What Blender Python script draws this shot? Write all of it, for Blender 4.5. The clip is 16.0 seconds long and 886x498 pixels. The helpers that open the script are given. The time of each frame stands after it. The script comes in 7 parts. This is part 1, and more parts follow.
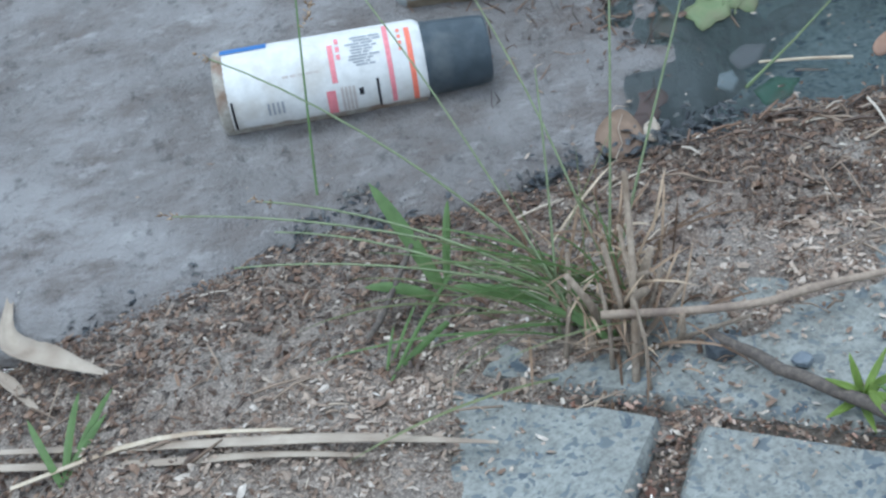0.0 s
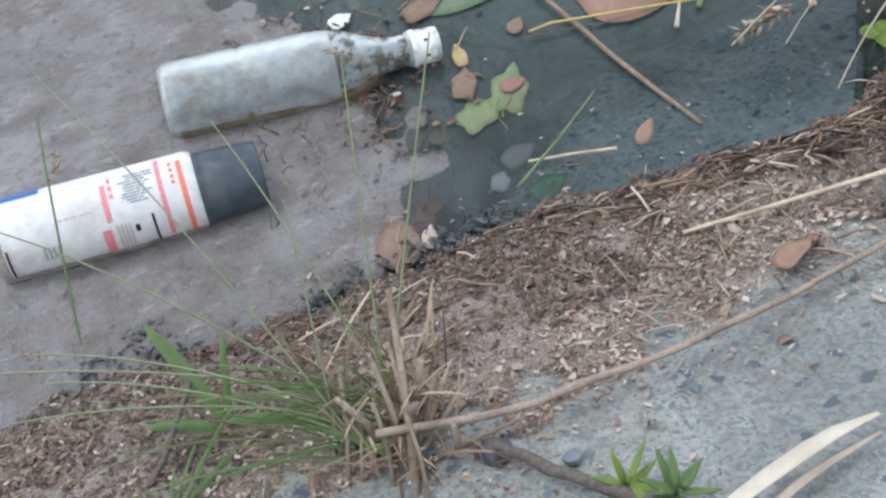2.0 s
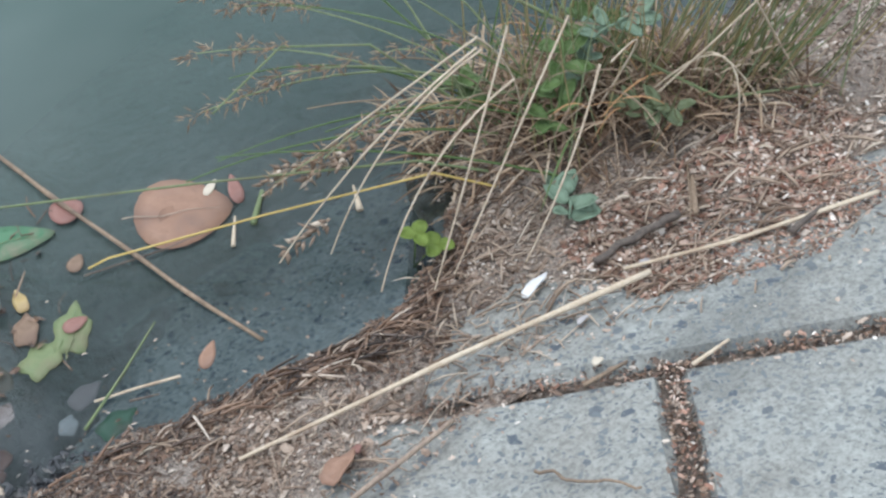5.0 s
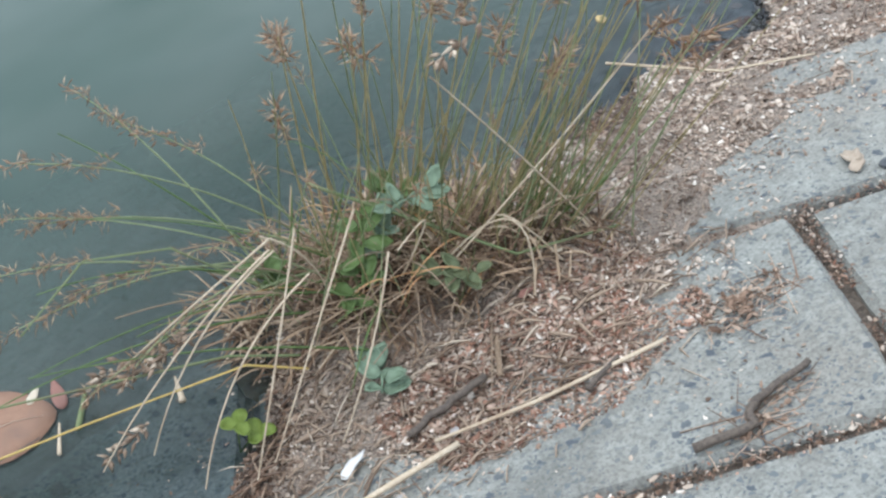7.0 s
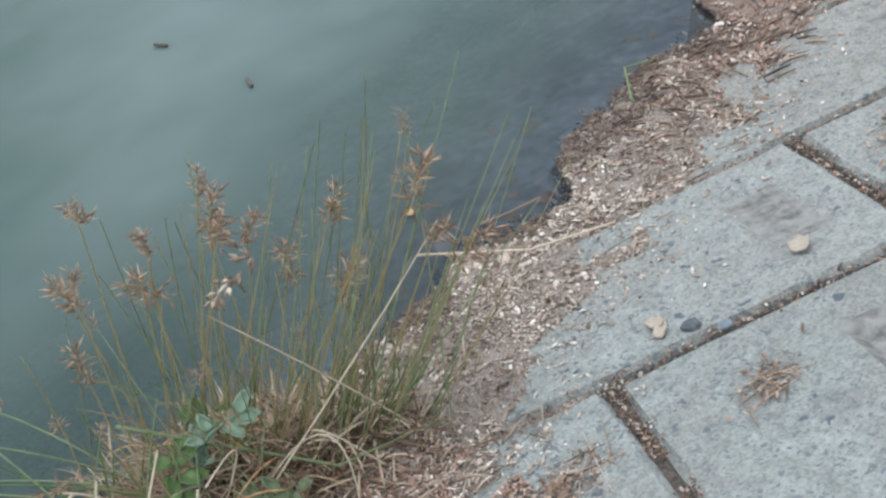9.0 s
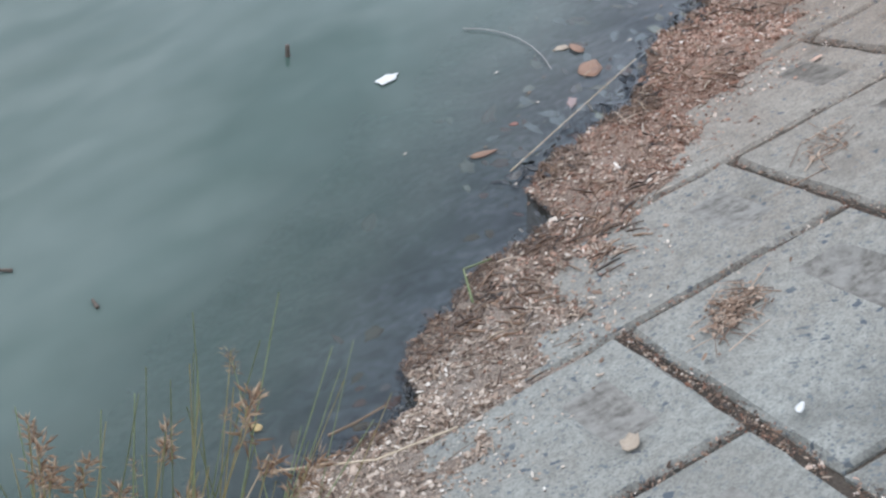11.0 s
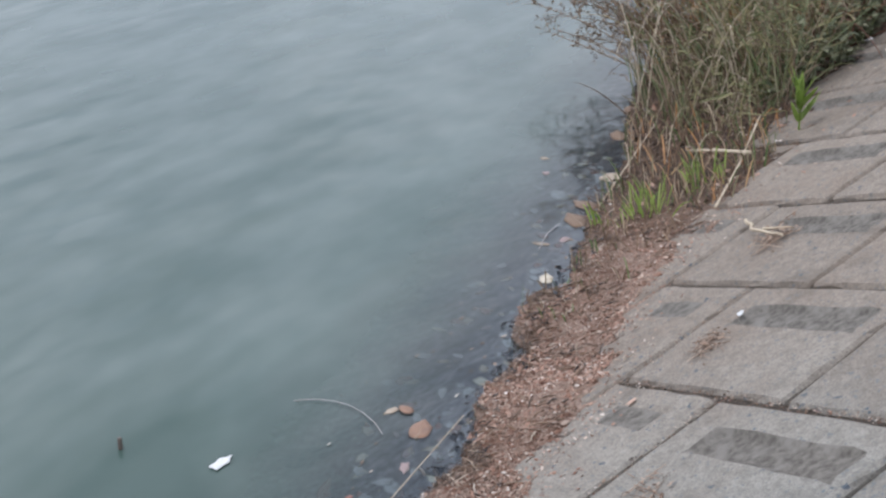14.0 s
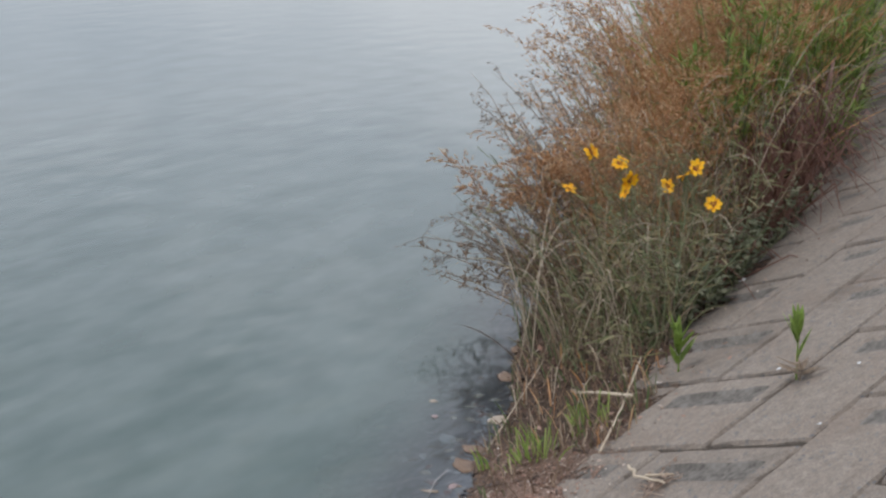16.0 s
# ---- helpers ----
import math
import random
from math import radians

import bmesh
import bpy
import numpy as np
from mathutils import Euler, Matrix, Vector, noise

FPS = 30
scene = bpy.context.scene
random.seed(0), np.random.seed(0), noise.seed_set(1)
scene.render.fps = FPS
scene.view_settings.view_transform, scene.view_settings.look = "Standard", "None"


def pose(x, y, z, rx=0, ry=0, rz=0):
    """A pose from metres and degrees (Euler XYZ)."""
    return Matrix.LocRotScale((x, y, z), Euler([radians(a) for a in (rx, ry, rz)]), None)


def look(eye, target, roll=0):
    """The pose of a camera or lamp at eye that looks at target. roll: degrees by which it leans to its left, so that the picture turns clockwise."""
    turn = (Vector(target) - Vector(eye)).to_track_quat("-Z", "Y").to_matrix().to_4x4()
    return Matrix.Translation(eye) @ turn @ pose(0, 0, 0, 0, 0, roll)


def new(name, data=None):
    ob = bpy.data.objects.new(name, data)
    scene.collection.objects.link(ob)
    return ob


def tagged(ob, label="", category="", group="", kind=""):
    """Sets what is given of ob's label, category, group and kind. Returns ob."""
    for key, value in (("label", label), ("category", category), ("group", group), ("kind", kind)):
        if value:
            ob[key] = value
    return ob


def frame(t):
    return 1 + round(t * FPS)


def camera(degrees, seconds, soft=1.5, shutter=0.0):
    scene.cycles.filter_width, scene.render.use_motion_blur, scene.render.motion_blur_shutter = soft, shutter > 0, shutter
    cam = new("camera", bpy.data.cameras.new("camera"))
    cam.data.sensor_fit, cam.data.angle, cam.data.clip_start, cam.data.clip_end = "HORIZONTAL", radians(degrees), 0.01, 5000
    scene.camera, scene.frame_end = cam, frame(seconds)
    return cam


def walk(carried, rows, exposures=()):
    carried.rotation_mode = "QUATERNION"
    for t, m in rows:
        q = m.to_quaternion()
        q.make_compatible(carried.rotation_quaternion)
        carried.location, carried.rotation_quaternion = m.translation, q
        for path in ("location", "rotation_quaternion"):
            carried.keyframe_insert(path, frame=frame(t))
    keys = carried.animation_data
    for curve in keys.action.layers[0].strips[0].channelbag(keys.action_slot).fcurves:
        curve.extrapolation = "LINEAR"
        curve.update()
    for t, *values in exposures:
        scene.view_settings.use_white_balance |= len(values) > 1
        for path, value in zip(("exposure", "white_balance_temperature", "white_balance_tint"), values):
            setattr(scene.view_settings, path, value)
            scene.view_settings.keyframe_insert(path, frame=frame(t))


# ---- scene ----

# ---------------------------------------------------------------- camera
cam = camera(36.48, 16.0, soft=2.5)


def view(x, y, z, yaw, pitch, roll):
    a, b = radians(yaw), radians(pitch)
    ahead = Vector((math.cos(a) * math.cos(b), math.sin(a) * math.cos(b), math.sin(b)))
    return look((x, y, z), Vector((x, y, z)) + ahead, roll)


PATH = [
    (0.0, 0.002, -0.450, 0.816, 76.69, -60.84, -6.01),
    (0.5, 0.016, -0.455, 0.803, 73.10, -59.34, -3.92),
    (1.0, 0.038, -0.462, 0.813, 71.17, -58.53, -4.01),
    (1.5, 0.052, -0.455, 0.822, 67.80, -58.24, -2.46),
    (2.0, 0.074, -0.462, 0.836, 66.46, -57.78, -2.95),
    (2.5, 0.094, -0.469, 0.840, 63.70, -57.12, -2.07),
    (3.0, 0.119, -0.473, 0.846, 60.19, -56.51, -0.57),
    (3.5, 0.155, -0.483, 0.865, 56.81, -55.61, 0.35),
    (4.0, 0.170, -0.486, 0.875, 51.79, -54.31, 3.51),
    (4.5, 0.186, -0.491, 0.891, 48.76, -53.16, 5.06),
    (7.0, 0.304, -0.501, 1.025, 40.50, -50.17, 4.09),
    (7.5, 0.324, -0.508, 1.035, 39.04, -48.51, 2.94),
    (8.0, 0.340, -0.525, 1.051, 37.55, -46.74, 1.71),
    (8.5, 0.361, -0.540, 1.057, 35.79, -44.96, 1.27),
    (9.0, 0.376, -0.543, 1.066, 34.40, -43.29, 1.05),
    (9.5, 0.391, -0.551, 1.087, 33.17, -41.83, 0.88),
    (10.0, 0.399, -0.560, 1.100, 31.22, -39.95, 1.39),
    (12.5, 0.443, -0.611, 1.199, 25.17, -30.83, -0.20),
    (13.0, 0.457, -0.623, 1.218, 24.07, -28.65, -0.98),
    (13.5, 0.455, -0.636, 1.243, 23.09, -26.24, -1.25),
    (14.0, 0.457, -0.642, 1.266, 22.20, -23.65, -1.30),
    (14.5, 0.452, -0.649, 1.286, 21.61, -20.99, -1.33),
    (15.0, 0.446, -0.654, 1.312, 20.69, -18.82, -1.18),
    (15.5, 0.442, -0.657, 1.331, 19.18, -16.70, -0.54),
    (16.0, 0.442, -0.671, 1.352, 17.42, -14.49, -0.37),
]
EXPOSURES = [(0.0, 0.12, 5450, 3), (0.35, 0.15, 5560, 5), (0.75, 0.17, 5950, 9), (4.0, 0.27, 6100, 10), (7.5, 0.36, 6230, 9), (9.5, 0.18, 6050, 8), (10.0, 0.16, 5900, 8), (11.0, 0.07, 6200, 12), (13.0, 0.05, 6450, 16), (14.5, -0.10, 6180, 14), (15.5, -0.28, 6300, 14), (16.0, -0.36, 6450, 14)]
walk(cam, [(r[0], view(*r[1:])) for r in PATH], EXPOSURES)


# ---------------------------------------------------------------- world and sun
world = bpy.data.worlds.new("overcast_sky")
scene.world = world
world.use_nodes = True
wt = world.node_tree
sky = wt.nodes.new("ShaderNodeTexSky")
sky.sky_type, sky.sun_disc, sky.sun_elevation, sky.sun_rotation = "NISHITA", False, radians(48), radians(120)
wco = wt.nodes.new("ShaderNodeTexCoord")
wmap = wt.nodes.new("ShaderNodeMapping")
wmap.inputs["Scale"].default_value = (2.2, 2.2, 5.0)
cloud = wt.nodes.new("ShaderNodeTexNoise")
cloud.inputs["Scale"].default_value, cloud.inputs["Detail"].default_value = 1.6, 4.0
ramp = wt.nodes.new("ShaderNodeValToRGB")
ramp.color_ramp.elements[0].position, ramp.color_ramp.elements[0].color = 0.30, (5.3, 5.95, 6.7, 1)
ramp.color_ramp.elements[1].position, ramp.color_ramp.elements[1].color = 0.70, (8.6, 8.95, 9.3, 1)
wmix = wt.nodes.new("ShaderNodeMix")
wmix.data_type = "RGBA"
wmix.inputs[0].default_value = 0.86
wt.links.new(wco.outputs["Generated"], wmap.inputs[0])
wt.links.new(wmap.outputs[0], cloud.inputs["Vector"])
wt.links.new(cloud.outputs["Fac"], ramp.inputs[0])
wt.links.new(sky.outputs[0], wmix.inputs[6])
wt.links.new(ramp.outputs[0], wmix.inputs[7])
wsep = wt.nodes.new("ShaderNodeSeparateXYZ")
wt.links.new(wco.outputs["Generated"], wsep.inputs[0])
glow = wt.nodes.new("ShaderNodeValToRGB")
while len(glow.color_ramp.elements) < 4:
    glow.color_ramp.elements.new(0.5)
for el, (place, value) in zip(glow.color_ramp.elements, ((0.0, 1.0), (0.16, 1.10), (0.45, 1.40), (0.95, 0.86))):
    el.position, el.color = place, (value, value, value, 1)
wt.links.new(wsep.outputs["Z"], glow.inputs[0])
wmul = wt.nodes.new("ShaderNodeVectorMath")
wmul.operation = "SCALE"
wt.links.new(wmix.outputs[2], wmul.inputs[0])
wt.links.new(glow.outputs[0], wmul.inputs[3])
wt.links.new(wmul.outputs[0], wt.nodes["Background"].inputs[0])
wt.nodes["Background"].inputs[1].default_value = 0.158
sun = new("sun", bpy.data.lights.new("sun", "SUN"))
sun.data.energy, sun.data.angle, sun.data.color = 1.4, radians(25), (1.0, 0.97, 0.93)
sun.matrix_world = look((0, 0, 10), (3.0, -4.0, 0))

# ---------------------------------------------------------------- plan
rnd = random.Random(7)
SLOPE = radians(27.8)
CS, SS, TS = math.cos(SLOPE), math.sin(SLOPE), math.tan(SLOPE)
UP = Vector((0, -CS, SS))       # up the bank
OUT = Vector((0, SS, CS))       # off the bank
PHI = radians(128.08)
DJ = (math.cos(PHI), math.sin(PHI))
DL = (math.sin(PHI), -math.cos(PHI))


def bank(u, v, h=0.0):
    return Vector((u, -CS * v + SS * h, SS * v + CS * h))


def table(x, xs, ys):
    return float(np.interp(x, xs, ys))


# how far the litter reaches out over the water, and how far up the bank
EDGE_U = (-0.6, -0.16, 0.0, 0.27, 0.38, 0.57, 0.60, 0.66, 0.72, 0.80, 0.98, 1.06, 1.2, 1.32, 1.46, 1.51, 1.55, 1.64, 1.75, 1.87, 1.92, 1.96, 2.04, 2.16, 2.27, 2.43, 2.48, 2.64, 2.70, 2.76,
          2.90, 2.95, 3.04, 3.16, 3.30, 3.43, 3.51, 3.67, 3.79, 3.94, 4.13, 4.6, 12.0)
EDGE_Y = (-0.02, -0.014, 0.012, 0.008, 0.010, -0.03, -0.028, 0.0, 0.03, 0.10, 0.12, 0.06, 0.05, 0.050, 0.010, 0.045, 0.064, 0.058, 0.066, 0.040, 0.031, 0.088, 0.096, 0.078, 0.063, 0.079, 0.101, 0.089, 0.072, 0.118,
          0.137, 0.138, 0.085, 0.112, 0.118, 0.148, 0.138, 0.139, 0.148, 0.174, 0.21, 0.28, 0.32)
TOP_U = (-0.6, -0.17, 0.05, 0.075, 0.10, 0.19, 0.25, 0.37, 0.58, 0.66, 0.81, 0.92, 1.02, 1.10, 1.20, 1.30, 1.43, 1.52, 1.64, 1.83, 1.96, 2.09, 2.27, 2.44, 2.62, 2.75, 2.95, 3.06, 3.2, 3.33, 3.45, 3.55, 3.71, 4.21, 4.54, 4.88, 5.26, 5.86, 7.0, 8.8, 12.0)
TOP_V = (0.26, 0.27, 0.255, 0.21, 0.20, 0.235, 0.20, 0.18, 0.155, 0.17, 0.235, 0.25, 0.24, 0.20, 0.16, 0.165, 0.135, 0.13, 0.15, 0.12, 0.09, 0.11, 0.09, 0.11, 0.12, 0.085, 0.06, 0.11, 0.12, 0.15, 0.22, 0.25, 0.28, 0.27, 0.38, 0.49, 0.60, 0.67, 0.69, 0.78, 0.8)


def rim_v(u):
    return table(u, TOP_U, TOP_V)


def wave(u, v, scale, seed=0.0):
    return noise.noise(Vector((u * scale, v * scale, seed)))


def litter_t(u, v):
    """0 at the waterline, 1 at the upper rim of the litter."""
    vw = -table(u, EDGE_U, EDGE_Y) / CS + 0.012 * wave(u, 0, 30, 3.1)
    vt = table(u, TOP_U, TOP_V) + 0.02 * wave(u, v, 14, 8.2)
    return (v - vw) / (vt - vw), vw


def litter_h(u, v):
    """Height of the litter over the blocks' faces."""
    t, vw = litter_t(u, v)
    rough = 0.0045 * wave(u, v, 26, 1.3) + 0.003 * wave(u, v, 70, 4.4)
    rim = max(-vw * TS, 0.004)
    rough += 0.011 * min(1.0, max(0.0, (0.075 - u) / 0.05)) * min(1.0, max(0.0, (1.0 - t) * 6))
    if t < 0:
        return rim - (vw - v) * 2.2 + rough
    if t > 1:
        return -0.004 - 0.01 * (t - 1)
    bare = max(0.0, wave(u, v, 7, 12.4) - 0.12) * 0.035 * min(1.0, max(0.0, (t - 0.25) * 4))
    return -bare + rim * (1 - t) ** 1.6 + 0.007 * (1 - t * t) - 0.004 * t + rough * (1.0 + 0.8 * t)


# ---------------------------------------------------------------- materials
def start(name):
    m = bpy.data.materials.new(name)
    m.use_nodes = True
    t = m.node_tree
    return m, t, t.nodes["Principled BSDF"]


def node(t, kind, **sockets):
    n = t.nodes.new("ShaderNode" + kind)
    for key, value in sockets.items():
        n.inputs[key.replace("_", " ")].default_value = value
    return n


def mixed(t, fac, a, b, blend="MIX"):
    n = t.nodes.new("ShaderNodeMix")
    n.data_type, n.blend_type = "RGBA", blend
    for socket, value in ((0, fac), (6, a), (7, b)):
        if isinstance(value, (int, float)):
            n.inputs[socket].default_value = value
        elif isinstance(value, tuple):
            n.inputs[socket].default_value = (*value, 1)
        else:
            t.links.new(value, n.inputs[socket])
    return n.outputs[2]


def ramped(t, fac, stops):
    n = t.nodes.new("ShaderNodeValToRGB")
    e = n.color_ramp.elements
    while len(e) < len(stops):
        e.new(0.5)
    for el, (pos, col) in zip(e, stops):
        el.position, el.color = pos, (*col, 1) if isinstance(col, tuple) else (col, col, col, 1)
    t.links.new(fac, n.inputs[0])
    return n.outputs[0]


def noisy(t, scale, detail=4.0, rough=0.6, vector=None):
    n = node(t, "TexNoise", Scale=scale, Detail=detail, Roughness=rough)
    co = vector or t.nodes.new("ShaderNodeTexCoord").outputs["Object"]
    t.links.new(co, n.inputs["Vector"])
    return n.outputs["Fac"]


def bumped(t, b, height, strength, distance):
    n = node(t, "Bump", Strength=strength, Distance=distance)
    t.links.new(height, n.inputs["Height"])
    t.links.new(n.outputs[0], b.inputs["Normal"])


def surface(name, a, b, c=None, fine=90.0, broad=9.0, rough=0.8, bump=0.4, dist=0.001, spec=0.3, shade=0.0):
    """Two colours by fine grain, a third by broad stains; shade: how far single pieces differ."""
    m, t, p = start(name)
    grain = noisy(t, fine)
    col = mixed(t, ramped(t, grain, ((0.35, 0.0), (0.65, 1.0))), a, b)
    if c:
        col = mixed(t, ramped(t, noisy(t, broad, 5.0), ((0.48, 0.0), (0.68, 0.9))), col, c)
    if shade:
        r = t.nodes.new("ShaderNodeObjectInfo").outputs["Random"]
        col = mixed(t, 1.0, col, ramped(t, r, ((0.0, 1.0 - shade), (1.0, 1.0 + shade * 0.6))), "MULTIPLY")
    t.links.new(col, p.inputs["Base Color"])
    p.inputs["Roughness"].default_value = rough
    p.inputs["Specular IOR Level"].default_value = spec
    if bump:
        bumped(t, p, grain, bump, dist)
    return m


def pieces(name, stops, rough=0.8, spec=0.25, fine=150.0, thin=0.0, broad=0.0, damp=None):
    """Colour by the single piece of a joined mesh."""
    m, t, p = start(name)
    r = t.nodes.new("ShaderNodeNewGeometry").outputs["Random Per Island"]
    col = ramped(t, r, stops)
    col = mixed(t, 0.5, col, ramped(t, noisy(t, fine), ((0.3, 0.62), (0.7, 1.25))), "MULTIPLY")
    if damp:
        co = t.nodes.new("ShaderNodeNewGeometry").outputs["Position"]
        sep = t.nodes.new("ShaderNodeSeparateXYZ")
        t.links.new(co, sep.inputs[0])
        dry = t.nodes.new("ShaderNodeMapRange")
        dry.interpolation_type = "SMOOTHSTEP"
        dry.inputs["From Min"].default_value, dry.inputs["From Max"].default_value = 0.45, 0.85
        t.links.new(sep.outputs["X"], dry.inputs["Value"])
        col = mixed(t, 1.0, col, mixed(t, dry.outputs[0], damp, (1.0, 1.0, 1.0)), "MULTIPLY")
    if broad:
        col = mixed(t, 1.0, col, ramped(t, noisy(t, broad, 4.0), ((0.32, (0.58, 0.55, 0.53)), (0.50, (0.98, 0.97, 0.96)), (0.68, (1.25, 1.25, 1.26)))), "MULTIPLY")
    t.links.new(col, p.inputs["Base Color"])
    p.inputs["Roughness"].default_value = rough
    p.inputs["Specular IOR Level"].default_value = spec
    if thin:
        tr = t.nodes.new("ShaderNodeBsdfTranslucent")
        t.links.new(col, tr.inputs["Color"])
        mx = t.nodes.new("ShaderNodeMixShader")
        mx.inputs[0].default_value = thin
        t.links.new(p.outputs[0], mx.inputs[1])
        t.links.new(tr.outputs[0], mx.inputs[2])
        t.links.new(mx.outputs[0], t.nodes["Material Output"].inputs[0])
    return m


def concrete_material(name, stones, light, darker, stain):
    """Weathered concrete; stones: how much of the dark aggregate is laid bare."""
    m, t, p = start(name)
    co = t.nodes.new("ShaderNodeNewGeometry").outputs["Position"]
    col = mixed(t, ramped(t, noisy(t, 38.0, 6.0, 0.7, co), ((0.30, 0.25), (0.62, 1.0))), darker, light)
    col = mixed(t, ramped(t, noisy(t, 5.0, 5.0, 0.65, co), ((0.46, 0.0), (0.74, 0.8))), col, stain)
    col = mixed(t, ramped(t, noisy(t, 3.4, 4.0, 0.6, co), ((0.58, 0.0), (0.70, 0.55))), col, tuple(x * 0.62 for x in darker))
    speck = ramped(t, noisy(t, 260.0, 3.0, 0.7, co), ((0.36, 0.72), (0.52, 1.0), (0.66, 1.12)))
    col = mixed(t, 1.0, col, speck, "MULTIPLY")
    col = mixed(t, 1.0, col, ramped(t, noisy(t, 95.0, 4.0, 0.75, co), ((0.34, 0.84), (0.50, 1.0), (0.64, 1.08))), "MULTIPLY")
    r = t.nodes.new("ShaderNodeObjectInfo").outputs["Random"]
    col = mixed(t, 1.0, col, ramped(t, r, ((0.0, 0.90), (1.0, 1.05))), "MULTIPLY")
    sep = t.nodes.new("ShaderNodeSeparateXYZ")
    t.links.new(co, sep.inputs[0])
    along = t.nodes.new("ShaderNodeMapRange")
    along.interpolation_type = "SMOOTHSTEP"
    along.inputs["From Min"].default_value, along.inputs["From Max"].default_value = 1.1, 2.9
    t.links.new(sep.outputs["X"], along.inputs["Value"])
    col = mixed(t, 1.0, col, mixed(t, along.outputs[0], (1.015, 1.06, 1.07), (0.925, 0.792, 0.712)), "MULTIPLY")
    height = noisy(t, 170.0, 5.0, 0.7, co)
    if stones:
        warp = t.nodes.new("ShaderNodeVectorMath")
        warp.operation = "SCALE"
        warp.inputs[3].default_value = 0.022
        wn = node(t, "TexNoise", Scale=55.0)
        t.links.new(co, wn.inputs["Vector"])
        t.links.new(wn.outputs["Color"], warp.inputs[0])
        add = t.nodes.new("ShaderNodeVectorMath")
        t.links.new(co, add.inputs[0])
        t.links.new(warp.outputs[0], add.inputs[1])
        for scale, cut, tone in ((72.0, 0.17, (0.088, 0.104, 0.122)), (118.0, 0.46, (0.140, 0.158, 0.168)), (200.0, 0.46, (0.130, 0.145, 0.152))):
            vo = node(t, "TexVoronoi", Scale=scale)
            vo.distance = "MANHATTAN"
            t.links.new(add.outputs[0], vo.inputs["Vector"])
            inside = ramped(t, vo.outputs["Distance"], ((0.46, 1.0), (0.53, 0.0)))
            sep = t.nodes.new("ShaderNodeSeparateColor")
            t.links.new(vo.outputs["Color"], sep.inputs[0])
            pick = ramped(t, sep.outputs[0], ((cut * stones, 1.0), (cut * stones + 0.02, 0.0)))
            patch = ramped(t, noisy(t, 7.0, 3.0, 0.6, co), ((0.34, 0.45), (0.54, 1.0)))
            mask = mixed(t, 1.0, mixed(t, 1.0, inside, pick, "MULTIPLY"), patch, "MULTIPLY")
            col = mixed(t, mask, col, tone)
    t.links.new(col, p.inputs["Base Color"])
    p.inputs["Roughness"].default_value = 0.86
    p.inputs["Specular IOR Level"].default_value = 0.25
    bumped(t, p, height, 0.55, 0.0016)
    return m


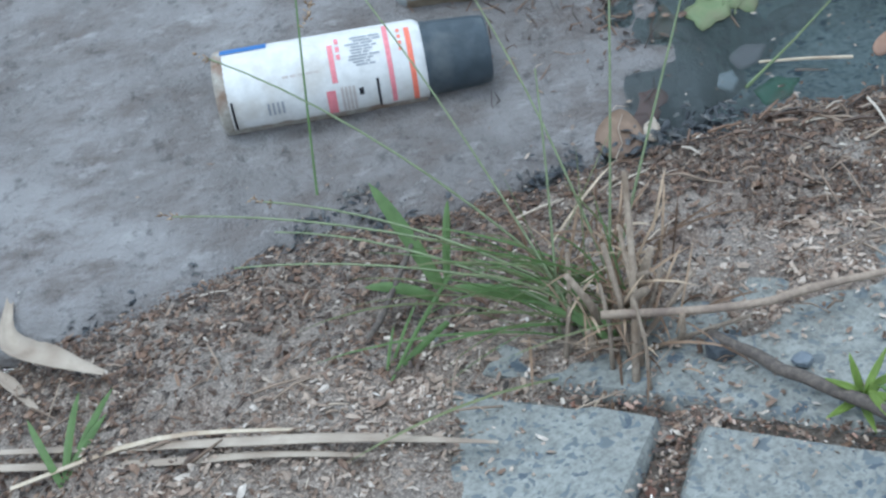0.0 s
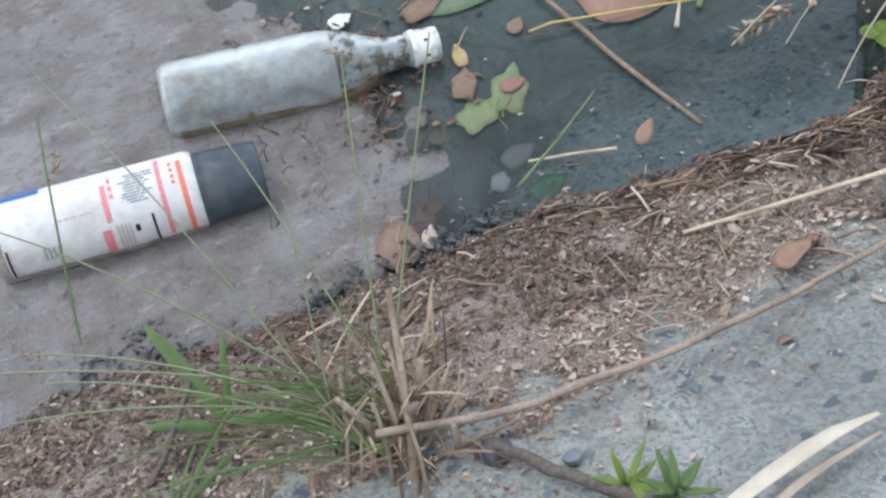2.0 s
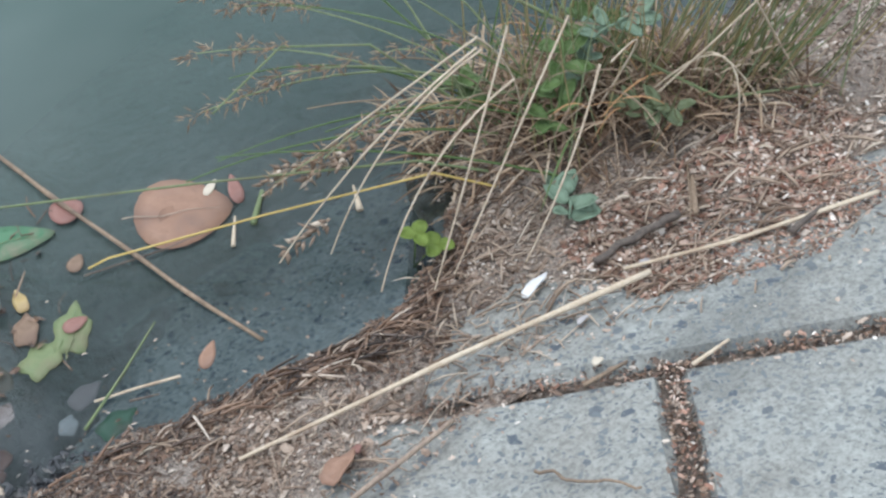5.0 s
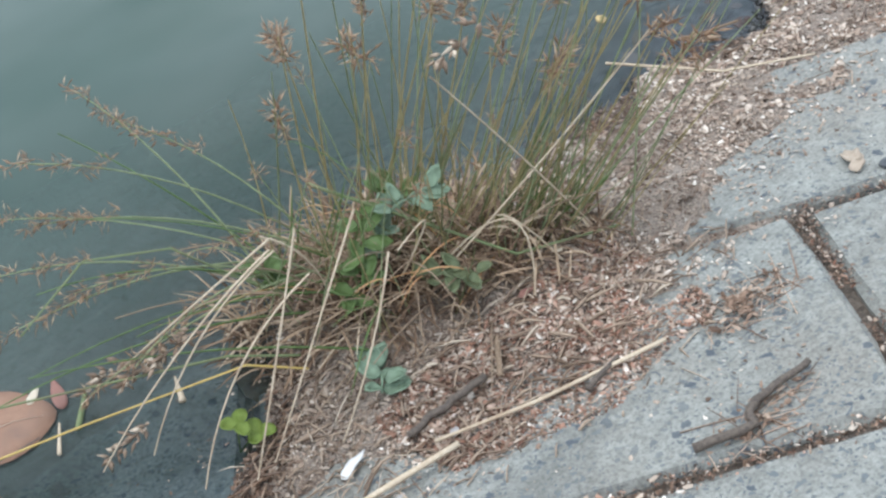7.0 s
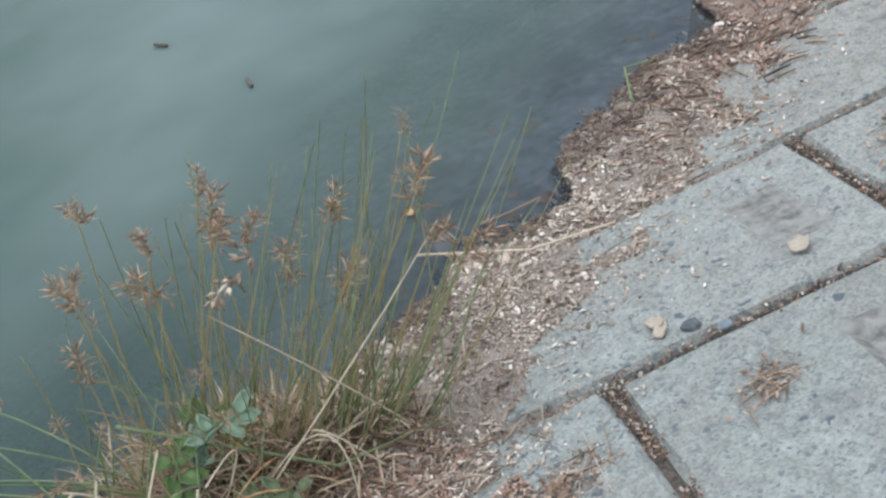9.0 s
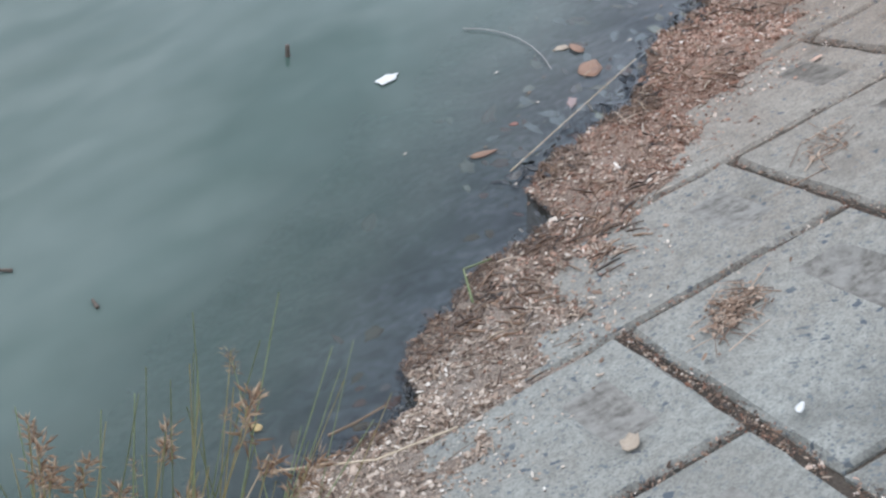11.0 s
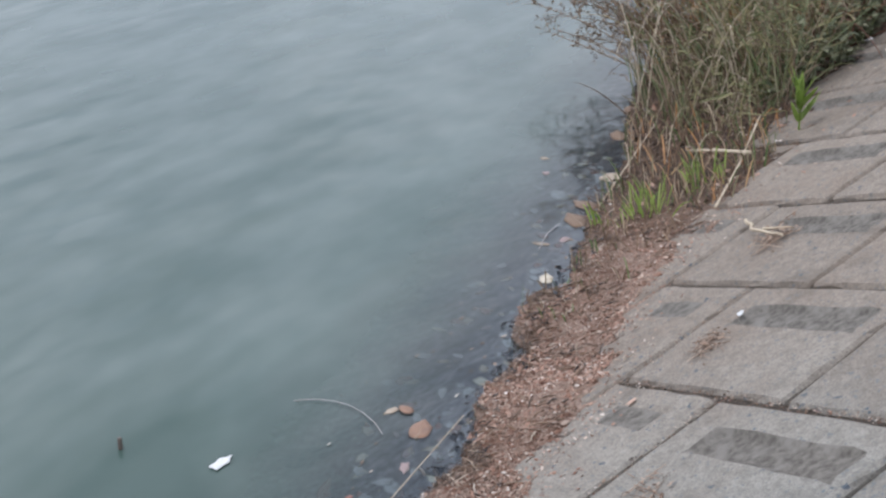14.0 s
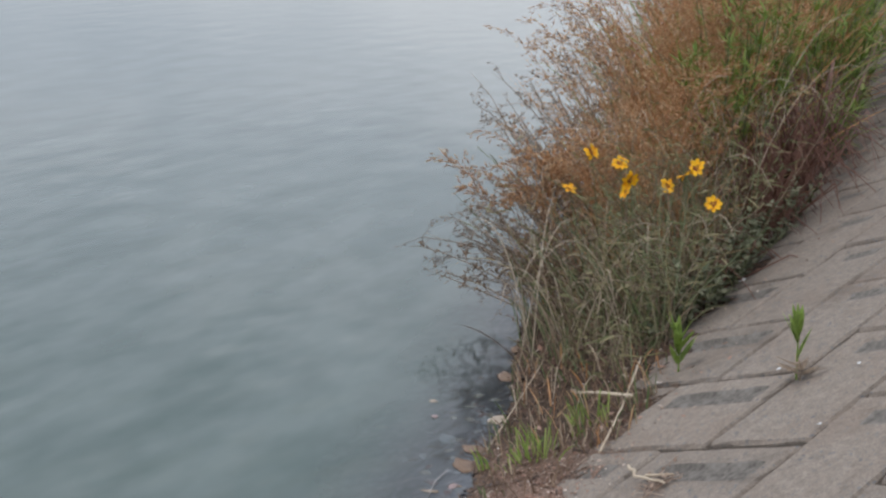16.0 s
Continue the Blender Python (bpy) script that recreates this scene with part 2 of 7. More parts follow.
def water_material():
    """Murky pond water: clear over the rim of the bank, turbid further out."""
    m, t, p = start("pond_water")
    t.nodes.remove(p)
    co = t.nodes.new("ShaderNodeNewGeometry").outputs["Position"]
    sep = t.nodes.new("ShaderNodeSeparateXYZ")
    t.links.new(co, sep.inputs[0])
    scale = t.nodes.new("ShaderNodeMapRange")
    scale.inputs["From Min"].default_value, scale.inputs["From Max"].default_value = 0.0, 1.0
    t.links.new(sep.outputs["Y"], scale.inputs["Value"])
    murk = ramped(t, scale.outputs[0], ((0.0, 0.06), (0.10, 0.24), (0.28, 0.60), (0.5, 0.92)))
    shoal = t.nodes.new("ShaderNodeMapRange")
    shoal.interpolation_type = "SMOOTHSTEP"
    for key, value in (("From Min", 0.16), ("From Max", 0.56), ("To Min", 0.06), ("To Max", 1.0)):
        shoal.inputs[key].default_value = value
    wob = t.nodes.new("ShaderNodeMath")
    wob.operation = "MULTIPLY_ADD"
    wob.inputs[1].default_value = 0.22
    t.links.new(noisy(t, 11.0, 4.0, 0.6, co), wob.inputs[0])
    t.links.new(sep.outputs["X"], wob.inputs[2])
    t.links.new(wob.outputs[0], shoal.inputs["Value"])
    off = t.nodes.new("ShaderNodeMapRange")
    off.interpolation_type = "SMOOTHSTEP"
    for key, value in (("From Min", 0.55), ("From Max", 1.15)):
        off.inputs[key].default_value = value
    t.links.new(sep.outputs["Y"], off.inputs["Value"])
    left = t.nodes.new("ShaderNodeMapRange")
    left.interpolation_type = "SMOOTHSTEP"
    for key, value in (("From Min", -0.7), ("From Max", -1.2), ("To Min", 0.0), ("To Max", 1.0)):
        left.inputs[key].default_value = value
    t.links.new(sep.outputs["X"], left.inputs["Value"])
    deep = t.nodes.new("ShaderNodeMath")
    deep.operation = "MAXIMUM"
    t.links.new(off.outputs[0], deep.inputs[0])
    t.links.new(left.outputs[0], deep.inputs[1])
    murk = mixed(t, 1.0, murk, mixed(t, deep.outputs[0], shoal.outputs[0], (1.0, 1.0, 1.0)), "MULTIPLY")
    ragged = t.nodes.new("ShaderNodeMath")
    ragged.operation = "MULTIPLY_ADD"
    ragged.inputs[1].default_value = 0.16
    t.links.new(noisy(t, 7.0, 4.0, 0.6, co), ragged.inputs[0])
    slant = t.nodes.new("ShaderNodeMath")
    slant.operation = "MULTIPLY_ADD"
    slant.inputs[1].default_value = -0.07
    t.links.new(sep.outputs["X"], slant.inputs[0])
    t.links.new(sep.outputs["Y"], slant.inputs[2])
    shore = t.nodes.new("ShaderNodeMath")
    shore.inputs[1].default_value = 0.077
    t.links.new(slant.outputs[0], shore.inputs[0])
    t.links.new(shore.outputs[0], ragged.inputs[2])
    turbid = ramped(t, ragged.outputs[0], ((0.11, 0.07), (0.21, 0.26), (0.34, 0.64), (0.54, 0.96)))
    along = t.nodes.new("ShaderNodeMapRange")
    along.interpolation_type = "SMOOTHSTEP"
    for key, value in (("From Min", 0.95), ("From Max", 1.40)):
        along.inputs[key].default_value = value
    t.links.new(sep.outputs["X"], along.inputs["Value"])
    murk = mixed(t, along.outputs[0], murk, turbid)
    stretch = node(t, "Mapping", Scale=(1.0, 1.9, 1.0))
    stretch.inputs["Rotation"].default_value = (0, 0, radians(28))
    t.links.new(co, stretch.inputs[0])
    # Diagonal light and dark bands in the body colour imitate sky reflected on swells.
    broad = noisy(t, 1.9, 3.0, 0.5, stretch.outputs[0])
    body = mixed(t, ramped(t, broad, ((0.36, 0.0), (0.66, 1.0))), (0.058, 0.094, 0.082), (0.116, 0.154, 0.142))
    cloudy = ramped(t, ragged.outputs[0], ((0.10, 0.75), (0.22, 0.40), (0.40, 0.0)))
    silty = t.nodes.new("ShaderNodeMapRange")
    silty.interpolation_type = "SMOOTHSTEP"
    silty.inputs["From Min"].default_value, silty.inputs["From Max"].default_value = 1.5, 2.4
    t.links.new(sep.outputs["X"], silty.inputs["Value"])
    body = mixed(t, mixed(t, 1.0, cloudy, silty.outputs[0], "MULTIPLY"), body, (0.140, 0.150, 0.165))
    dif = t.nodes.new("ShaderNodeBsdfDiffuse")
    t.links.new(body, dif.inputs["Color"])
    tra = t.nodes.new("ShaderNodeBsdfTransparent")
    t.links.new(mixed(t, mixed(t, deep.outputs[0], shoal.outputs[0], (1.0, 1.0, 1.0)), (0.95, 0.95, 0.94), (0.66, 0.75, 0.80)), tra.inputs["Color"])
    under = t.nodes.new("ShaderNodeMixShader")
    t.links.new(murk, under.inputs[0])
    t.links.new(tra.outputs[0], under.inputs[1])
    t.links.new(dif.outputs[0], under.inputs[2])
    glo = t.nodes.new("ShaderNodeBsdfGlossy")
    glo.inputs["Roughness"].default_value = 0.06
    fre = node(t, "Fresnel", IOR=1.41)
    mp = node(t, "Mapping", Scale=(0.9, 1.7, 1.0))
    mp.inputs["Rotation"].default_value = (0, 0, radians(28))
    t.links.new(co, mp.inputs[0])
    swell = noisy(t, 2.0, 2.0, 0.45, mp.outputs[0])
    ripple = noisy(t, 7.0, 2.0, 0.5, mp.outputs[0])
    h = mixed(t, 0.07, swell, ripple)
    calm = t.nodes.new("ShaderNodeMapRange")
    calm.interpolation_type = "SMOOTHSTEP"
    for key, value in (("From Min", 2.2), ("From Max", 7.0), ("To Min", 0.34), ("To Max", 0.07)):
        calm.inputs[key].default_value = value
    t.links.new(sep.outputs["X"], calm.inputs["Value"])
    bp = node(t, "Bump", Distance=0.07)
    t.links.new(calm.outputs[0], bp.inputs["Strength"])
    t.links.new(h, bp.inputs["Height"])
    for n in (glo, fre, dif):
        t.links.new(bp.outputs[0], n.inputs["Normal"])
    top = t.nodes.new("ShaderNodeMixShader")
    t.links.new(fre.outputs[0], top.inputs[0])
    t.links.new(under.outputs[0], top.inputs[1])
    t.links.new(glo.outputs[0], top.inputs[2])
    t.links.new(top.outputs[0], t.nodes["Material Output"].inputs[0])
    return m


def mud_material():
    """Wet grey silt, browner and darker in smeared patches, with few dark crumbs."""
    m, t, p = start("wet_mud")
    co = t.nodes.new("ShaderNodeTexCoord").outputs["Object"]
    smear = node(t, "Mapping", Scale=(1.0, 2.4, 1.0))
    smear.inputs["Rotation"].default_value = (0, 0, radians(24))
    t.links.new(co, smear.inputs[0])
    broad = noisy(t, 6.0, 6.0, 0.68)
    col = mixed(t, ramped(t, broad, ((0.36, 0.0), (0.64, 1.0))), (0.150, 0.136, 0.128), (0.285, 0.270, 0.264))
    col = mixed(t, ramped(t, noisy(t, 15.0, 6.0, 0.75, smear.outputs[0]), ((0.38, 0.85), (0.54, 0.0))), col, (0.135, 0.112, 0.100))
    col = mixed(t, ramped(t, noisy(t, 27.0, 5.0, 0.7, smear.outputs[0]), ((0.58, 0.0), (0.70, 0.7))), col, (0.36, 0.345, 0.335))
    crumb = ramped(t, noisy(t, 75.0, 4.0, 0.75), ((0.32, 0.55), (0.44, 1.0), (0.64, 1.0), (0.76, 1.25)))
    col = mixed(t, 1.0, col, crumb, "MULTIPLY")
    t.links.new(col, p.inputs["Base Color"])
    t.links.new(ramped(t, broad, ((0.35, 0.20), (0.6, 0.55))), p.inputs["Roughness"])
    p.inputs["Specular IOR Level"].default_value = 0.45
    bumped(t, p, noisy(t, 34.0, 6.0, 0.76), 1.0, 0.010)
    return m


def soil_material():
    """Joint soil: tan and dusty where litter has blown in, dark and bare further along."""
    m, t, p = start("joint_soil")
    co = t.nodes.new("ShaderNodeNewGeometry").outputs["Position"]
    sep = t.nodes.new("ShaderNodeSeparateXYZ")
    t.links.new(co, sep.inputs[0])
    far = t.nodes.new("ShaderNodeMapRange")
    far.interpolation_type = "SMOOTHSTEP"
    far.inputs["From Min"].default_value, far.inputs["From Max"].default_value = 0.8, 1.5
    t.links.new(sep.outputs["X"], far.inputs["Value"])
    fine = noisy(t, 220.0, 5.0, 0.75, co)
    pick = ramped(t, fine, ((0.36, 0.0), (0.64, 1.0)))
    col = mixed(t, far.outputs[0], mixed(t, pick, (0.085, 0.066, 0.052), (0.27, 0.225, 0.185)), mixed(t, pick, (0.050, 0.042, 0.035), (0.125, 0.100, 0.080)))
    col = mixed(t, ramped(t, noisy(t, 20.0, 4.0, 0.65, co), ((0.48, 0.0), (0.62, 0.7))), col, (0.105, 0.085, 0.068))
    t.links.new(col, p.inputs["Base Color"])
    p.inputs["Roughness"].default_value = 0.9
    bumped(t, p, fine, 1.0, 0.005)
    return m


def bed_material():
    """Slimy bed: black-green along the blocks, pale purplish silt with rotting leaves further along."""
    m, t, p = start("slimy_bed")
    co = t.nodes.new("ShaderNodeNewGeometry").outputs["Position"]
    sep = t.nodes.new("ShaderNodeSeparateXYZ")
    t.links.new(co, sep.inputs[0])
    far = t.nodes.new("ShaderNodeMapRange")
    far.interpolation_type = "SMOOTHSTEP"
    far.inputs["From Min"].default_value, far.inputs["From Max"].default_value = 0.95, 2.1
    t.links.new(sep.outputs["X"], far.inputs["Value"])
    fine = noisy(t, 38.0, 5.0, 0.7, co)
    pick = ramped(t, fine, ((0.36, 0.0), (0.64, 1.0)))
    slime = mixed(t, ramped(t, noisy(t, 13.0, 5.0, 0.65, co), ((0.46, 0.0), (0.66, 0.9))), mixed(t, pick, (0.024, 0.029, 0.036), (0.14, 0.16, 0.19)), (0.032, 0.041, 0.050))
    # Silt kept pale partly to stand in for sky reflected over these shallows.
    silt = mixed(t, ramped(t, noisy(t, 9.0, 5.0, 0.7, co), ((0.44, 0.0), (0.62, 0.85))), mixed(t, pick, (0.20, 0.19, 0.21), (0.50, 0.46, 0.485)), (0.17, 0.155, 0.175))
    t.links.new(mixed(t, far.outputs[0], slime, silt), p.inputs["Base Color"])
    p.inputs["Roughness"].default_value = 0.7
    bumped(t, p, fine, 0.8, 0.006)
    return m


def litter_material():
    """Dusty fine litter: crumbs in tan and brown, matted darker in spots."""
    m, t, p = start("litter_mat")
    co = t.nodes.new("ShaderNodeNewGeometry").outputs["Position"]
    fine = noisy(t, 330.0, 4.0, 0.75, co)
    col = mixed(t, ramped(t, fine, ((0.36, 0.0), (0.62, 1.0))), (0.16, 0.122, 0.098), (0.42, 0.355, 0.30))
    col = mixed(t, ramped(t, noisy(t, 24.0, 5.0, 0.65, co), ((0.44, 0.0), (0.64, 0.85))), col, (0.36, 0.315, 0.275))
    col = mixed(t, ramped(t, noisy(t, 10.0, 5.0, 0.65, co), ((0.54, 0.0), (0.72, 0.7))), col, (0.18, 0.122, 0.092))
    far = t.nodes.new("ShaderNodeMapRange")
    far.interpolation_type = "SMOOTHSTEP"
    far.inputs["From Min"].default_value, far.inputs["From Max"].default_value = 1.4, 2.4
    sep = t.nodes.new("ShaderNodeSeparateXYZ")
    t.links.new(co, sep.inputs[0])
    t.links.new(sep.outputs["X"], far.inputs["Value"])
    col = mixed(t, 1.0, col, mixed(t, far.outputs[0], (1.0, 1.0, 1.0), (1.0, 0.84, 0.78)), "MULTIPLY")
    peat = t.nodes.new("ShaderNodeMapRange")
    peat.interpolation_type = "SMOOTHSTEP"
    peat.inputs["From Min"].default_value, peat.inputs["From Max"].default_value = 3.1, 3.7
    t.links.new(sep.outputs["X"], peat.inputs["Value"])
    col = mixed(t, peat.outputs[0], col, mixed(t, ramped(t, noisy(t, 60.0, 4.0, 0.7, co), ((0.4, 0.0), (0.62, 1.0))), (0.045, 0.032, 0.024), (0.15, 0.10, 0.07)))
    col = mixed(t, 1.0, col, ramped(t, noisy(t, 700.0, 2.0, 0.6, co), ((0.34, 0.62), (0.56, 1.0), (0.70, 1.5))), "MULTIPLY")
    t.links.new(col, p.inputs["Base Color"])
    p.inputs["Roughness"].default_value = 0.92
    p.inputs["Specular IOR Level"].default_value = 0.2
    bumped(t, p, fine, 0.9, 0.004)
    return m


LIGHT, DARK, STAIN = (0.308, 0.308, 0.287), (0.188, 0.185, 0.171), (0.234, 0.215, 0.190)
worn_concrete = concrete_material("worn_concrete", 1.0, LIGHT, DARK, STAIN)
half_worn_concrete = concrete_material("half_worn_concrete", 0.6, LIGHT, DARK, STAIN)
concrete = concrete_material("concrete", 0.24, LIGHT, DARK, STAIN)
# Darker concrete tones that paint the shade inside the sunk bars.
groove_shade = surface("groove_shade", (0.085, 0.076, 0.066), (0.185, 0.170, 0.150), (0.215, 0.200, 0.180), 75, 21, 0.9, 1.0, 0.003)
groove_shade_worn = surface("groove_shade_worn", (0.110, 0.104, 0.094), (0.25, 0.243, 0.225), (0.262, 0.258, 0.242), 75, 21, 0.9, 1.0, 0.003)
soil = soil_material()
bed = bed_material()
mud = mud_material()
litter = litter_material()
chips = pieces("litter_chips", ((0.0, (0.10, 0.070, 0.052)), (0.18, (0.23, 0.165, 0.128)), (0.42, (0.35, 0.275, 0.22)), (0.66, (0.43, 0.355, 0.29)), (0.82, (0.53, 0.455, 0.385)), (0.95, (0.64, 0.58, 0.51)), (1.0, (0.74, 0.71, 0.66))), broad=9.0, damp=(0.80, 0.76, 0.73))
russet_chips = pieces("russet_chips", ((0.0, (0.10, 0.050, 0.036)), (0.22, (0.235, 0.125, 0.088)), (0.50, (0.345, 0.208, 0.155)), (0.76, (0.435, 0.298, 0.232)), (0.92, (0.55, 0.44, 0.365)), (1.0, (0.74, 0.68, 0.62))), broad=7.0)
wet_chips = pieces("wet_chips", ((0.0, (0.030, 0.022, 0.018)), (0.4, (0.085, 0.050, 0.032)), (0.75, (0.165, 0.095, 0.058)), (0.93, (0.27, 0.18, 0.12)), (1.0, (0.55, 0.48, 0.40))), 0.45, 0.5)
straw = pieces("straw", ((0.0, (0.14, 0.098, 0.070)), (0.45, (0.28, 0.205, 0.152)), (0.85, (0.42, 0.335, 0.255)), (1.0, (0.56, 0.48, 0.385))), 0.65)
pale_reed = surface("pale_reed", (0.58, 0.50, 0.39), (0.48, 0.39, 0.28), (0.36, 0.27, 0.19), 300, 30, 0.6, 0.3)
bark = surface("twig_bark", (0.20, 0.145, 0.10), (0.30, 0.225, 0.16), (0.12, 0.09, 0.07), 350, 40, 0.8, 0.6)
dark_wood = surface("wet_wood", (0.075, 0.062, 0.055), (0.14, 0.115, 0.095), None, 300, 30, 0.7, 0.7)
green_blade = pieces("green_blade", ((0.0, (0.085, 0.130, 0.050)), (0.40, (0.155, 0.205, 0.085)), (0.70, (0.25, 0.255, 0.135)), (1.0, (0.36, 0.315, 0.20))), 0.55, 0.35, 120, 0.3)
bright_leaf = pieces("bright_leaf", ((0.0, (0.20, 0.30, 0.060)), (0.5, (0.30, 0.42, 0.10)), (1.0, (0.44, 0.52, 0.17))), 0.5, 0.35, 120, 0.58)
fresh_blade = pieces("fresh_blade", ((0.0, (0.080, 0.145, 0.048)), (0.6, (0.14, 0.22, 0.078)), (1.0, (0.22, 0.29, 0.12))), 0.5, 0.35, 120, 0.3)
dry_blade = pieces("dry_blade", ((0.0, (0.13, 0.088, 0.058)), (0.4, (0.25, 0.18, 0.125)), (0.75, (0.37, 0.285, 0.205)), (1.0, (0.50, 0.425, 0.32))), 0.65, 0.3, 120, 0.2)
russet_blade = pieces("russet_blade", ((0.0, (0.42, 0.19, 0.080)), (0.4, (0.66, 0.34, 0.145)), (0.75, (0.70, 0.44, 0.25)), (1.0, (0.62, 0.51, 0.27))), 0.65, 0.3, 90, 0.4)
seed = pieces("seed_husks", ((0.0, (0.14, 0.080, 0.042)), (0.5, (0.27, 0.175, 0.105)), (1.0, (0.42, 0.32, 0.22))), 0.75)
pale_culm = pieces("pale_culm", ((0.0, (0.20, 0.27, 0.12)), (0.5, (0.29, 0.35, 0.19)), (1.0, (0.40, 0.42, 0.28))), 0.5, 0.3, 120, 0.3)
rush_culm = pieces("rush_culm", ((0.0, (0.20, 0.185, 0.080)), (0.4, (0.32, 0.285, 0.135)), (0.75, (0.45, 0.37, 0.20)), (1.0, (0.56, 0.46, 0.28))), 0.55, 0.3, 120, 0.25)
dusk_leaf = pieces("weed_leaf", ((0.0, (0.09, 0.125, 0.060)), (0.5, (0.16, 0.20, 0.105)), (1.0, (0.27, 0.31, 0.19))), 0.55, 0.35, 160, 0.25)
grey_leaf = pieces("dusty_leaf", ((0.0, (0.15, 0.23, 0.155)), (1.0, (0.27, 0.37, 0.27))), 0.6, 0.35, 160, 0.25)
water_mat = water_material()
peat = surface("dark_peat", (0.040, 0.026, 0.018), (0.13, 0.085, 0.060), (0.20, 0.14, 0.10), 90, 20, 0.9, 1.0, 0.006)


# ---------------------------------------------------------------- mesh tools
class Geo:
    def __init__(self):
        self.v, self.f, self.mi = [], [], []

    def add(self, verts, faces, mi=0):
        k = len(self.v)
        self.v += [tuple(p) for p in verts]
        self.f += [tuple(i + k for i in q) for q in faces]
        self.mi += [mi] * len(faces)

    def data(self, name, mats, smooth=True, off=None):
        me = bpy.data.meshes.new(name)
        v = self.v if off is None else [(p[0] - off[0], p[1] - off[1], p[2] - off[2]) for p in self.v]
        me.from_pydata(v, [], self.f)
        for m in (mats if isinstance(mats, (list, tuple)) else [mats]):
            me.materials.append(m)
        if any(self.mi):
            me.polygons.foreach_set("material_index", self.mi)
        me.polygons.foreach_set("use_smooth", [smooth] * len(self.f))
        me.update()
        return me

    def tube(self, pts, radii, sides=6, cap=True):
        pts = [Vector(p) for p in pts]
        n, k, vs, fs = len(pts), sides, [], []
        for i, p in enumerate(pts):
            d = (pts[min(i + 1, n - 1)] - pts[max(i - 1, 0)]).normalized()
            a = d.orthogonal().normalized() if i == 0 else (last - d * last.dot(d)).normalized()
            last, b = a, d.cross(a)
            for j in range(k):
                w = 2 * math.pi * j / k
                vs.append(p + (a * math.cos(w) + b * math.sin(w)) * radii[i])
        for i in range(n - 1):
            for j in range(k):
                fs.append((i * k + j, i * k + (j + 1) % k, (i + 1) * k + (j + 1) % k, (i + 1) * k + j))
        if cap:
            fs += [tuple(range(k))[::-1], tuple((n - 1) * k + j for j in range(k))]
        self.add(vs, fs)

    def stalk(self, p, q, lift=0.0, r0=0.0012, r1=0.0006, n=6, sides=4, side=None):
        p, q = Vector(p), Vector(q)
        c = (p + q) / 2 + (side or Vector((0, 0, 1))) * lift
        pts = [p * (1 - s) ** 2 + c * 2 * s * (1 - s) + q * s * s for s in (i / n for i in range(n + 1))]
        self.tube(pts, [r0 + (r1 - r0) * i / n for i in range(n + 1)], sides, False)
        return pts

    def blade(self, p, q, lift=0.0, width=0.004, n=6, fold=0.3, twist=0.0, face=None):
        """A grass blade, folded along its rib, broadest low and pointed."""
        p, q = Vector(p), Vector(q)
        c = (p + q) / 2 + Vector((0, 0, lift))
        side = (q - p).cross(Vector((math.cos(twist), math.sin(twist), 0.35)))
        if face:
            side = (q - p).cross(Vector(face))
        side = side.normalized() if side.length > 1e-6 else Vector((1, 0, 0))
        vs, fs = [], []
        for i in range(n + 1):
            s = i / n
            m = p * (1 - s) ** 2 + c * 2 * s * (1 - s) + q * s * s
            w = width * (0.55 + 0.9 * s) * (1 - s) ** 0.6 if s > 0.15 else width * (0.5 + 0.9 * s)
            d = (q - p).normalized().cross(side) * w * fold
            vs += [m - side * w / 2 + d, m, m + side * w / 2 + d]
            if i:
                k = 3 * i
                fs += [(k - 3, k - 2, k + 1, k), (k - 2, k - 1, k + 2, k + 1)]
        self.add(vs, fs)

    def ribbon(self, pts, widths, face=(0, 0, 1), curl=0.25, fine=4, thick=0.0006):
        """A flat dry leaf or split reed along the given places, with a thin rim."""
        pts = [Vector(p) for p in pts]
        mid, wid = [], []
        for i in range(len(pts) - 1):
            for k in range(fine):
                mid.append(pts[i].lerp(pts[i + 1], k / fine))
                wid.append(widths[i] + (widths[i + 1] - widths[i]) * k / fine)
        mid.append(pts[-1])
        wid.append(widths[-1])
        for k in range(3):
            mid = [mid[0]] + [(mid[i - 1] + mid[i] * 2 + mid[i + 1]) / 4 for i in range(1, len(mid) - 1)] + [mid[-1]]
        vs, fs, n = [], [], len(mid)
        for i in range(n):
            d = mid[min(i + 1, n - 1)] - mid[max(i - 1, 0)]
            side = d.cross(Vector(face)).normalized()
            up = side.cross(d).normalized()
            w = wid[i] * (1 + 0.12 * wave(i * 0.7, widths[0] * 500, 1.0))
            row = [mid[i] + side * w * s + up * w * curl * abs(s) * 2 for s in (-0.5, -0.2, 0.2, 0.5)]
            vs += row + [p - up * thick for p in row]
            if i:
                a, b = 8 * (i - 1), 8 * i
                fs += [(a + k, a + k + 1, b + k + 1, b + k) for k in range(3)] + [(a + 4 + k, b + 4 + k, b + 5 + k, a + 5 + k) for k in range(3)]
                fs += [(a, b, b + 4, a + 4), (a + 3, a + 7, b + 7, b + 3)]
        self.add(vs, fs)

    def plume(self, pts, r, size, count, droop=0.5):
        """A feathery panicle along the last part of a stem."""
        n = len(pts)
        for i in range(count):
            s = r.random() ** 0.8 * 0.42
            f = (1 - s) * (n - 1)
            k = min(int(f), n - 2)
            q = pts[k].lerp(pts[k + 1], f - k)
            d = (pts[k + 1] - pts[k]).normalized()
            e = (d + Vector((r.gauss(0, 0.55), r.gauss(0, 0.55), r.gauss(-droop * 0.3, 0.35)))).normalized()
            reach = size * r.uniform(0.1, 0.6) * (0.35 + s * 1.6)
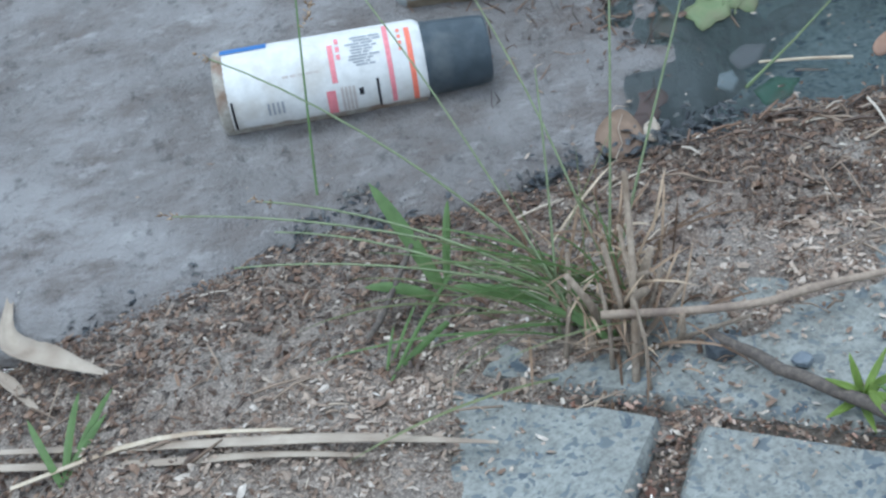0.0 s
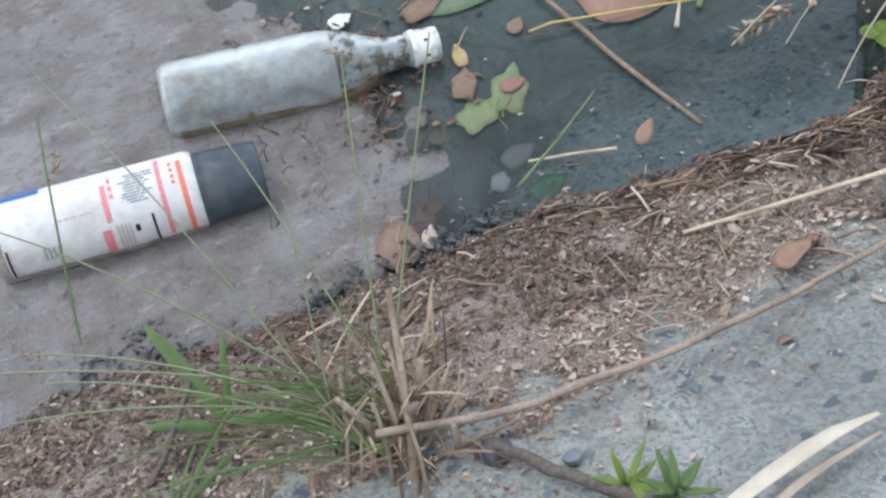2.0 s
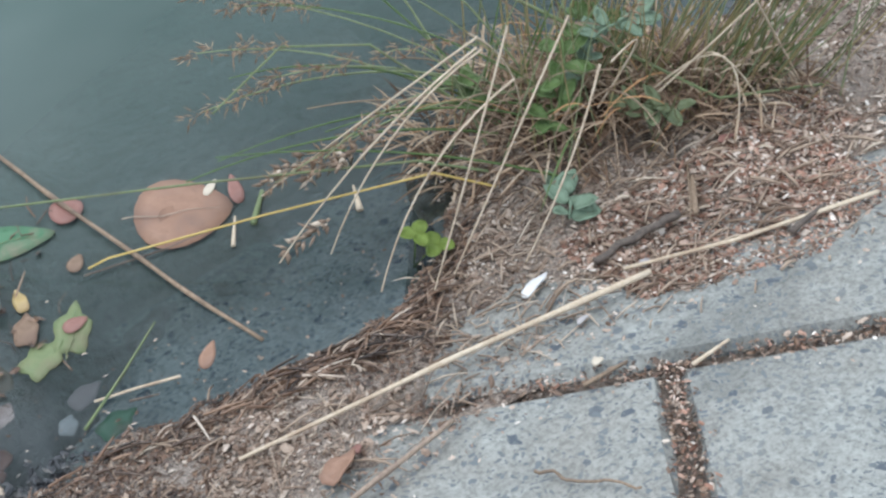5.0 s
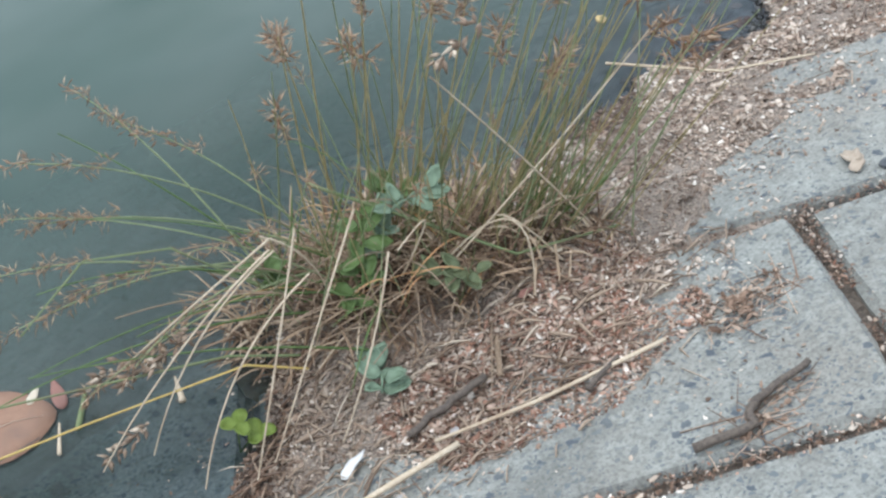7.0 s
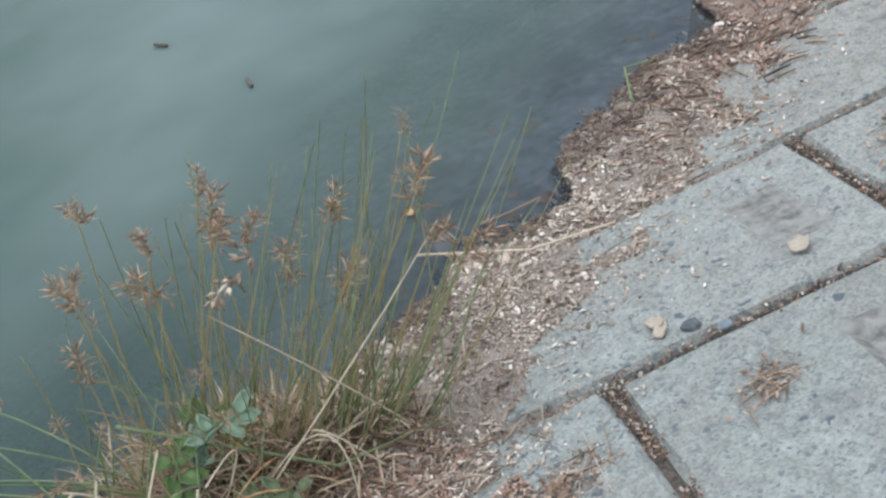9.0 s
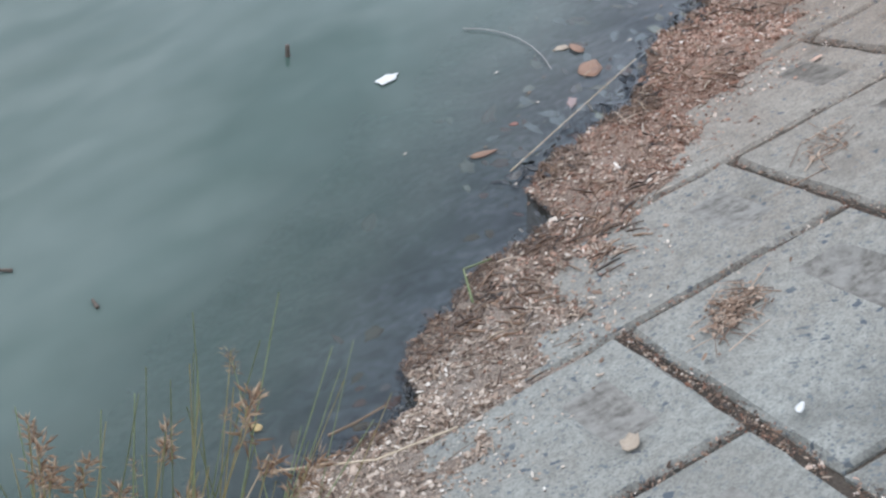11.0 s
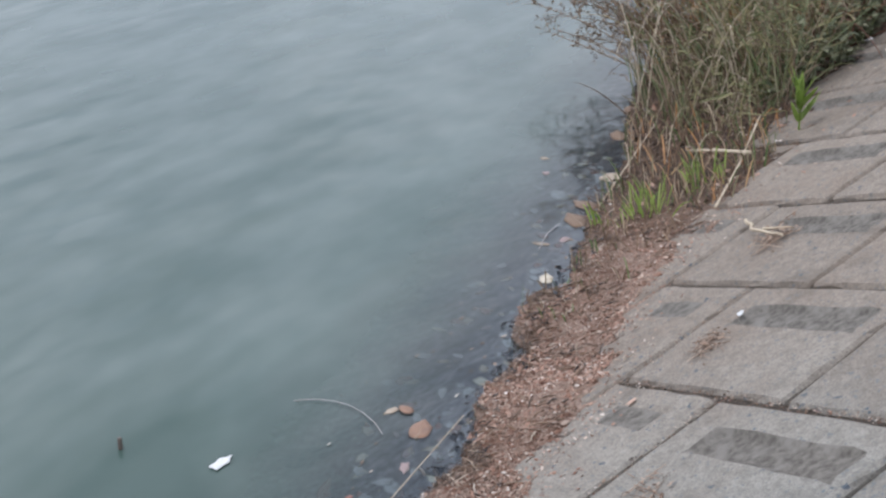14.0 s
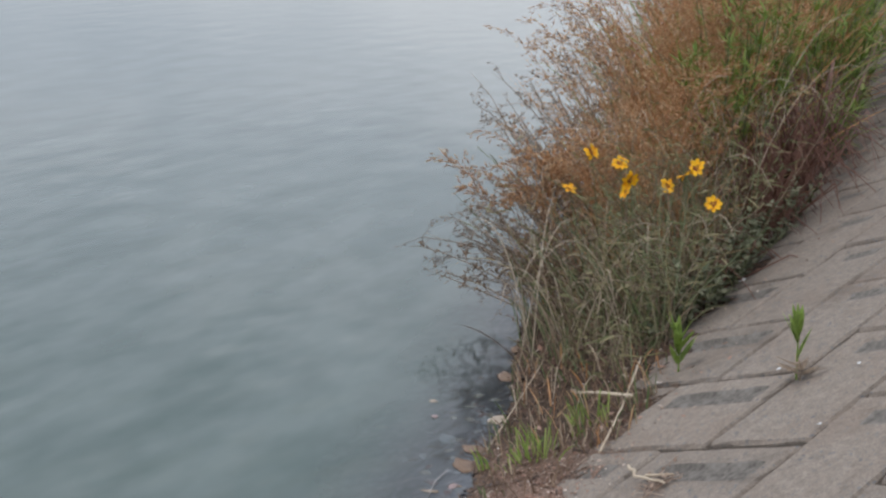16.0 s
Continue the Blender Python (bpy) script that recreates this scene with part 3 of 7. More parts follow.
            self.husk(q + e * reach, e, size * r.uniform(0.14, 0.30), size * r.uniform(0.014, 0.03))

    def husk(self, p, d, length, width):
        d = Vector(d).normalized()
        a = d.orthogonal().normalized() * width
        b = d.cross(a)
        p = Vector(p)
        m = p + d * length * 0.4
        self.add([p, m + a, m + b, m - a, m - b, p + d * length], [(0, 2, 1), (0, 3, 2), (0, 4, 3), (0, 1, 4), (1, 2, 5), (2, 3, 5), (3, 4, 5), (4, 1, 5)])

    def head(self, p, d, size, count, r):
        """A loose seed head."""
        p, d = Vector(p), Vector(d).normalized()
        for i in range(count):
            s = r.random()
            e = (d * 0.7 + Vector((r.gauss(0, 0.6), r.gauss(0, 0.6), r.gauss(0, 0.5)))).normalized()
            self.husk(p + d * size * (s - 0.5) + e * size * 0.12 * r.random(), e, size * r.uniform(0.18, 0.34), size * r.uniform(0.03, 0.06))

    def tassel(self, p, d, size, count, r):
        """A loose tuft of fine pale bristles and small husks on short side stalks."""
        p, d = Vector(p), Vector(d).normalized()
        for i in range(count):
            s = r.random()
            e = (d * 0.5 + Vector((r.gauss(0, 0.7), r.gauss(0, 0.7), r.gauss(0, 0.5)))).normalized()
            q = p + d * size * (s - 0.6)
            t = q + e * size * r.uniform(0.05, 0.30)
            if i % 2 == 0:
                self.tube([q, t], [0.0003, 0.0002], 3, False)
            self.husk(t - e * size * 0.1, e, size * r.uniform(0.20, 0.42), size * r.uniform(0.012, 0.030))

    def leaf(self, m, length, width, lobes=0.0, point=0.35, cup=0.1, n=18, thick=0.0006, teeth=0.0):
        """A leaf blade in the plane of m, its stalk end at -x: rib, two rings and a thin rim."""
        vs, fs = [(0, 0, 0)], []
        for ring, rr in enumerate((0.55, 1.0)):
            for i in range(n):
                w = 2 * math.pi * i / n
                x = math.cos(w)
                k = 1 + lobes * math.cos(5 * w) + teeth * math.cos(n * w / 2)
                tip = point * max(0.0, x) ** 6
                px, py = (x * k + tip) * rr * length / 2, math.sin(w) * (1 - 0.22 * x) * k * rr * width / 2
                vs.append((px, py, cup * (py * py) / max(width, 1e-6) * 2 + 0.15 * cup * math.sin(w * 3 + px * 90) * rr * width * 0.3))
        top = len(vs)
        for i in range(n):
            x, y, z = vs[1 + n + i]
            vs.append((x, y, z - thick))
        for i in range(n):
            j = (i + 1) % n
            fs += [(0, 1 + i, 1 + j), (1 + i, 1 + n + i, 1 + n + j, 1 + j), (1 + n + i, top + i, top + j, 1 + n + j)]
        fs.append(tuple(top + i for i in range(n))[::-1])
        self.add([m @ Vector(p) for p in vs], fs)


def empty(name, place, label, category, group="", kind=""):
    ob = new(name)
    ob.empty_display_size = 0.02
    ob.location = place
    return tagged(ob, label, category, group, kind)


def part(name, geo, mats, parent, label="", smooth=True, kind=""):
    """One mesh under a thing; geo is in world places, the parent is unturned."""
    root, base = parent, Vector(parent.location)
    while root.parent:
        root = root.parent
        base += Vector(root.location)
    ob = new(name, geo.data(name, mats, smooth, base))
    ob.parent = parent
    return tagged(ob, label, kind=kind)


def single(name, geo, mats, place, label, category, group="", kind="", smooth=True):
    ob = new(name, geo.data(name, mats, smooth, place))
    ob.location = place
    return tagged(ob, label, category, group, kind)


def lathe(geo, profile, m, seg=36):
    """Turned about the x axis of m: rows of place and radius."""
    vs, fs, n = [], [], len(profile)
    for x, r in profile:
        for j in range(seg):
            w = 2 * math.pi * j / seg
            vs.append(m @ Vector((x, r * math.cos(w), r * math.sin(w))))
    for i in range(n - 1):
        for j in range(seg):
            fs.append((i * seg + j, (i + 1) * seg + j, (i + 1) * seg + (j + 1) % seg, i * seg + (j + 1) % seg))
    fs += [tuple(range(seg)), tuple((n - 1) * seg + j for j in range(seg))[::-1]]
    geo.add(vs, fs)


# ---------------------------------------------------------------- ground and water
def build_ground():
    g = Geo()
    ys = [300, 60, 12, 4, 1.5, 0.6, 0.45] + [0.3 - 0.015 * i for i in range(0, 20)] + [0 - 0.03 * i for i in range(0, 32)] + [-1.3, -1.7, -2.2, -2.6, -4, -12, -60, -300]
    xs = [-200, -40, -8, -2, -1] + [-0.6 + 0.025 * i for i in range(200)] + [5, 6, 8, 11, 15, 22, 40, 90, 300]
    for x in xs:
        for y in ys:
            z = -y * TS if -2.4 < y < 1.0 else (1.265 if y <= -2.4 else -0.527 - 0.02 * (y - 1.0) ** 0.7)
            near = -1.0 < y < 0.7 and -0.7 < x < 4.5
            drop = ((0.030 if x < 1.0 else 0.024) if y > 0 else 0.010 if x < 1.0 else 0.014) + (0.016 * wave(x, y, 9) + 0.010 * wave(x, y, 23, 3.0) if near and y > 0 else 0.0)
            g.v.append((x, y, z - drop))
    n = len(ys)
    for i in range(len(xs) - 1):
        for j in range(n - 1):
            g.f.append((i * n + j, i * n + j + 1, (i + 1) * n + j + 1, (i + 1) * n + j))
            g.mi.append(1 if ys[j + 1] >= 0 else 0)
    ob = new("ground", g.data("ground", [soil, bed]))
    return tagged(ob, "dark wet soil of a sloping pond bank", "ground", kind="structure")


build_ground()
water_geo = Geo()
water_geo.add([(-200, -0.35, 0), (300, -0.35, 0), (300, 300, 0), (-200, 300, 0)], [(0, 1, 2, 3)])
tagged(new("water", water_geo.data("water", water_mat)), "murky grey-green pond water with soft ripples", "water", kind="structure")


def build_mud():
    """The flat of wet mud in which the can and the bottle lie; its rims dive under the water."""
    g, nx, ny = Geo(), 220, 160
    for i in range(nx + 1):
        for j in range(ny + 1):
            x, y = -1.35 + 2.2 * i / nx, -0.03 + 1.55 * j / ny
            rim = table(y, (0.0, 0.03, 0.06, 0.12, 0.17, 0.24, 0.30, 0.37, 0.6), (0.35, 0.42, 0.46, 0.51, 0.54, 0.51, 0.485, 0.49, 0.52))
            rim += 0.07 * wave(x, y, 8, 2.0) + 0.06 * wave(x, y, 19, 6.0) + 0.04 * wave(x, y, 47, 4.0)
            far = 1.05 + 0.2 * wave(x, y, 4, 3.0)
            k = min(1.0, max(0.0, (rim - x) / 0.36)) * min(1.0, max(0.0, (y + 0.026 - 0.030 * wave(x, y, 12, 5.0)) / 0.045))
            k *= min(1.0, max(0.0, (far - y) / 0.45)) * min(1.0, max(0.0, (x + 1.25) / 0.4))
            lump = 0.0060 * wave(x, y, 11, 7.0) + 0.0045 * wave(x, y, 34, 9.0) + 0.0016 * wave(x, y, 80, 1.0)
            g.v.append((x, y, 0.007 - 0.034 * (1 - k) ** 2 - 0.075 * max(0.0, 1 - k / 0.62) ** 1.6 + (0.2 + 0.6 * k) * lump))
    for i in range(nx):
        for j in range(ny):
            a = i * (ny + 1) + j
            g.f.append((a, a + ny + 1, a + ny + 2, a + 1))
            g.mi.append(0)
    tagged(new("mud_flat", g.data("mud_flat", mud)), "flat of grey-brown wet mud at the water's edge", "mud", kind="stuff")


build_mud()


# ---------------------------------------------------------------- litter along the waterline
def build_litter():
    g, nu, nv = Geo(), 440, 30
    for i in range(nu + 1):
        u = -0.6 + 5.4 * i / nu
        vw = -table(u, EDGE_U, EDGE_Y) / CS
        vt = table(u, TOP_U, TOP_V)
        for j in range(nv + 1):
            v = vw - 0.035 + (vt + 0.06 - vw) * j / nv
            g.v.append(tuple(bank(u, v, litter_h(u, v))))
    for i in range(nu):
        for j in range(nv):
            a = i * (nv + 1) + j
            g.f.append((a, a + nv + 1, a + nv + 2, a + 1))
            g.mi.append(0)
    tagged(new("litter_mat", g.data("litter_mat", litter)), "brown matted litter of chips and seeds along the waterline", "litter", kind="stuff")


def chip(g, r, p, size, flat=0.35):
    """A small shard of husk or wood, lying roughly flat on the bank."""
    a = r.uniform(0, 6.283)
    up = (OUT + Vector((r.gauss(0, flat), r.gauss(0, flat), r.gauss(0, flat)))).normalized()
    e = Vector((math.cos(a), math.sin(a), 0))
    e = (e - up * e.dot(up)).normalized()
    s = up.cross(e)
    l, w = size * r.uniform(0.7, 1.6), size * r.uniform(0.35, 0.8)
    h = size * 0.16
    g.add([p - e * l / 2 - s * w * 0.3, p - e * l * 0.1 - s * w * 0.5, p + e * l / 2 - s * w * 0.1, p + e * l * 0.2 + s * w * 0.5, p - e * l * 0.4 + s * w * 0.3, p + up * h],
          [(0, 1, 5), (1, 2, 5), (2, 3, 5), (3, 4, 5), (4, 0, 5)])


def build_chips():
    r = random.Random(11)
    dry, red, wet = Geo(), Geo(), Geo()
    for u0, u1, count, size in ((-0.45, 0.5, 50000, 0.0030), (0.5, 1.3, 50000, 0.0033), (1.3, 3.4, 56000, 0.0044), (3.4, 5.2, 7000, 0.008)):
        for i in range(count):
            u = r.uniform(u0, u1)
            t = r.betavariate(1.1, 1.5) * 1.7 - 0.05
            vw = -table(u, EDGE_U, EDGE_Y) / CS
            v = vw + t * (table(u, TOP_U, TOP_V) - vw)
            h = litter_h(u, v)
            thin = wave(u, v, 13, 3.3)
            if t > 0.3 and thin < -0.10 and r.random() < 0.6:
                continue
            if h < -0.0005 and r.random() > (0.16 if t < 1 else 0.22 * max(0.0, 1.6 - t)):
                continue
            p = bank(u, v, max(h, 0.0) + r.random() * 0.003)
            p.z = max(p.z, 0.001)
            damp = t < (0.42 if u < 0.72 else 0.16) + 0.55 * wave(u, 0.0, 9, 2.7) or r.random() < min(0.6, (u - 3.1) * 1.2)
            chip(wet if damp else red if r.random() < (u - 1.5) / 0.8 else dry, r, p, size * math.exp(r.gauss(0, 0.42)))
    drift = random.Random(83)
    for i in range(15000):
        u = drift.uniform(0.74, 1.04)
        v = drift.uniform(0.08, table(u, (0.74, 0.805, 0.854, 0.93, 1.0, 1.04), (0.18, 0.222, 0.252, 0.245, 0.250, 0.17)) + 0.012 * wave(u, 0.0, 40, 2.0))
        if u > 0.985 and 0.15 < v < 0.205:
            continue
        chip(drift.choice((red, dry, wet, red)), drift, bank(u, v, max(litter_h(u, v), 0.0) + drift.random() * 0.003), 0.0036 * math.exp(drift.gauss(0, 0.42)))
    for i in range(26000):
        k = r.choice((-3, -2, -2, -1, -1, -1, -1, 0, 0, 0, 0, 1, 1, 1, 2, 2, 3, 4))
        a0 = -1.147 - 0.305 * (k - 3)
        if r.random() < 0.6:
            c, a = 0.703 + 0.3475 * k + r.gauss(0, 0.007), a0 + r.uniform(0, 0.7)
        else:
            c, a = 0.703 + 0.3475 * k + r.uniform(-0.35, 0.35), a0 + r.gauss(0, 0.008)
        c -= 0.06 if k < 0 else 0.0
        u, v = DL[0] * c + DJ[0] * a, DL[1] * c + DJ[1] * a
        if wave(u, v, 9, 6.6) > -0.6:
            chip(wet if r.random() < 0.68 else red if r.random() < 0.6 else dry, r, bank(u, v, r.uniform(-0.008, 0.001)), 0.0027 * math.exp(r.gauss(0, 0.4)))
    tagged(new("litter_chips", dry.data("litter_chips", chips, False)), "countless tan, brown and whitish chips and seed husks", "litter", kind="stuff")
    tagged(new("litter_chips", red.data("litter_chips", russet_chips, False)), "countless reddish brown chips and husks along the waterline", "litter", kind="stuff")
    for i in range(650):
        u = r.choice((r.uniform(-0.35, 0.3), r.uniform(0.25, 0.75), r.uniform(0.4, 0.62), r.uniform(1.1, 3.3)))
        vw = -table(u, EDGE_U, EDGE_Y) / CS
        v = vw + abs(r.gauss(0, 0.022)) + 0.002
        if wave(u, 0.0, 9, 2.7) < -0.2 and r.random() < 0.7:
            continue
        a, l = r.gauss(0.3, 1.2), r.uniform(0.004, 0.022) * r.uniform(0.4, 1.0)
        p = bank(u, v, max(litter_h(u, v), 0) + 0.003)
        q = bank(u + l * math.cos(a), v + l * math.sin(a) * 0.5, max(litter_h(u + l * math.cos(a), v + l * math.sin(a) * 0.5), 0) + r.uniform(0.001, 0.006))
        p.z, q.z = max(p.z, 0.001), max(q.z, 0.001)
        w = r.uniform(0.0003, 0.0008)
        wet.tube([p, (p + q) / 2 + OUT * r.uniform(0, 0.002), q], [w, w * 1.1, w * 0.7], 4)
    for i in range(190):
        u = r.choice((r.gauss(0.50, 0.06), r.gauss(0.53, 0.05), r.uniform(0.28, 0.75)))
        vw = -table(u, EDGE_U, EDGE_Y) / CS
        v = vw + r.uniform(0.004, 0.040)
        a, l = r.gauss(0.25, 0.6), r.uniform(0.008, 0.035)
        h = max(litter_h(u, v), 0) + r.uniform(0.002, 0.008)
        p, q = bank(u, v, h), bank(u + l * math.cos(a), v + l * math.sin(a), max(litter_h(u + l * math.cos(a), v + l * math.sin(a)), 0) + r.uniform(0.002, 0.010))
        w = r.uniform(0.0005, 0.0014)
        wet.tube([p, (p + q) / 2 + OUT * r.uniform(0, 0.002), q], [w, w * 1.1, w * 0.6], 5)
    for i in range(900):
        u = r.uniform(1.5, 3.5)
        vw = -table(u, EDGE_U, EDGE_Y) / CS
        v = vw + r.betavariate(1.1, 1.5) * (rim_v(u) - vw)
        if wave(u, v, 11, 5.5) < -0.05:
            continue
        a, l = r.gauss(0.5, 0.9), r.uniform(0.010, 0.042)
        p = bank(u, v, max(litter_h(u, v), 0) + 0.002)
        q = bank(u + l * math.cos(a), v + l * math.sin(a), max(litter_h(u + l * math.cos(a), v + l * math.sin(a)), 0) + r.uniform(0.002, 0.008))
        w = r.uniform(0.0006, 0.0018)
        wet.tube([p, (p + q) / 2 + OUT * r.uniform(0, 0.003), q], [w, w * 1.1, w * 0.6], 4)
    tagged(new("wet_litter", wet.data("wet_litter", wet_chips, False)), "dark wet rotting fibres and chips at the waterline", "litter", kind="stuff")
    g = Geo()
    for i in range(1500):
        u = r.choice((r.uniform(-0.4, 1.2), r.uniform(0.35, 0.8), r.uniform(0.6, 1.1), r.uniform(1.2, 3.8)))
        vw = -table(u, EDGE_U, EDGE_Y) / CS
        v = vw + (r.betavariate(1.3, 1.6) * 1.1) * (table(u, TOP_U, TOP_V) - vw)
        a, l = r.gauss(0.45, 1.1), 0.004 + 0.034 * r.random() ** 2 * (1.0 if u < 1.2 else 1.25)
        p = bank(u, v, max(litter_h(u, v), 0) + 0.003)
        q = bank(u + l * math.cos(a), v + l * math.sin(a), max(litter_h(u + l * math.cos(a), v + l * math.sin(a)), 0) + r.uniform(0.002, 0.009))
        w = r.uniform(0.0003, 0.0009) * (1.0 if u < 1.2 else 1.3)
        g.tube([p, (p + q) / 2 + OUT * r.uniform(0, 0.003), q], [w, w * 1.1, w * 0.7], 4)
    for i in range(150):
        u, v = r.gauss(0.88, 0.10), r.gauss(0.13, 0.055)
        if not (0.66 < u < 1.15 and 0.03 < v < rim_v(u) + 0.02):
            continue
        a, l = r.gauss(0.5, 0.9), r.uniform(0.012, 0.036)
        e = Vector((math.cos(a), math.sin(a), 0)) * l
        p = bank(u, v, max(litter_h(u, v), 0) + r.uniform(0.002, 0.006))
        q = bank(u + e.x, v + e.y, max(litter_h(u + e.x, v + e.y), 0) + r.uniform(0.003, 0.010))
        w = r.uniform(0.0006, 0.0016)
        g.tube([p, (p + q) / 2 + OUT * r.uniform(0, 0.003), q], [w, w * 1.1, w * 0.6], 5)
    tagged(new("straw_litter", g.data("straw_litter", straw)), "short bits of dry straw strewn over the litter", "straw", kind="stuff")
    g = Geo()
    for i in range(300):
        u = r.uniform(-0.3, 0.75)
        y = max(0.0, table(u, EDGE_U, EDGE_Y)) + abs(r.gauss(0, 0.05)) + 0.004
        chip(g, r, Vector((u, y, 0.003 if u > 0.24 else 0.006)), r.uniform(0.0015, 0.005), 0.08)
    for i in range(170):
        u = r.uniform(1.9, 4.4)
        y = table(u, EDGE_U, EDGE_Y) + abs(r.gauss(0, 0.10)) + 0.01
        chip(g, r, Vector((u, y, r.choice((0.002, -0.004)))), r.uniform(0.004, 0.012), 0.06)
    tagged(new("floating_scum", g.data("floating_scum", chips, False)), "small husks and scraps adrift near the edge", "debris", kind="stuff")
    g = Geo()
    for i in range(260):
        x, y = r.gauss(0.27, 0.055), r.gauss(0.185, 0.05)
        a, l = r.gauss(0.9, 0.9), r.uniform(0.004, 0.026)
        p = Vector((x, y, r.uniform(-0.003, 0.006)))
        q = p + Vector((l * math.cos(a), l * math.sin(a), r.uniform(-0.002, 0.010)))
        w = r.uniform(0.0003, 0.0008)
        g.tube([p, (p + q) / 2 + Vector((r.gauss(0, 0.003), r.gauss(0, 0.003), 0.001)), q], [w, w * 1.1, w * 0.6], 4)
    for i in range(520):
        chip(g, r, Vector((r.gauss(0.27, 0.05), r.gauss(0.19, 0.045), 0.003)), r.uniform(0.003, 0.009), 0.3)
    tagged(new("sodden_debris", g.data("sodden_debris", wet_chips, False)), "rotting brown stalks between the can and the bottle", "debris", kind="stuff")
    g = Geo()
    for i in range(90):
        u = r.uniform(1.95, 4.3)
        y = table(u, EDGE_U, EDGE_Y) + r.uniform(-0.02, 0.05)
        for k in range(5):
            chip(g, r, Vector((u + r.gauss(0, 0.02), y + r.gauss(0, 0.012), r.uniform(0.0, 0.008))), r.uniform(0.008, 0.022), 0.5)
    for i in range(420):
        u = r.choice((r.uniform(-0.16, 0.10), r.uniform(-0.16, 0.10), r.uniform(0.18, 0.36), r.uniform(1.2, 2.0), r.uniform(1.2, 2.0)))
        y = table(u, EDGE_U, EDGE_Y) + (abs(r.gauss(0.008, 0.020)) if u < 0.12 else r.gauss(0.008, 0.009))
        for k in range(5):
            chip(g, r, Vector((u + r.gauss(0, 0.008), y + r.gauss(0, 0.005), r.uniform(0.001, 0.008))), r.uniform(0.003, 0.009), 0.5)
    tagged(new("dark_clumps", g.data("dark_clumps", dark_clump, False)), "black sodden clumps in the shallows at the edge", "debris", kind="stuff")


dark_clump = pieces("dark_clump", ((0.0, (0.020, 0.023, 0.028)), (0.7, (0.058, 0.062, 0.068)), (1.0, (0.13, 0.125, 0.115))), 0.5, 0.5)
build_litter()
build_chips()

# ---------------------------------------------------------------- aerosol can
white_paint = surface("label_white", (0.57, 0.56, 0.54), (0.67, 0.66, 0.64), (0.46, 0.42, 0.37), 110, 26, 0.42, 0.15)
slate_plastic = surface("slate_plastic", (0.040, 0.052, 0.062), (0.060, 0.075, 0.088), (0.10, 0.11, 0.115), 90, 30, 0.45, 0.1)
rust = surface("rusty_rim", (0.28, 0.25, 0.21), (0.42, 0.39, 0.34), (0.18, 0.10, 0.06), 200, 40, 0.5, 0.4)


def plain(name, col, rough=0.45):
    return surface(name, col, tuple(x * 0.82 for x in col), None, 260, 9, rough, 0.05)


inks = {"blue": plain("blue_ink", (0.045, 0.16, 0.42)), "pink": plain("pink_ink", (0.72, 0.24, 0.27)), "red": plain("red_ink", (0.78, 0.20, 0.13)),
        "black": plain("black_ink", (0.025, 0.025, 0.03)), "grey": plain("grey_ink", (0.33, 0.34, 0.36)), "faint": plain("faint_ink", (0.52, 0.46, 0.42))}


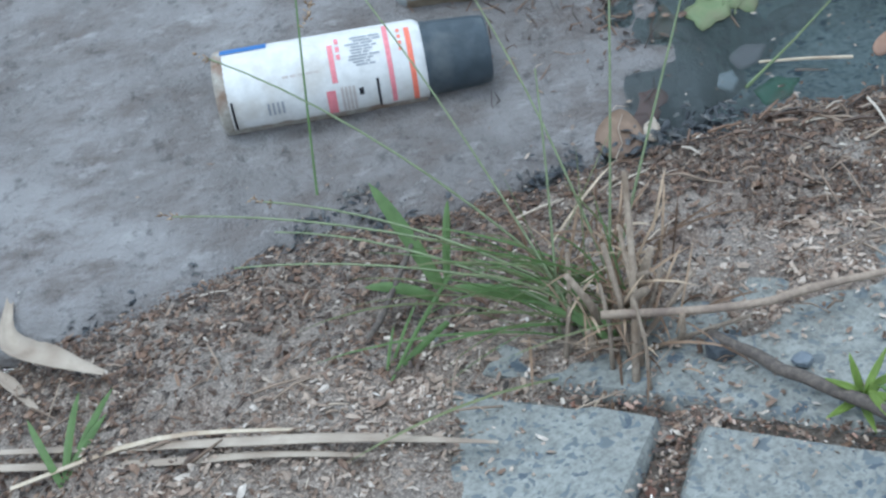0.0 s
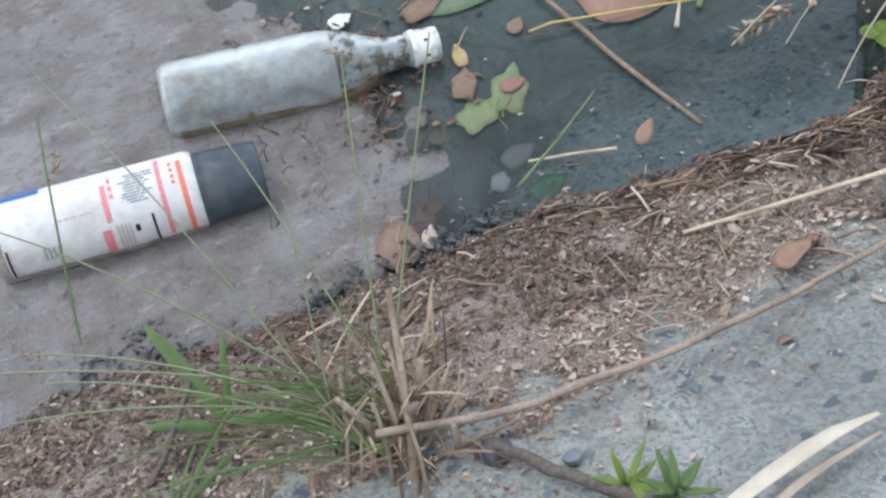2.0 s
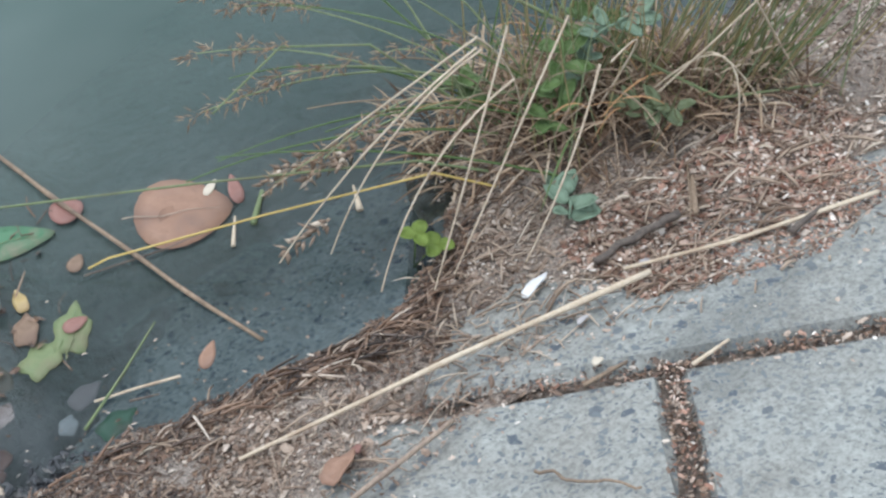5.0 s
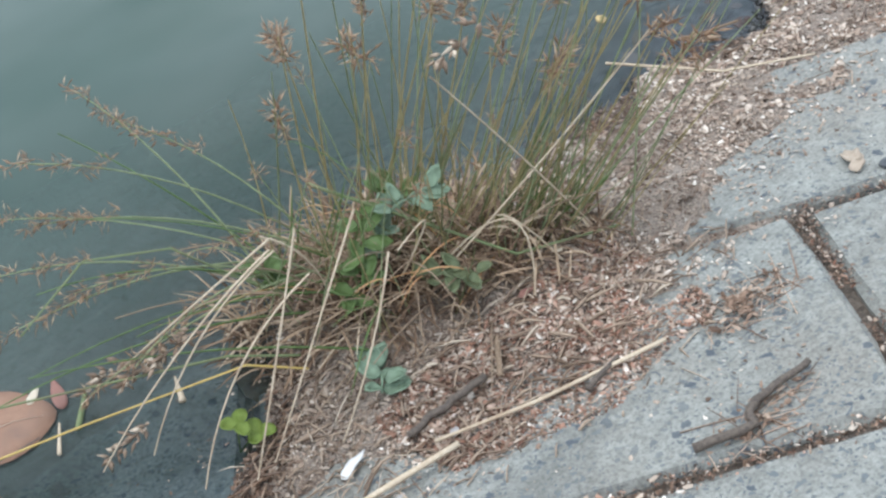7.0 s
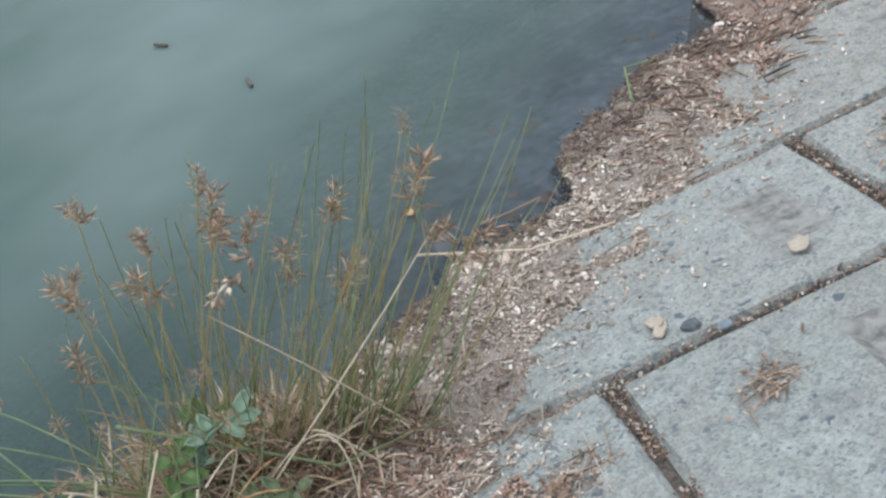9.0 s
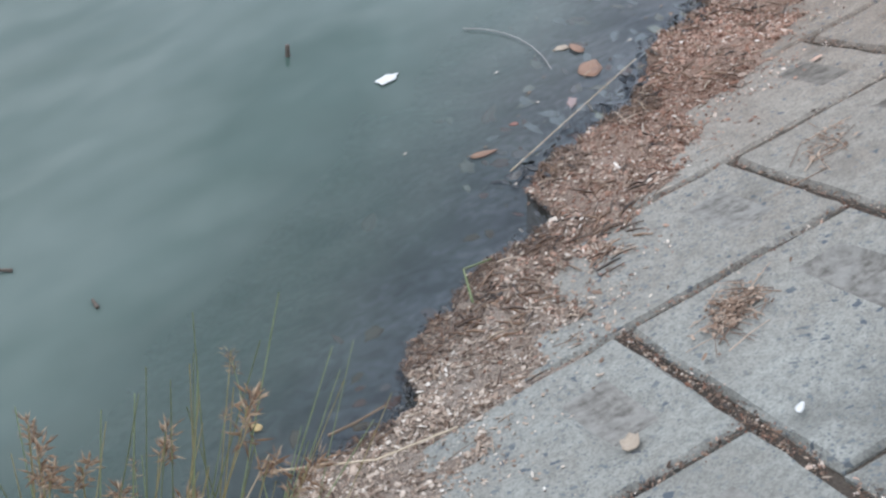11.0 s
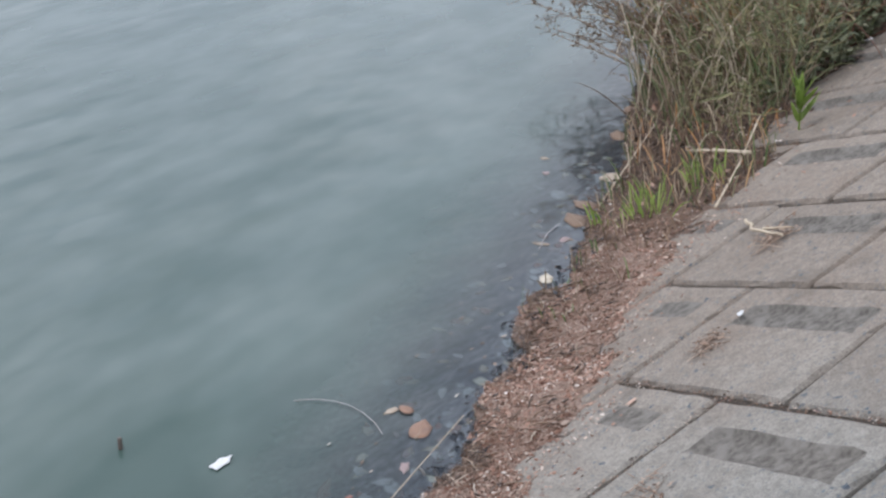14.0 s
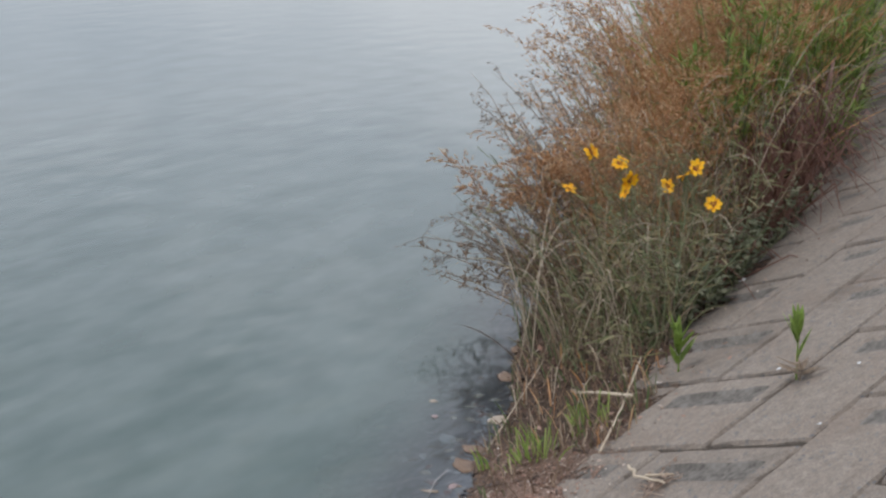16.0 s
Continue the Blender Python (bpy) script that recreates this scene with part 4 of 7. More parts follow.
def build_can():
    a, b = Vector((-0.006, 0.160, 0.021)), Vector((0.188, 0.131, 0.021))
    x = (b - a).normalized()
    y = Vector((0, 0, 1)).cross(x).normalized()
    m = Matrix.Translation(a) @ Matrix((x, y, x.cross(y))).transposed().to_4x4()
    L, R = 0.147, 0.0305
    can = empty("aerosol_can", a.lerp(b, 0.5) - Vector((0, 0, 0.03)), "weathered white aerosol can with dark cap in mud", "spray can")
    g = Geo()
    lathe(g, [(-0.001, R * 0.72), (-0.003, R * 0.80), (-0.003, R * 0.93), (-0.001, R * 1.0), (0.002, R * 1.015), (0.004, R * 1.0), (0.006, R * 0.985)], m)
    part("bottom_rim", g, rust, can, "dull metal rim with rust stains")
    g = Geo()
    lathe(g, [(0.004, R * 0.97), (0.005, R * 0.99), (L * 0.3, R), (L * 0.62, R * 0.997), (L - 0.004, R * 0.995), (L - 0.001, R * 0.975), (L + 0.004, R * 0.86)], m, 48)
    part("body", g, white_paint, can, "scuffed white printed body")
    g = Geo()
    rc = R * 0.905
    lathe(g, [(L - 0.002, rc * 0.97), (L, rc), (L + 0.006, rc * 1.0), (L + 0.007, rc * 0.975), (L + 0.009, rc * 0.985), (0.188, rc * 0.93), (0.1945, rc * 0.905), (0.1970, rc * 0.86), (0.1972, rc * 0.5), (0.1965, rc * 0.1)], m, 40)
    part("cap", g, slate_plastic, can, "dark slate plastic cap")
    g = Geo()
    for i in range(40):
        f, w = i / 39, radians(188 + 5 * wave(i * 0.4, 0.0, 1.0, 3.0))
        for k in range(5):
            a = w + radians(7.0) * k
            g.v.append(tuple(m @ Vector((0.001 + 0.146 * f, R * 1.012 * math.cos(a), R * 1.012 * math.sin(a)))))
            if i and k:
                b = 5 * i + k
                g.f.append((b - 6, b - 5, b, b - 1))
                g.mi.append(0)
    part("mud_line", g, rust, can, "brown line of rust and mud along the underside")

    def ink(name, col, f0, f1, s0, s1):
        """A printed patch: along the body by f, across the seen half by s."""
        g, nx, ny = Geo(), 2, 10
        w0, w1 = (math.asin(max(-1, min(1, 2 * s - 1))) + radians(127) for s in (s0, s1))
        for i in range(nx + 1):
            for j in range(ny + 1):
                w = w0 + (w1 - w0) * j / ny
                rr = R * 1.0085
                g.v.append(tuple(m @ Vector((0.004 + (L - 0.006) * (f0 + (f1 - f0) * i / nx), rr * math.cos(w), rr * math.sin(w)))))
        for i in range(nx):
            for j in range(ny):
                k = i * (ny + 1) + j
                g.f.append((k, k + 1, k + ny + 2, k + ny + 1))
                g.mi.append(0)
        part(name, g, inks[col], can)

    ink("blue_band", "blue", 0.0, 0.24, 0.0, 0.055)
    ink("print_bar", "black", 0.018, 0.03, 0.62, 0.97)
    ink("print_bar", "pink", 0.545, 0.572, 0.16, 0.60)
    ink("print_block", "pink", 0.505, 0.552, 0.68, 0.99)
    ink("print_bar", "pink", 0.835, 0.860, 0.04, 0.92)
    ink("print_stripe", "red", 0.945, 0.972, 0.10, 0.99)
    ink("print_bar", "black", 0.765, 0.778, 0.62, 0.95)
    ink("print_block", "black", 0.672, 0.695, 0.70, 0.78)
    r = random.Random(5)
    for i in range(10):
        s, f = 0.11 + i * 0.035, 0.635 + r.uniform(0, 0.05)
        e = f + r.uniform(0.05, 0.10)
        ink("text_bar", "grey", f, e, s, s + 0.021)
        ink("text_bar", "grey", e + 0.008, min(0.82, e + r.uniform(0.03, 0.07)), s, s + 0.021)
    for i in range(5):
        f = 0.30 + 0.040 * i
        ink("text_bar", "faint", f, f + r.uniform(0.020, 0.032), 0.42, 0.445)
    for i in range(4):
        ink("text_bar", "grey", 0.20 + 0.024 * i, 0.212 + 0.024 * i, 0.70, 0.84)
        ink("text_bar", "faint", 0.58 + 0.02 * i, 0.592 + 0.02 * i, 0.66, 0.93)
        ink("text_bar", "red", 0.905, 0.922, 0.10 + 0.07 * i, 0.14 + 0.07 * i)
    for i in range(3):
        ink("text_bar", "pink", 0.585, 0.605, 0.10 + 0.09 * i, 0.16 + 0.09 * i)


build_can()


# ---------------------------------------------------------------- bottle
def build_bottle():
    m_, t, p = start("cloudy_glass")
    n = noisy(t, 130, 5)
    col = mixed(t, ramped(t, n, ((0.35, 0.0), (0.7, 1.0))), (0.33, 0.37, 0.375), (0.45, 0.49, 0.49))
    col = mixed(t, ramped(t, noisy(t, 42, 6, 0.7), ((0.47, 0.0), (0.64, 0.8))), col, (0.22, 0.195, 0.155))
    t.links.new(col, p.inputs["Base Color"])
    p.inputs["Roughness"].default_value, p.inputs["IOR"].default_value = 0.34, 1.45
    p.inputs["Transmission Weight"].default_value = 0.34
    p.inputs["Specular IOR Level"].default_value = 0.3
    bumped(t, p, n, 0.35, 0.002)
    enamel = surface("white_enamel", (0.66, 0.65, 0.61), (0.74, 0.73, 0.70), (0.12, 0.11, 0.10), 160, 60, 0.45, 0.2)
    slime = surface("brown_slime", (0.16, 0.12, 0.08), (0.24, 0.20, 0.15), (0.10, 0.075, 0.05), 90, 30, 0.5, 0.5)
    a, b = Vector((0.147, 0.229, 0.018)), Vector((0.361, 0.190, 0.014))
    x = (b - a).normalized()
    y = Vector((0, 0, 1)).cross(x).normalized()
    m = Matrix.Translation(a) @ Matrix((x, y, x.cross(y))).transposed().to_4x4()
    bottle = empty("bottle", a.lerp(b, 0.5) - Vector((0, 0, 0.03)), "cloudy clear bottle with a white cap half sunk beside the can", "bottle")
    g = Geo()
    R = 0.0305
    lathe(g, [(0.0, R * 0.35), (-0.002, R * 0.6), (-0.002, R * 0.82), (0.003, R * 0.97), (0.010, R), (0.058, R), (0.0605, R * 0.965), (0.0635, R * 0.965), (0.066, R), (0.118, R), (0.132, R * 0.95),
              (0.148, R * 0.80), (0.162, R * 0.60), (0.174, R * 0.46), (0.186, R * 0.42), (0.193, R * 0.42), (0.1945, R * 0.47), (0.197, R * 0.47), (0.199, R * 0.40)], m, 40)
    part("body", g, m_, bottle, "cloudy glass body with a ring round its middle")
    g = Geo()
    prof = [(0.1965, 0.0148), (0.198, 0.0152), (0.2005, 0.0152), (0.2015, 0.0140), (0.205, 0.0142), (0.217, 0.0141), (0.2195, 0.0132), (0.2197, 0.006)]
    lathe(g, prof, m, 32)
    cap = part("cap", g, enamel, bottle, "chipped white screw cap with dark lettering bars")
    g = Geo()
    for k in range(9):
        w = radians(60 + 17 * k)
        for dx in (0.2065, 0.2125):
            e = Vector((0, math.cos(w), math.sin(w)))
            s = Vector((0, -math.sin(w), math.cos(w))) * 0.0012
            c = e * 0.01432
            if k % 3 == 0 and dx < 0.21:
                g.add([m @ (Vector((dx, 0, 0)) + c - s), m @ (Vector((dx + 0.003, 0, 0)) + c - s), m @ (Vector((dx + 0.003, 0, 0)) + c + s), m @ (Vector((dx, 0, 0)) + c + s)], [(0, 1, 2, 3)])
    part("lettering_bars", g, inks["black"], cap)
    g = Geo()
    lathe(g, [(0.006, R * 1.012), (0.05, R * 1.014), (0.1, R * 1.012), (0.14, R * 0.92), (0.165, R * 0.62)], Matrix.Translation((0, 0, -0.0075)) @ m, 36)
    part("slime_line", g, slime, bottle, "brown slime along the waterline")
    grime, t, p = start("neck_grime")
    p.inputs["Base Color"].default_value, p.inputs["Roughness"].default_value = (0.10, 0.085, 0.06, 1), 0.5
    tr, mx = t.nodes.new("ShaderNodeBsdfTransparent"), t.nodes.new("ShaderNodeMixShader")
    t.links.new(ramped(t, noisy(t, 75, 4, 0.7), ((0.40, 0.9), (0.54, 0.0))), mx.inputs[0])
    t.links.new(tr.outputs[0], mx.inputs[1])
    t.links.new(p.outputs[0], mx.inputs[2])
    t.links.new(mx.outputs[0], t.nodes["Material Output"].inputs[0])
    g = Geo()
    lathe(g, [(0.112, R * 0.975), (0.124, R * 0.970), (0.140, R * 0.915), (0.148, R * 0.825), (0.162, R * 0.625), (0.174, R * 0.485), (0.186, R * 0.445), (0.193, R * 0.445)], m, 40)
    part("grime", g, grime, bottle, "dark brown grime on the neck")


build_bottle()

# ---------------------------------------------------------------- floating leaves and scraps
leaf_kinds = {
    "orange": surface("orange_leaf", (0.24, 0.142, 0.098), (0.30, 0.182, 0.125), (0.18, 0.115, 0.088), 120, 30, 0.5, 0.2),
    "green": surface("green_leaf", (0.065, 0.16, 0.085), (0.085, 0.19, 0.105), (0.19, 0.17, 0.12), 120, 30, 0.5, 0.2),
    "lime": surface("yellowing_leaf", (0.135, 0.18, 0.085), (0.18, 0.215, 0.105), (0.15, 0.14, 0.085), 120, 25, 0.5, 0.2),
    "red": surface("red_leaf", (0.22, 0.11, 0.09), (0.27, 0.145, 0.12), (0.18, 0.10, 0.085), 120, 30, 0.5, 0.2),
    "yellow": surface("yellow_leaf", (0.40, 0.29, 0.12), (0.47, 0.37, 0.19), (0.28, 0.20, 0.11), 120, 30, 0.5, 0.2),
    "brown": surface("brown_leaf", (0.17, 0.115, 0.080), (0.24, 0.165, 0.115), (0.15, 0.10, 0.075), 120, 30, 0.6, 0.3),
    "tan": surface("tan_leaf", (0.36, 0.30, 0.235), (0.44, 0.37, 0.30), (0.24, 0.185, 0.14), 120, 30, 0.65, 0.4),
    "pale": surface("pale_leaf", (0.50, 0.44, 0.35), (0.58, 0.53, 0.44), (0.40, 0.33, 0.24), 120, 30, 0.6, 0.3),
    "white": surface("white_scrap", (0.60, 0.61, 0.61), (0.72, 0.73, 0.73), None, 120, 30, 0.6, 0.2),
    "grey": surface("sodden_scrap", (0.36, 0.35, 0.35), (0.46, 0.44, 0.43), (0.28, 0.25, 0.24), 120, 30, 0.6, 0.2),
    "purple": surface("sunken_leaf", (0.27, 0.205, 0.20), (0.33, 0.26, 0.25), (0.20, 0.16, 0.155), 80, 30, 0.6, 0.2),
}
FLOATING = [
    # x, y, turn, length, width, kind, lobes, point, label
    (0.530, 0.182, -25, 0.080, 0.076, "orange", 0.0, 0.14, "large orange-brown round leaf afloat on dark water"),
    (0.394, 0.240, -20, 0.066, 0.036, "green", 0.0, 0.30, "smooth dark green oval leaf afloat near the bottle"),
    (0.396, 0.130, 55, 0.046, 0.030, "lime", 0.16, 0.15, "torn yellow-green leaf sunk in shallow water"),
    (0.364, 0.120, 20, 0.040, 0.028, "lime", 0.18, 0.10, "torn green leaf sunk beside a twin"),
    (0.453, 0.240, 0, 0.030, 0.027, "red", 0.0, 0.0, "small round dull red leaf afloat"),
    (0.416, 0.356, 20, 0.044, 0.026, "orange", 0.10, 0.30, "curled orange leaf caught on the floating stick"),
    (0.379, 0.268, 60, 0.026, 0.017, "yellow", 0.0, 0.2, "small yellow leaf scrap afloat"),
    (0.376, 0.178, 80, 0.022, 0.012, "yellow", 0.06, 0.2, "narrow yellow leaf scrap afloat"),
    (0.431, 0.186, 40, 0.018, 0.013, "brown", 0.0, 0.2, "tiny brown leaf scrap afloat"),
    (0.582, 0.175, 70, 0.030, 0.013, "red", 0.0, 0.3, "thin pinkish leaf afloat"),
    (0.469, 0.044, 40, 0.024, 0.012, "orange", 0.0, 0.3, "small orange-brown leaf on the water"),
    (0.370, 0.238, 10, 0.034, 0.020, "brown", 0.05, 0.2, "sodden brown leaf by the bottle neck"),
    (0.344, 0.294, 120, 0.026, 0.020, "yellow", 0.10, 0.1, "yellow-green leaf scrap floating behind the bottle"),
    (0.325, 0.305, 20, 0.030, 0.018, "brown", 0.10, 0.1, "tan leaf scrap floating behind the bottle"),
    (0.362, 0.298, 70, 0.024, 0.018, "lime", 0.10, 0.1, "olive leaf scrap floating behind the bottle"),
    (0.366, 0.150, 60, 0.030, 0.020, "brown", 0.12, 0.1, "brown rotting scrap beside a lobed leaf"),
    (0.400, 0.133, 0, 0.020, 0.013, "red", 0.0, 0.2, "tiny red scrap lying on a leaf"),
    (0.305, 0.257, 15, 0.020, 0.015, "white", 0.08, 0.1, "small white plastic scrap afloat"),
    (0.565, 0.190, 30, 0.018, 0.008, "pale", 0.0, 0.3, "small pale scrap by the round leaf"),
    (0.256, 0.036, 66, 0.041, 0.035, "brown", 0.0, 0.12, "round dull brown leaf lying on the wet mud"),
    (0.279, 0.032, 60, 0.020, 0.012, "tan", 0.10, 0.1, "pale tan leaf scrap on the wet mud"),
    (0.351, 0.057, 50, 0.019, 0.015, "grey", 0.10, 0.0, "pale grey scrap under the surface"),
    (0.381, 0.037, 10, 0.034, 0.020, "green", 0.12, 0.1, "dark olive leaf sunk under a grass blade"),
    (0.23, 0.158, 10, 0.034, 0.022, "red", 0.08, 0.2, "rust-red sodden leaf between can and bottle"),
    (0.374, 0.073, 15, 0.028, 0.018, "purple", 0.06, 0.2, "dull brown leaf scrap under the shallows"),
    (1.336, 0.165, 80, 0.014, 0.013, "yellow", 0.0, 0.0, "tiny yellow petal afloat"),
    (2.148, 0.471, -10, 0.050, 0.022, "white", 0.16, 0.0, "small white torn scrap floating on open water"),
    (2.365, 0.188, 10, 0.062, 0.040, "orange", 0.05, 0.1, "yellowish orange leaf afloat by a stalk"),
    (1.775, 0.277, 20, 0.045, 0.022, "red", 0.0, 0.2, "small red leaf under the water"),
    (2.019, 0.219, -30, 0.044, 0.014, "orange", 0.0, 0.3, "narrow orange leaf afloat"),
    (2.140, 0.270, 10, 0.060, 0.018, "red", 0.0, 0.2, "dull red leaf under the ripples"),
    (2.42, 0.240, 60, 0.034, 0.022, "orange", 0.0, 0.2, "small orange leaf afloat"),
    (3.05, 0.170, 15, 0.050, 0.030, "pale", 0.06, 0.1, "pale scrap of leaf afloat"),
    (4.05, 0.270, 20, 0.09, 0.05, "brown", 0.08, 0.2, "dead brown leaf at the edge of the weeds"),
    (3.72, 0.200, -20, 0.08, 0.05, "tan", 0.08, 0.2, "bleached dead leaf at the water's edge"),
    (3.50, 0.210, 60, 0.07, 0.05, "brown", 0.10, 0.2, "dead brown leaf at the water's edge"),
    (4.30, 0.300, 10, 0.08, 0.04, "brown", 0.08, 0.3, "curled dead leaf by the weeds"),
    (3.56, 0.300, 40, 0.07, 0.05, "grey", 0.06, 0.0, "pale flat scrap in the shallows"),
    (3.72, 0.228, 10, 0.085, 0.05, "grey", 0.10, 0.0, "pale grey sodden leaf in the shallows"),
    (3.40, 0.205, 40, 0.09, 0.055, "brown", 0.10, 0.1, "sodden brown leaf lying at the water's edge"),
]
for x, y, turn, l, w, kind, lobes, point, label in FLOATING:
    g = Geo()
    z = 0.003
    if kind in ("lime", "green") or l > 0.07:
        z = 0.002
    if kind == "grey" or " under " in label or " sunk " in label:
        z = -0.003
    if "wet mud" in label:
        z = 0.004
    if kind == "lime" and "torn" in label:
        z = 0.001
    g.leaf(pose(x, y, z, rnd.uniform(-2, 2), rnd.uniform(-2, 2), turn), l, w, lobes, point, 0.10 if l < 0.04 else 0.04, 20, 0.0008)
    ob = single("fallen_leaf" if kind != "white" else "litter_scrap", g, leaf_kinds[kind], (x, y, z), label, "leaf" if kind != "white" else "scrap", "leaves adrift")
    if l > 0.04 and kind != "white":
        rib, m = Geo(), pose(x, y, z, 0, 0, turn)
        rib.tube([m @ Vector((l * f, 0.002 * math.sin(f * 9), 0.0012 + 0.001 * abs(f))) for f in (-0.62, -0.5, -0.2, 0.1, 0.42)], [0.0008, 0.0006, 0.0004, 0.0003, 0.0002], 5)
        part("midrib", rib, leaf_kinds["tan" if kind in ("orange", "brown", "red", "tan") else "lime"], ob, "paler midrib and stalk")


sunk = random.Random(19)
for i in range(22):
    x, y = sunk.uniform(0.26, 0.44), sunk.uniform(0.20, 0.42)
    if i < 7:
        x, y = sunk.uniform(0.22, 0.36), sunk.uniform(0.05, 0.13)
    kind, word = sunk.choice((("brown", "brown"), ("purple", "purplish brown"), ("tan", "tan"), ("red", "dull red")))
    size = sunk.uniform(0.016, 0.042)
    g = Geo()
    g.leaf(pose(x, y, -0.004, sunk.uniform(-9, 9), sunk.uniform(-9, 9), sunk.uniform(0, 360)), size, size * sunk.uniform(0.4, 0.8), sunk.uniform(0.05, 0.2), 0.2, 0.1, 16, 0.0008)
    single("sunken_leaf", g, leaf_kinds[kind], (x, y, -0.004), word + " rotting leaf sunk near the bottle", "leaf", "sunken leaves")
for i in range(170):
    u = sunk.uniform(1.9, 3.9)
    y = table(u, EDGE_U, EDGE_Y) + 0.02 + abs(sunk.gauss(0, 0.105))
    z = sunk.choice((0.001, -0.002, -0.003, -0.003, -0.004, -0.005))
    kind, word = sunk.choice((("pale", "pale"), ("red", "pinkish"), ("tan", "tan"), ("grey", "grey"), ("grey", "whitish"), ("purple", "purplish")))
    size = sunk.uniform(0.014, 0.038)
    g = Geo()
    z = -0.003 if kind in ("pale", "grey") else z
    g.leaf(pose(u, y, z, sunk.uniform(-4, 4), sunk.uniform(-4, 4), sunk.uniform(0, 360)), size, size * sunk.uniform(0.4, 0.8), sunk.uniform(0.05, 0.25), 0.2, 0.1, 16, 0.0008)
    single("sunken_leaf", g, leaf_kinds[kind], (u, y, z), word + " sodden leaf scrap under the water's surface", "leaf", "sunken leaves")


for i in range(34):
    u, kind = sunk.uniform(1.05, 2.2), sunk.choice(("brown", "red", "purple"))
    y = max(0.0, table(u, EDGE_U, EDGE_Y)) + 0.015 + abs(sunk.gauss(0, 0.05))
    size = sunk.uniform(0.012, 0.034)
    g = Geo()
    g.leaf(pose(u, y, -0.006, sunk.uniform(-9, 9), sunk.uniform(-9, 9), sunk.uniform(0, 360)), size, size * sunk.uniform(0.4, 0.8), sunk.uniform(0.05, 0.25), 0.2, 0.1, 14, 0.0008)
    single("sunken_leaf", g, leaf_kinds[kind], (u, y, -0.006), "sodden leaf scrap lying in the dark shallows", "leaf", "sunken leaves")


def rod(name, pts, r0, r1, material, label, category, group="", nodes_at=(), sides=7, wob=0.0):
    """A stick or reed through the given places, with knots."""
    g = Geo()
    pts = [Vector(p) for p in pts]
    fine, radii = [], []
    total = len(pts) - 1
    steps = 8
    for i in range(total):
        for k in range(steps):
            s = k / steps
            fine.append(pts[i].lerp(pts[i + 1], s))
    fine.append(pts[-1])
    n = len(fine)
    for i in range(n):
        f = i / (n - 1)
        knot = sum(0.28 * math.exp(-((f - a) * 45) ** 2) for a in nodes_at)
        radii.append((r0 + (r1 - r0) * f) * (1 + knot + 0.06 * wave(f * 9, r0 * 900, 1)))
        if wob:
            fine[i] = fine[i] + Vector((wave(f * 5, 0, 1, r0 * 999), wave(f * 5, 3, 1, r0 * 999), 0)) * wob
    g.tube(fine, radii, sides)
    return single(name, g, material, pts[0], label, category, group)


rod("floating_stick", [(0.395, 0.385, 0.004), (0.432, 0.339, 0.005), (0.469, 0.178, 0.006), (0.512, 0.031, 0.002)], 0.0022, 0.0019, bark, "thin brown stick floating among fallen leaves", "stick", nodes_at=(0.3, 0.5, 0.7, 0.85), wob=0.003)
rod("drifting_blade", [(0.358, 0.043, 0.003), (0.405, 0.066, 0.008), (0.450, 0.090, 0.014)], 0.0014, 0.0007, leaf_kinds["lime"], "pale green grass blade rising from the shallows", "grass blade")
rod("reed_strip", [(0.376, 0.060, 0.004), (0.410, 0.050, 0.005), (0.441, 0.039, 0.006)], 0.0011, 0.0014, pale_reed, "thin split straw floating in the shallows", "straw")
rod("floating_stick", [(0.398, 0.045, 0.003), (0.420, 0.036, 0.004)], 0.0012, 0.0008, dark_wood, "short dark twig floating beside a straw", "stick")
rod("floating_stick", [(0.43, 0.170, 0.004), (0.50, 0.155, 0.003), (0.545, 0.150, 0.003)], 0.001, 0.0008, dark_wood, "fine dark twig under the round leaf", "stick")
rod("reed_strip", [(0.546, 0.124, 0.004), (0.565, 0.150, 0.004)], 0.0022, 0.001, pale_reed, "short pale reed strip afloat", "reed")
rod("reed_strip", [(0.573, 0.134, 0.004), (0.600, 0.160, 0.004)], 0.0030, 0.002, leaf_kinds["lime"], "short green reed strip afloat", "reed")
rod("reed_strip", [(0.656, 0.092, 0.005), (0.668, 0.118, 0.004)], 0.0035, 0.001, pale_reed, "short pale reed strip afloat", "reed")
rod("floating_stick", [(1.998, 0.159, 0.002), (2.2, 0.142, 0.010), (2.407, 0.121, 0.022)], 0.0011, 0.0008, pale_reed, "long thin stalk slanting into the water", "stalk")
rod("drifting_blade", [(2.380, 0.450, 0.003), (2.396, 0.415, 0.004), (2.402, 0.38, 0.004), (2.398, 0.345, 0.004), (2.382, 0.31, 0.004), (2.358, 0.276, 0.004), (2.327, 0.246, 0.003)], 0.0009, 0.0009, leaf_kinds["grey"], "long pale grass blade curving on the surface", "grass blade")
rod("drifting_blade", [(3.20, 0.235, 0.003), (3.29, 0.245, 0.004), (3.36, 0.235, 0.004)], 0.0012, 0.001, leaf_kinds["grey"], "pale grass blade curving on the surface", "grass blade")
rod("floating_peg", [(2.128, 0.665, -0.02), (2.130, 0.665, 0.022)], 0.005, 0.004, dark_wood, "dark peg-like twig end standing out of the water", "twig")
rod("floating_peg", [(1.416, 0.480, 0.002), (1.424, 0.496, 0.004)], 0.003, 0.002, dark_wood, "tiny dark twig adrift", "twig")
rod("floating_peg", [(1.419, 0.634, 0.002), (1.408, 0.650, 0.004)], 0.003, 0.002, dark_wood, "tiny dark twig adrift", "twig")

